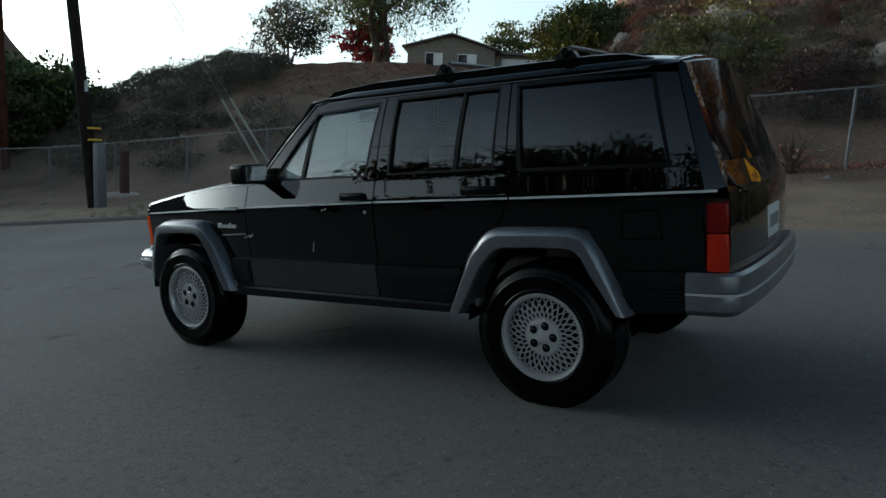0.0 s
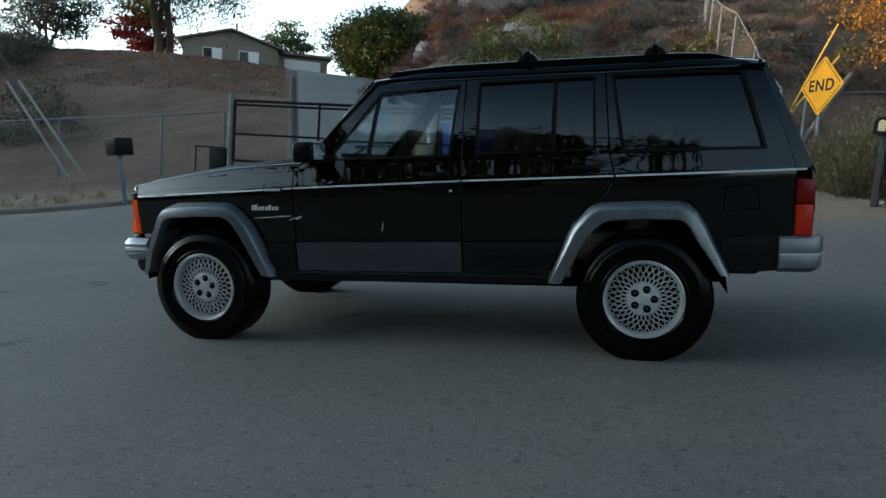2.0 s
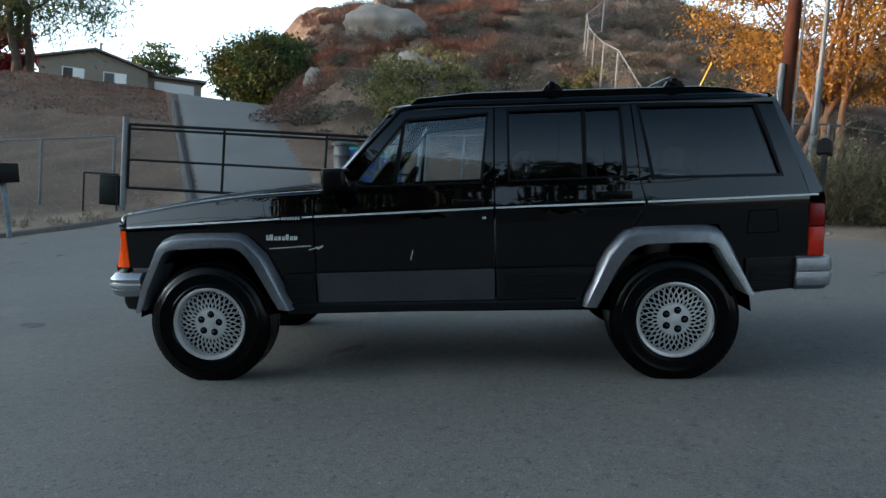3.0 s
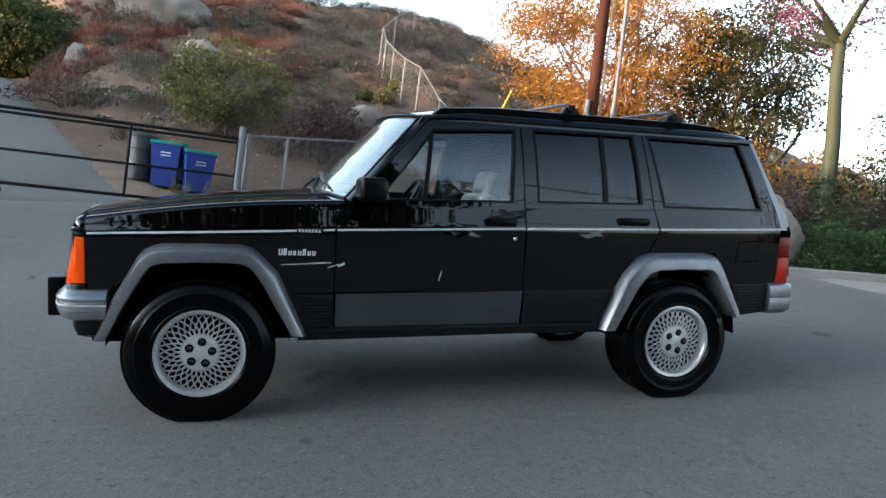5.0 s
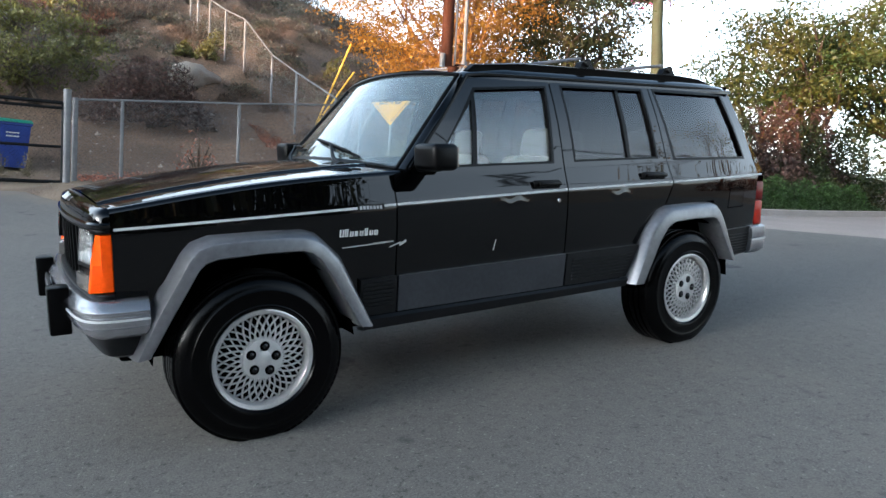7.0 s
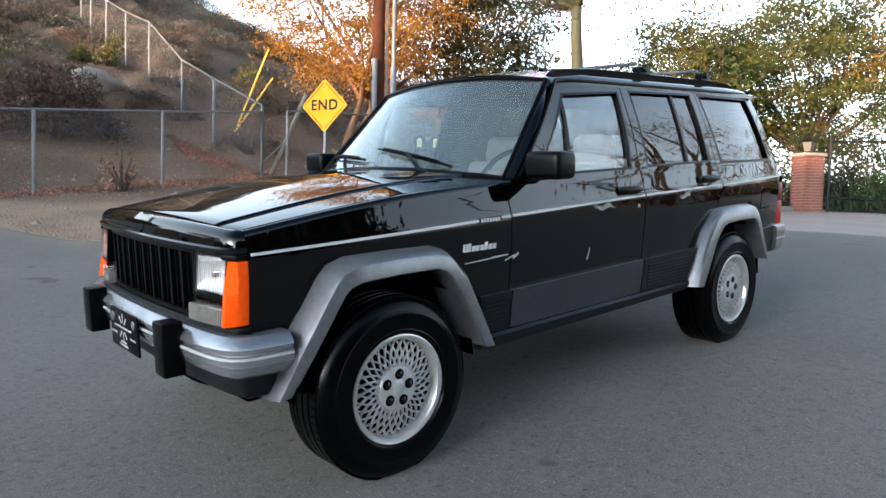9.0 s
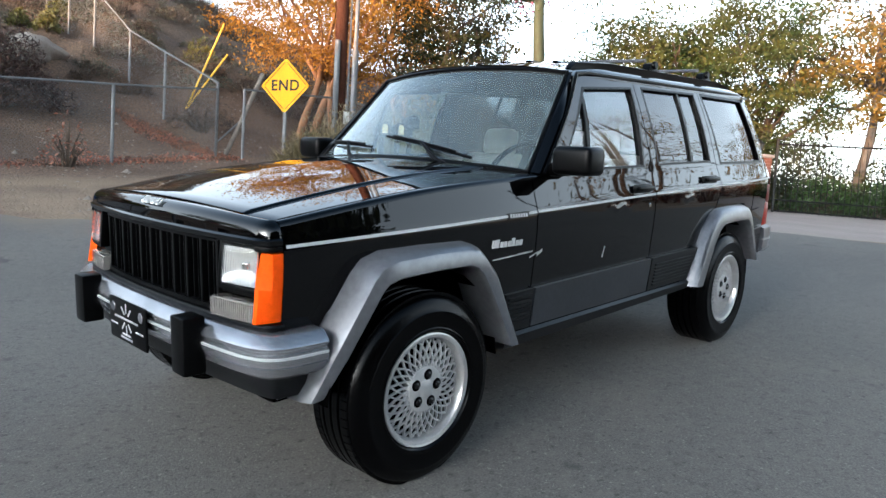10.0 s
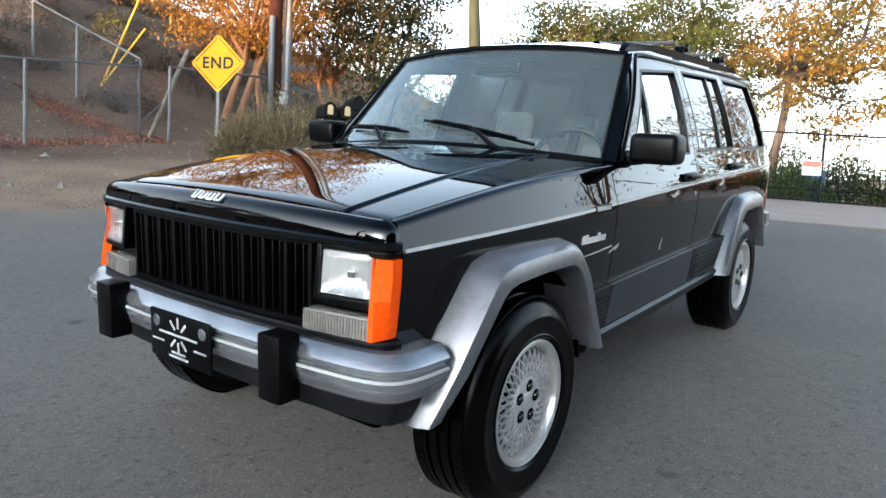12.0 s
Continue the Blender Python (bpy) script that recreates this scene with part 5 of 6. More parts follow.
# dark trees at the far end of the road
for x, y, h, w in ((-33.0, 11.5, 3.2, 3.2), (-37.0, 14.0, 3.6, 3.0), (-40.0, 9.0, 3.8, 3.4), (-33.5, 15.5, 2.9, 2.0)):
    tree("roadside_tree", at(x, y), (0.1, 0.1, 1.2), (0, 0, h * 0.72), (w, w, h * 0.55), 9, 110, 80, 0.14, M_BARK, L_ROUND if w > 3 else L_PEPPER, 0.2, 0.4, 1, "dark green roadside tree behind the fence", 0, 0.5, 0.4)

# right-hand trees
tree("autumn_tree", at(8.9, 12.2), (0.1, 0.2, 1.7), (0.3, 0.7, 4.4), (3.0, 2.8, 2.6), 22, 260, 130, 0.045, M_ORBARK, L_ORANGE, 0.24, 0.27, 4, "tree with golden orange autumn leaves and reddish stems", 0.0, 0.55, 0.3)
tree("autumn_tree", at(13.6, 14.2), (0.1, 0.2, 1.5), (0.2, 0.3, 3.6), (2.8, 2.5, 2.3), 16, 180, 110, 0.046, M_ORBARK, L_ORANGE, 0.2, 0.27, 3, "smaller tree with golden brown autumn leaves", 0.0, 0.55, 0.3)
tree("green_tree", at(17.0, 7.5), (0.2, 0, 1.8), (-0.4, 0.1, 3.7), (2.2, 2.0, 1.7), 14, 130, 130, 0.055, M_BARK, L_GREEN, 0.2, 0.30, 2, "broad green tree with yellowing leaves", 0.1, 0.5, 0.25)
tree("green_tree", at(20.2, 6.0), (0.2, 0, 1.6), (0, 0, 3.9), (3.2, 3.0, 2.4), 20, 210, 170, 0.058, M_BARK, L_GREEN, 0.18, 0.30, 2, "green tree behind the gate", 0.1, 0.5, 0.25)
tree("pale_trunk_tree", at(20.6, 2.9), (0.5, -0.3, 3.6), (0.9, -1.2, 4.9), (3.4, 4.0, 3.1), 14, 150, 150, 0.07, M_PALE, L_TURNING, 0.16, 0.32, 1, "leaning pale-barked tree with sparse yellowing leaves", 0.1, 0.5, 0.1)
tree("sparse_tree", at(21.5, -3.5), (0.2, -0.4, 1.6), (0.2, -0.6, 4.0), (3.6, 3.8, 3.0), 14, 120, 110, 0.065, M_BARK, L_TURNING, 0.12, 0.32, 2, "sparse leggy tree behind the gate", 0.1, 0.5, 0.1)


def blossom(t, cs):
    quads("blossom", leaves(np.repeat(cs[::5], 190, 0) + rng.normal(size=(len(cs[::5]) * 190, 3)) * np.array([0.24, 0.24, 0.16]), 0.034, 0.7), L_PINK, t)


tree("silk_floss_tree", at(12.07, 7.9), (0.0, 0.05, 4.75), (0.0, 0.1, 5.5), (2.1, 2.1, 1.2), 6, 50, 22, 0.055, M_GREENBARK, L_GREEN, 0.2, 0.3, 1, "green-trunked tree with pink blossom and thin leaves", 0, 0.5, 0.3, extra=blossom)

tree("dark_green_tree", at(12.4, 11.0), (0.1, 0, 1.8), (0, 0, 4.3), (1.8, 1.8, 2.3), 12, 130, 90, 0.06, M_BARK, L_ROUND, 0.16, 0.26, 2, "dark green tree behind the flowering tree", 0, 0.5, 0.3)
for x, y, w, h in ((11.2, 9.3, 1.1, 2.3), (12.8, 9.2, 1.2, 2.4), (14.6, 9.6, 1.3, 2.6)):
    bush("autumn_shrub", at(x, y), (w, w, h), 2600, 0.055, L_ORANGE, "orange-leaved shrub on the bank")
for x, y, w, h in ((10.3, 9.2, 1.3, 2.3), (13.6, 8.3, 1.5, 2.4), (15.4, 8.4, 1.5, 2.7), (17.6, 7.4, 1.4, 2.4), (12.2, 8.0, 1.3, 1.9)):
    bush("dark_green_shrub", at(x, y), (w, w, h), 2600, 0.06, L_ROUND, "dark green shrub on the bank")

# across the road: thin tree and lines, seen in the car's glass and paint
tree("roadside_tree", at(17.0, -9.7), (0.1, 0.1, 3.2), (0, 0, 6.6), (3.0, 3.0, 3.2), 12, 70, 50, 0.06, M_BARK, L_TURNING, 0.24, 0.4, 1, "tall thinly leaved tree across the road", 0, 0.5, 0.3)
# low trees placed out of view to darken the car's reflections
for x, y, h in ((-33, -15.5, 1.5), (-26.5, -17, 1.6), (-20, -16, 1.4), (-14, -17, 1.6)):
    tree("roadside_tree", at(x, y), (0.1, 0.1, 0.5), (0, 0, h), (3.6, 2.6, h * 0.95), 9, 130, 60, 0.12, M_BARK, L_ROUND, 0.24, 0.45, 1, "low dark green tree added out of view across the road", 0, 0.6, 0.2)
# tall trees placed out of view to blacken paint and windows
for x, y, h in ((-10.5, -16.5, 4.8), (-6.3, -17, 5.6), (-1.6, -16.5, 5.8), (3.2, -17, 5.4)):
    tree("roadside_tree", at(x, y), (0.1, 0.1, 2.0), (0, 0, h), (3.6, 2.8, h * 0.9), 14, 260, 90, 0.17, M_BARK, L_ROUND, 0.3, 0.5, 1, "tall dense dark green tree added out of view across the road", 0, 0.6, 0.3)
# bushes placed out of view to redden the paint's low reflections
for x, y in ((22.0, -6.2), (19.5, -8.0), (17.0, -9.6), (25.0, -5.4)):
    bush("rust_brown_bush", at(x, y), (1.9, 1.6, 2.5), 2200, 0.085, L_RUST, "tall rust-brown bush added out of view across the road", aspect=0.4)
for k, (y, z) in enumerate(((-12.0, 7.6), (-12.6, 8.0), (-13.0, 7.1))):
    g = thing("power_line", None, "black overhead cable across the road", "cable")
    part("cable", tube([(-40 + 100 * u, y - 3 * u, z + 4 * u - 4.5 * u * (1 - u)) for u in np.linspace(0, 1, 24)], 0.018, 5), M_IRON, g)

# bushes that stand out
tree("yellow_green_bush", at(-0.5, 14.6, 0.1), (0, 0, 0.35), (0, 0, 1.15), (1.75, 1.4, 1.15), 14, 120, 60, 0.052, M_BARK, L_YELLOW, 0.09, 0.17, 4, "large open yellow-green bush at the hill foot", 0, 0.5, 0.45, "bush")
bush("rust_brown_bush", at(-4.9, 18.2), (1.5, 1.2, 0.95), 5200, 0.05, L_MAROON, "dry rust-brown bush beside the driveway", aspect=0.25)
bush("rust_brown_bush", at(1.95, 13.5), (1.35, 1.0, 1.4), 9000, 0.055, L_DARK, "dry dark brown bush behind the fence", aspect=0.25)
bush("dead_sapling", at(2.15, 9.75), (0.42, 0.40, 0.9), 150, 0.04, L_LITTER, "small dead sapling with a few brown leaves by the fence")
bush("brown_bush", at(5.9, 12.6), (0.9, 0.7, 0.75), 1500, 0.05, L_DRY, "dry grey-brown bush behind the fence", aspect=0.2)
for x, y, r in ((4.1, 17.6, 0.33), (4.7, 18.8, 0.4), (8.0, 17.0, 0.5), (3.6, 18.2, 0.3)):
    bush("green_shrub", at(x, y), (r, r, r * 1.5), 420, 0.055, L_YELLOW, "small fresh green shrub on the hillside")
for x, y, w, h in ((6.1, 7.8, 1.0, 1.3), (7.2, 7.4, 1.1, 1.45), (6.9, 6.8, 0.85, 1.15), (8.3, 7.1, 1.0, 1.4), (5.9, 7.2, 0.7, 1.0), (8.0, 6.3, 0.8, 1.15), (5.5, 7.9, 0.6, 0.8)):
    t = thing("sage_bush", pose(*at(x, y)), "tall straggly grey-green bush beside the road", "bush", "bushes under the sign")
    quads("foliage", np.concatenate([twigs((0, 0, 0), (w * 0.95, w * 0.85, h * 0.85), 1100, 0.28, 0.006), leaves(dome((0, 0, 0), (w, w * 0.9, h), 1300, 0.04), 0.036, 0.35)]), L_SAGE, t)
# hedge and bank by the apron
for k in range(7):
    x = 9.3 + 1.05 * k
    bush("hedge_plant", at(x, 4.95 + 0.02 * k), (0.85, 0.62, 0.85 - 0.03 * k), 5200, 0.028, L_HEDGE, "clipped low green hedge beside the apron", woody=False)
for k in range(9):
    x = 8.6 + 1.1 * k
    bush("brown_bush", at(x, 6.2 + 0.3 * math.sin(k * 2)), (1.0, 0.9, (1.35 if k < 4 else 2.2) + 0.25 * math.sin(k * 3)), 5200, 0.045 if k < 4 else 0.065, L_DARK if k % 2 else L_ROUND, "dark brown and green bush behind the hedge", aspect=0.3)

# hillside scrub: too many to count
V = []
for k in range(400):
    x, y = rng.uniform(-7, 26), rng.uniform(12.5, 37)
    if x < drive_right(y) + 1.0 or (y < 14.5 and x < 7):
        continue
    r = rng.uniform(0.25, 0.85) * (0.8 + (y - 12) / 40)
    V.append(twigs(at(x, y, -0.05), (r, r, r * 0.7), int(170 + 240 * r), 0.13 * r + 0.04, 0.006))
    V.append(leaves(dome(at(x, y, -0.05), (r * 0.95, r * 0.9, r * 0.75), int(150 + 190 * r), 0.03), 0.034, 0.35))
tagged(quads("dry_hillside_scrub", np.concatenate(V), L_DRY), "dry brown scrub scattered over the rocky hill", "scrub", kind="stuff")
V = []
for k in range(380):
    x, y = rng.uniform(-8, 16), rng.uniform(15, 36)
    if x < drive_right(y) + 1.0:
        continue
    r = rng.uniform(0.3, 0.9)
    V.append(leaves(dome(at(x, y, -0.05), (r, r, r * 0.7), int(520 * r + 80), 0.05), 0.042, 0.35))
tagged(quads("hillside_brush", np.concatenate(V), L_SCRUB), "grey-green brush scattered over the rocky hill", "scrub", kind="stuff")
V = []
for k in range(230):
    x, y = rng.uniform(-9, 2) , rng.uniform(20, 34)
    if x < drive_right(y) + 0.6:
        continue
    r = rng.uniform(0.3, 0.8)
    V.append(twigs(at(x, y, -0.05), (r, r, r * 0.7), 280, 0.11, 0.008))
    V.append(leaves(dome(at(x, y, -0.05), (r, r, r * 0.75), 170, 0.03), 0.038, 0.4))
tagged(quads("rust_hillside_brush", np.concatenate(V), L_RUST), "rust-red dry brush on the hill flank", "scrub", kind="stuff")
# mounded scrub on the slope left of the house
V = []
for k in range(190):
    x = rng.uniform(-38, -12.0)
    y = rng.uniform(11.2, 26)
    if x > -12.8 + (y - 12) * -1.07 or x < -26 - (y - 12) * 1.7:
        continue
    r = rng.uniform(0.6, 1.5)
    V.append(leaves(dome(at(x, y, -0.1), (r * 1.2, r, r * 0.8), int(1500 * r), 0.05), 0.05, 0.4))
tagged(quads("mounded_scrub", np.concatenate(V), L_SCRUB), "rounded grey-green scrub covering the slope", "scrub", kind="stuff")
# reddish cover on the crest below the house
n = 26000
x, y = rng.uniform(-26, -9, n), rng.uniform(18, 27, n)
ok = (x < drive_left(y) - 0.3)
x, y = x[ok], y[ok]
tagged(quads("crest_ground_cover", leaves(np.stack([x, y, land(x, y) + 0.015], 1), 0.035, 0.5), L_RUST), "reddish dry ground cover on the crest", "ground cover", kind="stuff")
# fallen leaves by the fence
n = 3800
u = rng.uniform(0, 1, n)
x = np.where(u < 0.45, 0.2 + 5.5 * rng.uniform(0, 1, n), 3.2 + 2.3 * u)
y = np.where(u < 0.45, 9.95 + 0.12 * x + rng.normal(size=n) * 0.24, 15.2 - (x - 3.2) * 1.9 + rng.normal(size=n) * 0.34)
tagged(quads("fallen_leaves", leaves(np.stack([x, y, land(x, y) + 0.02], 1), 0.024, 0.7), L_LITTER), "fallen reddish leaves along the fence", "leaves", kind="stuff")
for x, y in ((-0.55, 10.35), (-0.9, 10.3), (-1.15, 10.45)):
    w = thing("weed", pose(*at(x, y)), "small pale dry weed before the bins", "weed", "weeds before the bins")
    quads("foliage", np.concatenate([twigs((0, 0, 0), (0.12, 0.1, 0.3), 60, 0.13, 0.004), leaves(dome((0, 0, 0.05), (0.13, 0.12, 0.38), 60, 0.02), 0.022, 0.6)]), L_SAGE, w)
# small stones on the dirt slopes and verge
n = 5200
x, y = rng.uniform(-24, 8, n), rng.uniform(5.0, 24, n)
ok = (y > road_edge(x) + 0.15) & ~((y > 9) & (x > drive_left(y) - 0.1) & (x < drive_right(y) + 0.1))
x, y = x[ok], y[ok]
r = rng.uniform(0.008, 0.035, len(x)) * (1 + 1.5 * (rng.uniform(0, 1, len(x)) > 0.96))
P = np.stack([x, y, land(x, y)], 1)
oct_v = np.array([(1, 0, 0), (0, 1, 0), (-1, 0, 0), (0, -1, 0), (0, 0, 0.8), (0, 0, -0.8)])
oct_f = np.array([(0, 1, 4), (1, 2, 4), (2, 3, 4), (3, 0, 4), (1, 0, 5), (2, 1, 5), (3, 2, 5), (0, 3, 5)])
SV = (P[:, None] + oct_v[None] * r[:, None, None] * rng.uniform(0.6, 1.3, (len(x), 6, 1))).reshape(-1, 3)
SF = (np.arange(len(x))[:, None, None] * 6 + oct_f[None]).reshape(-1, 3)
tagged(raw("loose_stones", SV, SF, M_ROCK), "small loose stones scattered on the dirt", "stones", kind="stuff")
# sparse weeds on the dirt verge
V = []
for k in range(90):
    x = rng.uniform(-12, -4.2)
    y = float(road_edge(x)) + rng.uniform(0.3, 2.6)
    if -5 < x < -1.0:
        continue
    V.append(twigs(at(x, y), (0.10, 0.10, 0.16), 26, 0.07, 0.004))
tagged(quads("verge_weeds", np.concatenate(V), L_SAGE), "small dry weeds on the dirt verge", "weeds", kind="stuff")


def boulder(base, r, label, seed):
    bm = bmesh.new()
    bmesh.ops.create_icosphere(bm, subdivisions=4, radius=1)
    for v in bm.verts:
        d = v.co.normalized()
        q = d * 1.3 + Vector((seed * 3.1, seed * 1.7, seed))
        k = 1 + 0.34 * noise.noise(q) + 0.13 * noise.noise(q * 2.7) + 0.04 * noise.noise(q * 8)
        v.co = Vector((d.x * r[0], d.y * r[1], d.z * r[2])) * k
    ob = part("boulder", bm, M_ROCK, None, "", 60)
    ob.matrix_world = pose(*base, 0, 0, seed * 40)
    return tagged(ob, label, "boulder", "boulders on the hill")


boulder(at(-1.5, 20.0, 0.12), (0.95, 0.7, 0.62), "pale granite boulder on the rocky hillside", 1)
boulder(at(3.35, 16.3, -0.08), (0.9, 0.7, 0.46), "pale rounded boulder behind the fence", 2)
boulder(at(-3.7, 25.6, 0.1), (1.85, 1.1, 0.95), "broad pale sloping boulder high on the hillside", 4)
boulder(at(-4.5, 31.0, 0.5), (0.6, 0.6, 0.75), "sunlit rounded boulder near the hilltop", 5)
boulder(at(-2.1, 32.3, 0.6), (1.75, 1.3, 1.25), "huge sunlit boulder on the hilltop", 6)
boulder(at(0.9, 34.0, 0.7), (1.7, 1.3, 1.35), "sunlit boulder leaning on its neighbour", 7)
boulder(at(-6.9, 25.0, 0.1), (0.45, 0.4, 0.75), "grey boulder beside the driveway", 8)
boulder(at(-5.7, 22.5, 0.1), (0.45, 0.4, 0.7), "grey boulder on the hill flank", 9)
boulder(at(8.2, 5.25, 0.42), (0.66, 0.5, 0.72), "large pale landscaping boulder beside the hedge", 13)

# ---------------------------------------------------------------- fences and gates


def mesh_wires(a, b, ha, hb, pitch=0.055, w=0.0016):
    """Chain-link wires between two ground points with heights ha, hb (low, high) at each end."""
    a, b = np.array(a, float), np.array(b, float)
    L = np.linalg.norm(b - a)
    H = ha[1] - ha[0]
    out = []
    n = int((L + H) / pitch)
    for k in range(n):
        for sgn in (1, -1):
            s0, s1 = k * pitch - H, k * pitch
            u0, u1 = max(s0, 0), min(s1, L)
            if u1 <= u0:
                continue
            z0, z1 = u0 - s0, u1 - s0
            if sgn < 0:
                z0, z1 = H - z0, H - z1
            q = []
            for u, z in ((u0, z0), (u1, z1)):
                f = u / L
                p = a + (b - a) * f
                lo, hi = ha[0] + (hb[0] - ha[0]) * f, ha[1] + (hb[1] - ha[1]) * f
                q.append(np.array([p[0], p[1], lo + (hi - lo) * z / H]))
            d = np.array([0, 0, w])
            out.append([q[0] - d, q[1] - d, q[1] + d, q[0] + d])
    return np.array(out)


def fence(name, posts, height, label, post_r=0.03, heavy=()):
    """Chain-link fence along posts (x, y, height over ground)."""
    fn = thing(name, None, label, "fence")
    tops = []
    for k, p in enumerate(posts):
        z = Z(p[0], p[1])
        r = 0.045 if k in heavy else post_r
        part("post", tube([(p[0], p[1], z - 0.2), (p[0], p[1], z + height + (0.03 if k in heavy else 0))], r, 10), M_GALV, fn)
        tops.append((p[0], p[1], z, z + height))
    for a, b in zip(tops, tops[1:]):
        part("top_rail", tube([(a[0], a[1], a[3]), (b[0], b[1], b[3])], 0.02, 8), M_GALV, fn)
        V = mesh_wires(a[:2], b[:2], (a[2] + 0.04, a[3]), (b[2] + 0.04, b[3]))
        tagged(quads("mesh", V, M_GALV, fn), kind="stuff")
    return fn


fence("chain_link_fence", [(-6.85, 10.3), (-8.4, 10.1), (-11.4, 10.15), (-14.8, 10.0), (-18.6, 9.95), (-22.8, 9.9), (-27, 9.7)], 1.45, "galvanised chain-link fence along the verge")
fence("chain_link_fence", [(0.13, 9.78), (0.87, 9.9), (2.95, 10.05), (5.25, 10.75)], 1.36, "low galvanised chain-link fence at the hill foot", heavy=(0,))
fence("chain_link_fence", [(5.65, 10.4), (8.6, 10.9), (12, 11.6)], 1.42, "galvanised chain-link fence behind the sign")
fence("hillside_fence", [(5.25, 10.75), (5.2, 13.1), (5.4, 15.6), (5.0, 16.9), (4.7, 17.9), (4.55, 19.2), (4.5, 20.6), (4.55, 21.9), (5.5, 24.5), (7.0, 27.9)], 1.5, "chain-link fence climbing the rocky hill")

gp = thing("gate_post", None, "galvanised steel gate post", "gate post")
part("post", tube([(-6.09, 9.33, Z(-6.09, 9.33) - 0.2), (-6.09, 9.33, 2.31)], 0.06, 14), M_GALV, gp)
part("cap", tube([(-6.09, 9.33, 2.31), (-6.09, 9.33, 2.34)], 0.066, 14), M_GALV, gp)
gp = thing("gate_post", None, "galvanised steel gate post", "gate post")
part("post", tube([(0.0, 9.62, Z(0.0, 9.62) - 0.2), (0.0, 9.62, 2.49)], 0.06, 14), M_GALV, gp)
part("cap", tube([(0.0, 9.62, 2.49), (0.0, 9.62, 2.53)], 0.066, 14), M_GALV, gp)
gate = thing("driveway_gate", None, "long black steel driveway gate with chain-link infill", "gate")
ga, gb = Vector((-6.0, 9.33, 2.20)), Vector((-0.06, 9.62, 2.30))
for dz, r in ((0.0, 0.032), (-0.085, 0.026), (-0.72, 0.025), (-1.30, 0.032)):
    part("rail", tube([ga + Vector((0, 0, dz)), gb + Vector((0, 0, dz))], r, 8), M_IRON, gate)
for u in (0.0, 0.33, 0.685, 1.0):
    p = ga.lerp(gb, u)
    part("upright", tube([p, p + Vector((0, 0, -1.30))], 0.028, 8), M_IRON, gate)
for u in (0.35, 0.9):
    p = ga.lerp(gb, u)
    part("wheel", tube([p + Vector((0, -0.02, -1.42)), p + Vector((0, 0.02, -1.42))], 0.07, 14), M_IRON, gate)
tagged(quads("mesh", mesh_wires(ga[:2], gb[:2], (ga.z - 1.3, ga.z - 0.085), (gb.z - 1.3, gb.z - 0.085), 0.06, 0.0014), M_IRON, gate), kind="stuff")
op = thing("gate_operator", None, "dark green gate motor box in a black frame", "gate motor")
zo = Z(-6.5, 9.5)
part("housing", box(-6.62, -6.18, 9.35, 9.65, zo + 0.10, zo + 0.72, 0.02), mat("dark_green_paint", (0.004, 0.007, 0.006), 0.5, spec=0.1), op)
for x in (-6.92, -6.20):
    part("frame_leg", tube([(x, 9.30, zo - 0.1), (x, 9.30, zo + 0.74)], 0.018, 6), M_IRON, op)
part("frame_top", tube([(-6.92, 9.30, zo + 0.74), (-6.20, 9.30, zo + 0.74)], 0.018, 6), M_IRON, op)

# ---------------------------------------------------------------- roadside things


M_MAILPOST = mat("dark_weathered_post", (0.03, 0.027, 0.024), 0.85, vary=0.5, scale=6, bump=0.4, depth=0.01)


def mailbox(base, turn, h, label, front=None):
    """Black mailbox with a rounded lid on a post."""
    t = thing("mailbox", pose(*base, 0, 0, turn), label, "mailbox")
    part("post", box(-0.04, 0.04, -0.04, 0.04, -0.2, h, 0.005), M_MAILPOST, t)
    rows = []
    for x in (-0.24, 0.24):
        rows.append([(x, -0.10, h), (x, 0.10, h)] + [(x, 0.10 * math.cos(a), h + 0.12 + 0.10 * math.sin(a)) for a in np.linspace(0, math.pi, 12)])
    b = part("box", loft(rows, close=True, caps=True), M_IRON, t)
    part("flag", box(-0.05, 0.10, 0.103, 0.108, h + 0.05, h + 0.12), M_IRON, b)
    if front:
        part("reflector", loft([[(x, -0.045, h + 0.03), (x, 0.045, h + 0.03)] + [(x, 0.045 * math.cos(a), h + 0.13 + 0.05 * math.sin(a)) for a in np.linspace(0, math.pi, 10)] for x in (-0.2435, -0.2405)], close=True, caps=True), front, b, "cream oval plate with a plain shape")
    return t


M_CREAM = mat("cream_oval", (0.468, 0.364, 0.195), 0.6)
mb = thing("mailbox", pose(*at(-6.45, 6.45), 4, -5, -18), "square black mailbox on a leaning grey post", "mailbox")
part("post", tube([(0, 0, -0.2), (0, 0, 0.62), (-0.02, 0, 0.98)], 0.045, 8), mat("grey_pipe", (0.143, 0.169, 0.195), 0.6, vary=0.6, scale=9), mb)
part("box", box(-0.16, 0.16, -0.17, 0.17, 0.93, 1.25, 0.015), M_IRON, mb)
part("door", box(-0.15, 0.15, -0.185, -0.171, 0.94, 1.24, 0.006), M_IRON, mb)
mailbox(at(5.76, 6.23), 62, 0.98, "black rounded mailbox with a cream oval plate", M_CREAM)
mailbox(at(5.98, 6.08), 62, 0.98, "black rounded mailbox with a cream oval plate", M_CREAM)
mailbox(at(6.5, 6.35), 62, 1.1, "black rounded mailbox behind the others")

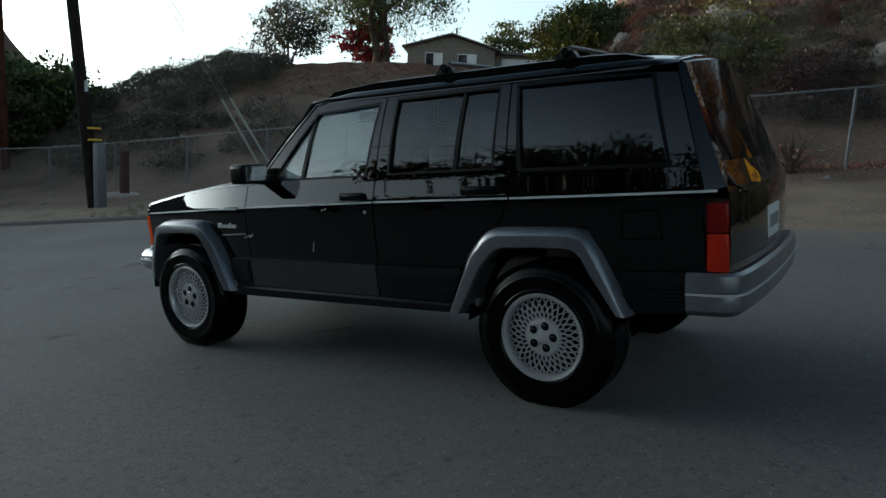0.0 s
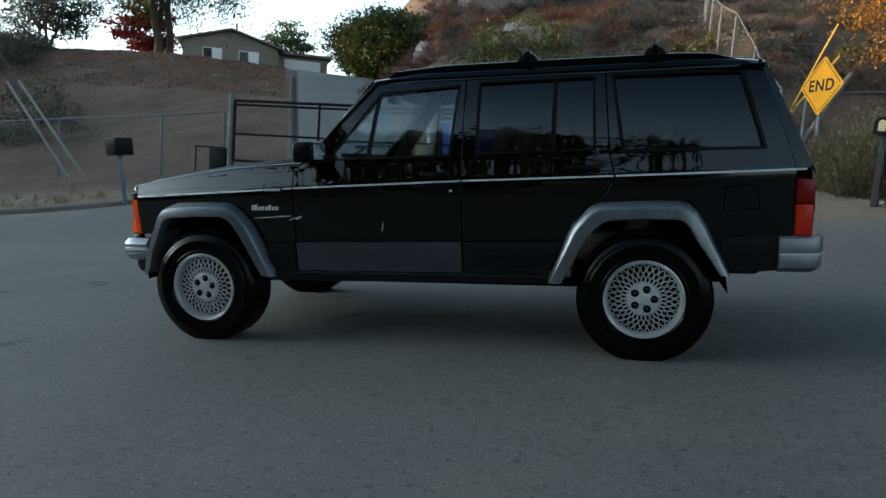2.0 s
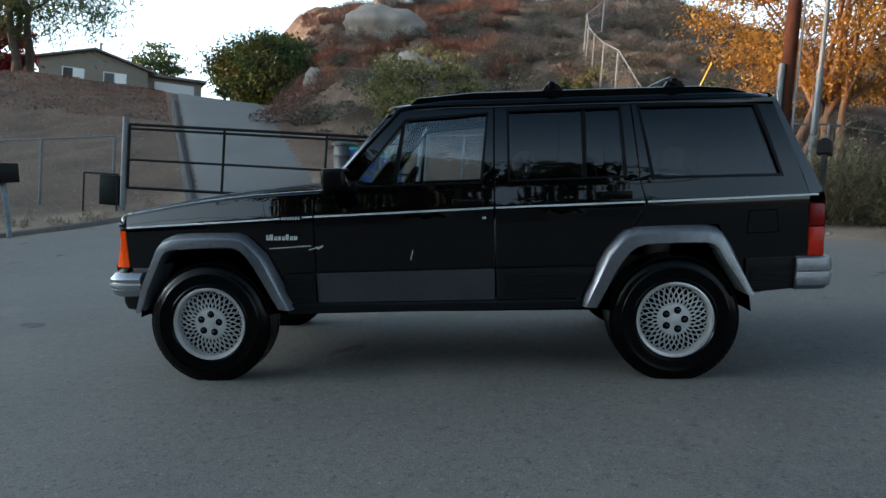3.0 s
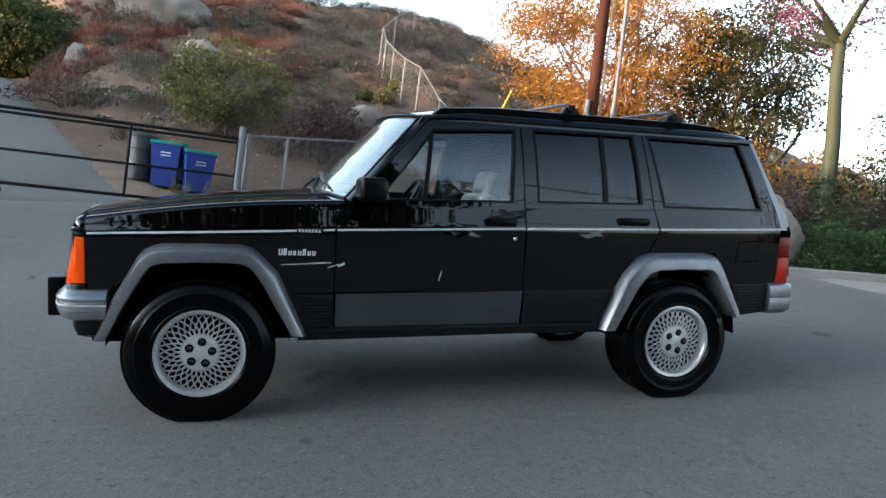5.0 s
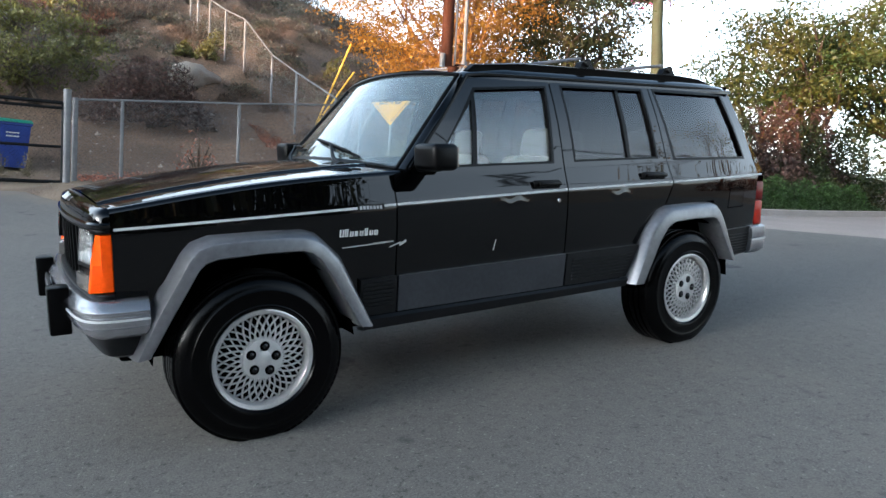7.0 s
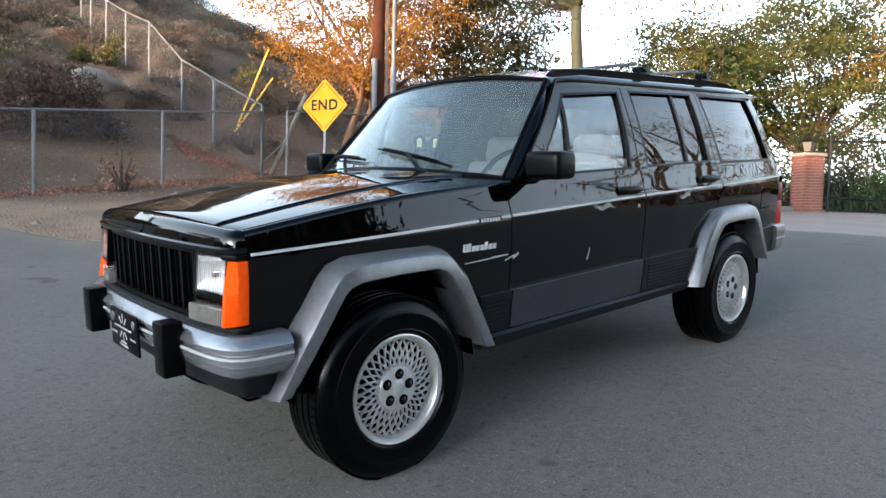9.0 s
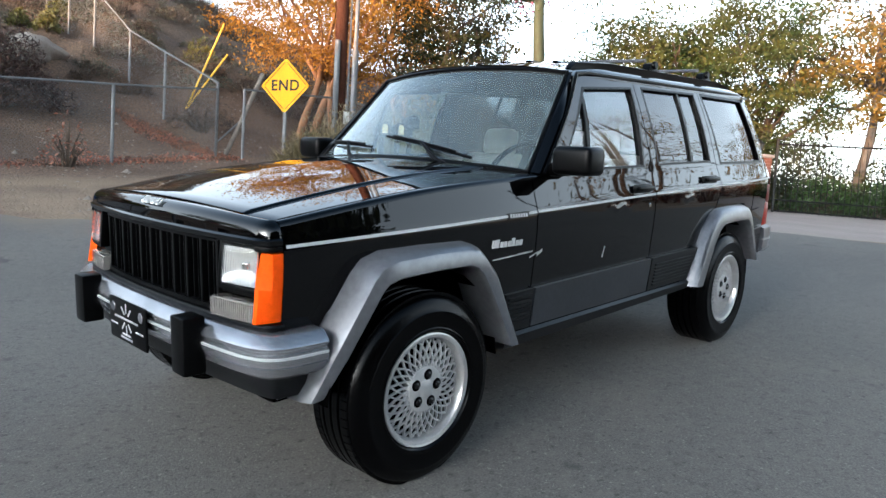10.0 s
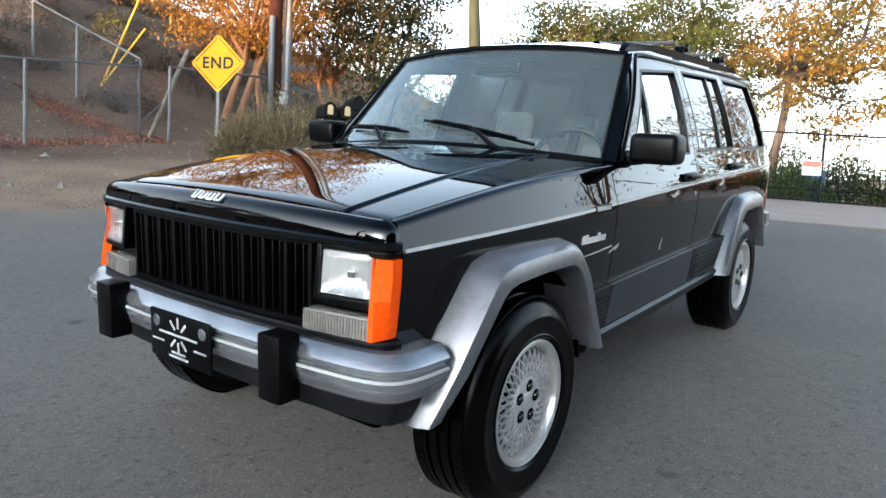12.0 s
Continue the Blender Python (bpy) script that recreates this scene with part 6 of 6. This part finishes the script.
sg = thing("end_sign", pose(5.46, 8.63, Z(5.46, 8.63), 0, 0, -64), "yellow diamond road sign reading END on a steel post", "road sign")
zs = 2.965 - Z(5.46, 8.63)
M_YELLOW = mat("sign_yellow", (0.62, 0.275, 0.001), 0.5, spec=0.08, second=(0.52, 0.23, 0.001), scale=4, grain=0.1)
part("post", box(-0.03, 0.03, 0.012, 0.05, -0.3, zs + 0.42, 0.004), M_GALV, sg)
rows = []
for y in (-0.006, 0.006):
    row = []
    for k in range(4):
        for j in range(5):
            a = math.pi / 2 * (k + (j - 2) / 4)
            c = Vector((math.cos(math.pi / 2 * k), math.sin(math.pi / 2 * k))) * 0.435
            row.append((c.x + 0.05 * math.cos(a), y, zs + c.y + 0.05 * math.sin(a)))
    rows.append(row)
part("plate", loft(rows, close=True, caps=True), M_YELLOW, sg)
for k in range(4):
    a, b = Vector((math.cos(math.pi / 2 * k), math.sin(math.pi / 2 * k))) * 0.447, Vector((math.cos(math.pi / 2 * (k + 1)), math.sin(math.pi / 2 * (k + 1)))) * 0.447
    d = (b - a).normalized()
    a, b = a + d * 0.03, b - d * 0.03
    m = Vector((-d.y, d.x)) * 0.006
    part("border", loft([[(a.x - m.x, yy, zs + a.y - m.y), (a.x + m.x, yy, zs + a.y + m.y), (b.x + m.x, yy, zs + b.y + m.y), (b.x - m.x, yy, zs + b.y - m.y)] for yy in (-0.0085, -0.006)], close=True, caps=True), M_IRON, sg)
cu = bpy.data.curves.new("lettering", "FONT")
cu.body, cu.size, cu.align_x, cu.align_y, cu.extrude, cu.offset, cu.space_character = "END", 0.275, "CENTER", "CENTER", 0.0015, 0.006, 1.12
tmp = bpy.data.objects.new("lettering", cu)
scene.collection.objects.link(tmp)
me = bpy.data.meshes.new_from_object(tmp)
bpy.data.objects.remove(tmp)
me.materials.clear()
me.materials.append(M_IRON)
lt = new("lettering", me)
lt.parent = sg
lt.matrix_basis = pose(0, -0.0085, zs, 90, 0, 0)


def utility_pole(x, y, h, r, label, material, lean=(0, 0)):
    t = thing("utility_pole", pose(*at(x, y)), label, "utility pole")
    part("shaft", tube([(lean[0] * u, lean[1] * u, -0.3 + (h + 0.3) * u) for u in np.linspace(0, 1, 8)], [r * (1 - 0.3 * u) for u in np.linspace(0, 1, 8)], 14), material, t)
    return t


# pole wood again, darkened in colour for the backlit pole
M_POLE = mat("backlit_pole_wood", (0.022, 0.016, 0.013), 0.9, spec=0.1, vary=0.5, scale=3, bump=0.6, depth=0.02)
p0 = utility_pole(-14.05, 6.6, 9.5, 0.17, "wooden utility pole on the dirt verge, darkened as if backlit", M_POLE, (-0.65, -0.5))
part("tag", box(-0.08, 0.08, -0.185, -0.175, 3.0, 3.28), M_WHITE, p0)
for z in (1.75, 2.05):
    part("band", tube([(0, 0, z), (0, 0, z + 0.05)], 0.178, 14), mat("yellow_band", (0.55, 0.32, 0.02), 0.6), p0)
part("meter_box", box(0.17, 0.38, -0.15, 0.1, 0.0, 1.7, 0.02), M_GALV, p0)
utility_pole(-29.5, 11.4, 10, 0.17, "far wooden utility pole", M_WOOD)
p1 = utility_pole(6.78, 8.75, 11, 0.135, "tall brown wooden utility pole lit by low sun", M_WOOD)
part("conduit", tube([(-0.15, -0.09, -0.2), (-0.15, -0.09, 2.55)], 0.055, 10), M_GALV, p1)
part("riser", tube([(0.14, -0.10, -0.2), (0.14, -0.10, 8.0)], 0.022, 8), M_GALV, p1)
part("notice", box(0.02, 0.16, -0.155, -0.145, 0.95, 1.2), M_WHITE, p1)
p2 = thing("steel_pole", pose(*at(7.62, 9.35)), "slender galvanised steel pole beside the wooden pole", "pole")
part("shaft", tube([(0, 0, -0.2), (0, 0, 2.4)], 0.065, 12), M_GALV, p2)
part("upper_shaft", tube([(0, 0, 2.4), (0, 0, 7.5)], 0.045, 12), M_GALV, p2)
part("collar", tube([(0, 0, 2.35), (0, 0, 2.48)], 0.075, 12), M_GALV, p2)
for dx in (0.0, 0.45):
    g = thing("guy_wire", None, "thin guy wire with a pale guard sleeve", "guy wire")
    a, b = Vector(at(-9.9 + dx, 9.0)), Vector((-14.3, 6.7, 8.0))
    part("wire", tube([a, b], 0.008, 5), M_GALV, g)
    part("sleeve", tube([a.lerp(b, 0.01), a.lerp(b, 0.28)], 0.03, 8), mat("pale_sleeve", (0.221, 0.221, 0.195), 0.6), g)
M_STAKE = mat("yellow_sleeve", (0.62, 0.36, 0.02), 0.5)
for dx, dz, k in ((0, 0, 1.0), (0.12, -0.1, 0.72)):
    g = thing("guy_wire_sleeve", None, "yellow guy-wire guard on the hillside", "guy wire")
    a = Vector(at(5.95, 13.6))
    b = Vector((6.75 + dx, 13.4, a.z + 2.15 * k + dz))
    part("sleeve", tube([a, a.lerp(b, 1.0)], 0.022, 8), M_STAKE, g)
g = thing("leaning_post", None, "weathered leaning timber brace by the fence corner", "post")
part("timber", tube([at(5.5, 10.9, -0.1), (6.6, 11.3, Z(5.5, 10.9) + 1.9)], 0.05, 8), mat("grey_timber", (0.169, 0.143, 0.117), 0.9, vary=0.4, scale=8), g)
part("brace", tube([at(5.3, 10.8, 0.3), (5.95, 11.1, Z(5.5, 10.9) + 0.75)], 0.022, 6), M_GALV, g)
bo = thing("bollard", pose(*at(-15.6, 8.4)), "rusty brown steel bollard on a concrete pad", "bollard")
part("pipe", tube([(0, 0, 0), (0, 0, 1.32)], 0.14, 14), mat("rusty_pipe", (0.055, 0.028, 0.018), 0.8, vary=0.4, scale=6), bo)
part("pad", box(-0.35, 0.75, -0.4, 0.4, -0.2, 0.07, 0.01), M_CONCRETE, bo)


def wheelie_bin(x, y, turn, tall, body, lid, label, bars=True):
    t = thing("wheelie_bin", pose(*at(x, y), 0, 0, turn), label, "wheelie bin", "bins by the gate")
    rows = [[(-w, -d, z), (w, -d, z), (w, d, z), (-w, d, z)] for w, d, z in ((0.23, 0.25, 0.04), (0.29, 0.33, tall - 0.05), (0.31, 0.35, tall - 0.04), (0.31, 0.35, tall))]
    bm = loft(rows, close=True, caps=True)
    part("body", bm, body, t, "", 25)
    part("lid", loft([[(-0.32, -0.37, tall + 0.005), (0.32, -0.37, tall + 0.005), (0.32, 0.37, tall + 0.03), (-0.32, 0.37, tall + 0.03)], [(-0.30, -0.33, tall + 0.06), (0.30, -0.33, tall + 0.06), (0.30, 0.33, tall + 0.10), (-0.30, 0.33, tall + 0.10)]], close=True, caps=True), lid, t)
    for s in (-0.27, 0.27):
        part("wheel", tube([(s - 0.03, 0.30, 0.12), (s + 0.03, 0.30, 0.12)], 0.12, 14), M_TYRE, t)
    part("handle", tube([(-0.22, 0.40, tall - 0.04), (0.22, 0.40, tall - 0.04)], 0.018, 8), body, t)
    if bars:
        for z in (tall - 0.18, tall - 0.24):
            part("print_bar", box(-0.09, 0.11, -0.334 + (tall - z) * 0.072, -0.325 + (tall - z) * 0.072, z - 0.008, z + 0.014), M_WHITE, t)
    return t


M_BLUE = mat("blue_plastic", (0.010, 0.035, 0.21), 0.45, vary=0.3, scale=5)
M_GREENLID = mat("green_plastic_lid", (0.02, 0.20, 0.13), 0.45, vary=0.3, scale=5)
M_BLKBIN = mat("black_plastic_bin", (0.014, 0.018, 0.018), 0.5)
wheelie_bin(-0.82, 11.15, 12, 0.82, M_BLUE, M_GREENLID, "blue wheeled bin with a green lid")
wheelie_bin(-1.42, 11.4, -8, 0.90, M_BLUE, M_GREENLID, "taller blue wheeled bin with a green lid")
bb = thing("dustbin", pose(*at(-1.98, 11.6)), "round black ribbed dustbin beside the blue bins", "dustbin", "bins by the gate")
bm = bmesh.new()
add_lathe(bm, [(0.0, 0.0), (0.22, 0.0), (0.24, 0.3), (0.25, 0.31), (0.25, 0.33), (0.245, 0.34), (0.265, 0.62), (0.275, 0.63), (0.275, 0.66), (0.27, 0.67), (0.285, 0.86), (0.30, 0.87), (0.30, 0.90)], 24, "Z")
part("body", bm, M_BLKBIN, bb)
bm = bmesh.new()
add_lathe(bm, [(0.31, 0.88), (0.31, 0.92), (0.22, 0.97), (0.0, 0.99)], 24, "Z")
part("lid", bm, M_BLKBIN, bb)

# ---------------------------------------------------------------- kerbs, apron, right-hand gate
cx = np.linspace(-16, -5.3, 60)
rows = []
for x in cx:
    y = float(road_edge(x))
    z = Z(x, y)
    rows.append([(x, y - 0.06, z), (x, y - 0.02, z + 0.07), (x + 0.02, y + 0.06, z + 0.10), (x + 0.04, y + 0.18, z + 0.10), (x + 0.06, y + 0.32, z + 0.02)])
tagged(part("berm_kerb", loft(rows), mat("berm_asphalt", (0.1105, 0.1008, 0.091), 0.9, vary=0.3, scale=2, bump=0.4, depth=0.01), None), "rolled grey kerb along the road edge", "kerb", kind="structure")
rows = []
for y in np.linspace(9.6, 21, 60):
    x = float(drive_left(y))
    z = Z(x, y)
    rows.append([(x + 0.10, y, z), (x + 0.05, y, z + 0.05), (x - 0.04, y, z + 0.07), (x - 0.11, y, z + 0.04), (x - 0.16, y, z - 0.02)])
tagged(part("drive_berm", loft(rows), mat("dark_berm", (0.045, 0.042, 0.04), 0.9, vary=0.3, scale=2, bump=0.4, depth=0.01), None), "dark rolled berm along the driveway", "kerb", kind="structure")
rows = []
for u in np.linspace(0, 1, 14):
    y = 4.25 + (-6.0 - 4.25) * u
    x0 = 8.05 + 2.4 * max(0, (3.0 - y) / 4.0) ** 1.0 * 0.75
    rows.append([(x, y, Z(x, y) + (0.03 if k else -0.03)) for k, x in enumerate(np.linspace(x0, 18.2, 16))])
tagged(part("apron", loft(rows), mat("pinkish_concrete", (0.26, 0.221, 0.208), 0.85, second=(0.2145, 0.182, 0.1723), scale=1.0, ratio=50, bump=0.3, depth=0.004), None), "pale pinkish concrete drive apron", "apron", kind="structure")
rows = []
for x in np.linspace(8.0, 16.0, 24):
    z = Z(x, 4.3)
    rows.append([(x, 4.2, z - 0.1), (x, 4.2, z + 0.13), (x, 4.22, z + 0.15), (x, 4.36, z + 0.15), (x, 4.38, z + 0.0)])
tagged(part("kerb", loft(rows), M_CONCRETE, None), "concrete kerb below the hedge", "kerb", kind="structure")

M_BRICK = mat("red_brick", (0.13, 0.042, 0.028), 0.85, second=(0.15, 0.06, 0.042), scale=3, soft=0.05, grain=0.3, bump=0.4, depth=0.004)
M_MORTAR = mat("mortar", (0.273, 0.234, 0.208), 0.9)
pil = thing("brick_pillar", pose(*at(16.15, 4.0, -0.17), 0, 0, -30), "red brick gate pillar with a stone cap", "gate pillar")
part("core", box(-0.23, 0.23, -0.23, 0.23, -0.1, 1.52), M_MORTAR, pil)
bme = bpy.data.meshes.new("brick")
bm = box(-0.108, 0.108, -0.05, 0.05, -0.03, 0.03, 0.004, segs=1)
bm.to_mesh(bme)
bm.free()
bme.materials.append(M_BRICK)
part("cap", box(-0.30, 0.30, -0.30, 0.30, 1.52, 1.60, 0.02), M_CONCRETE, pil)
lamp = thing("pillar_lantern", pose(*at(16.15, 4.0, 1.43)), "black carriage lantern with frosted panes on the pillar", "lantern")
part("base", box(-0.06, 0.06, -0.06, 0.06, 0, 0.05, 0.01), M_IRON, lamp)
part("pane", loft([[(-w, -w, z), (w, -w, z), (w, w, z), (-w, w, z)] for w, z in ((0.075, 0.05), (0.115, 0.27))], close=True, caps=True), mat("frosted_pane", (0.09, 0.09, 0.085), 0.3), lamp)
part("hood", loft([[(-w, -w, z), (w, -w, z), (w, w, z), (-w, w, z)] for w, z in ((0.15, 0.27), (0.14, 0.29), (0.06, 0.37), (0.02, 0.39), (0.02, 0.42))], close=True, caps=True), M_IRON, lamp)
for sx in (-1, 1):
    for sy in (-1, 1):
        part("bar", tube([(sx * 0.076, sy * 0.076, 0.05), (sx * 0.117, sy * 0.117, 0.27)], 0.008, 5), M_IRON, lamp)

ig = thing("iron_gate", None, "black iron bar gate across the apron", "gate")
a, b = Vector((16.4, 3.6)), Vector((19.6, -4.2))
za, zb = Z(*a), Z(*b)
for dz in (0.08, 0.35, 1.72):
    part("rail", tube([(a.x, a.y, za + dz), (b.x, b.y, zb + dz)], 0.022, 6), M_IRON, ig)
rows = []
for k in range(66):
    u = k / 65
    p = a.lerp(b, u)
    z = za + (zb - za) * u
    part("bar", tube([(p.x, p.y, z + 0.04), (p.x, p.y, z + 1.86)], 0.010 if k % 22 else 0.035, 5), M_IRON, ig)
n = thing("gate_notice", pose(0, 0, 0), "white notice with a red heading wired to the gate", "notice")
p = a.lerp(b, 0.31)
nm = pose(p.x - 0.06, p.y - 0.02, za + 0.62, 0, 0, -68 + 180)
part("sheet", box(-0.22, 0.22, -0.006, 0.006, 0, 0.36), mat("notice_white", (0.4875, 0.3575, 0.325), 0.6), n).matrix_basis = nm
part("heading", box(-0.20, 0.20, 0.0065, 0.009, 0.22, 0.34), mat("notice_red", (0.7, 0.12, 0.08), 0.6), n).matrix_basis = nm
pb = thing("blue_barrel", pose(*at(20.35, 1.55)), "blue plastic play box behind the gate", "box")
part("body", box(-0.28, 0.28, -0.25, 0.25, 0, 0.85, 0.05), mat("bright_blue", (0.008, 0.08, 0.2), 0.5), pb)
for x, y in ((20.4, -1.6), (20.9, -2.6), (19.2, 1.9), (18.6, 3.2), (21.4, -4.0), (22.2, 0.2), (22.6, 2.4), (23.0, -5.6)):
    bush("low_green_bush", at(x, y), (1.0, 1.1, 0.95), 1500, 0.06, L_HEDGE, "low green bush behind the iron gate")

for x, y, w, h in ((18.1, 4.9, 1.0, 2.2), (19.3, 3.9, 1.1, 1.9), (20.6, 4.0, 1.2, 2.1), (21.2, 2.6, 1.1, 1.5), (21.8, 1.0, 1.1, 1.3)):
    bush("dark_green_shrub", at(x, y), (w, w, h), 2200, 0.06, L_ROUND, "dark green shrub behind the iron gate")

# ---------------------------------------------------------------- house on the hill
hz = 6.2
house = thing("house", pose(-25.0, 40.0, hz - 0.2, 0, 0, 30), "beige low gabled house on the hilltop", "house")
M_WALL = mat("beige_stucco", (0.169, 0.1527, 0.1235), 0.9, vary=0.12, scale=2)
M_ROOF = mat("grey_shingle", (0.13, 0.1235, 0.117), 0.9, vary=0.3, scale=3)
part("wall", loft([[(-3.2, d, -3), (-3.2, d, 2.35), (0, d, 3.25), (3.2, d, 2.35), (3.2, d, -3)] for d in (0, 9)], close=True, caps=True), M_WALL, house)
for s in (-1, 1):
    part("roof", loft([[(0, -0.4, 3.30), (s * 3.6, -0.4, 2.28), (s * 3.6, -0.4, 2.40), (0, -0.4, 3.42)], [(0, 9.4, 3.30), (s * 3.6, 9.4, 2.28), (s * 3.6, 9.4, 2.40), (0, 9.4, 3.42)]], close=True, caps=True), M_ROOF, house)
part("garage_wall", box(3.2, 6.8, 1.0, 8, -3, 2.2), M_WALL, house)
part("garage_roof", box(3.0, 7.1, 0.6, 8.4, 2.2, 2.36), M_ROOF, house)
part("garage_door", box(3.7, 6.3, 0.94, 1.0, 0, 1.9, 0.01), M_WHITE, house)
for x0, x1 in ((-1.9, -0.6), (0.5, 1.9)):
    w = part("window", box(x0, x1, -0.05, 0.02, 0.9, 2.0, 0.01), M_WHITE, house)
    part("pane", box(x0 + 0.06, (x0 + x1) / 2 - 0.03, -0.06, -0.04, 0.96, 1.94), M_TINT, w)
    part("pane", box((x0 + x1) / 2 + 0.03, x1 - 0.06, -0.06, -0.04, 0.96, 1.94), mat("pale_pane", (0.6, 0.62, 0.6), 0.2), w)
part("flue", tube([(0.3, 0.5, 3.0), (0.3, 0.5, 3.9)], 0.08, 8), M_GALV, house)
shed = thing("orange_shed", pose(-33.5, 37.5, Z(-33.5, 37.5) - 0.3, 0, 0, 35), "long low orange building on the hilltop", "shed")
part("wall", box(-3.5, 3.5, 0, 4, 0, 1.9, 0.02), mat("orange_paint", (0.2925, 0.1105, 0.039), 0.8, vary=0.2, scale=1), shed)
part("roof", box(-3.8, 3.8, -0.3, 4.3, 1.9, 2.05, 0.02), M_ROOF, shed)

# ---------------------------------------------------------------- bricks of the pillar
for course in range(22):
    for side in range(4):
        for k in range(2):
            o = new("brick", bme)
            o.parent = pil
            off = -0.117 + 0.234 * k + (0.058 if course % 2 else -0.058) * (0.6)
            o.matrix_basis = Matrix.Rotation(math.pi / 2 * side, 4, "Z") @ pose(off, -0.197, 0.035 + 0.069 * course)
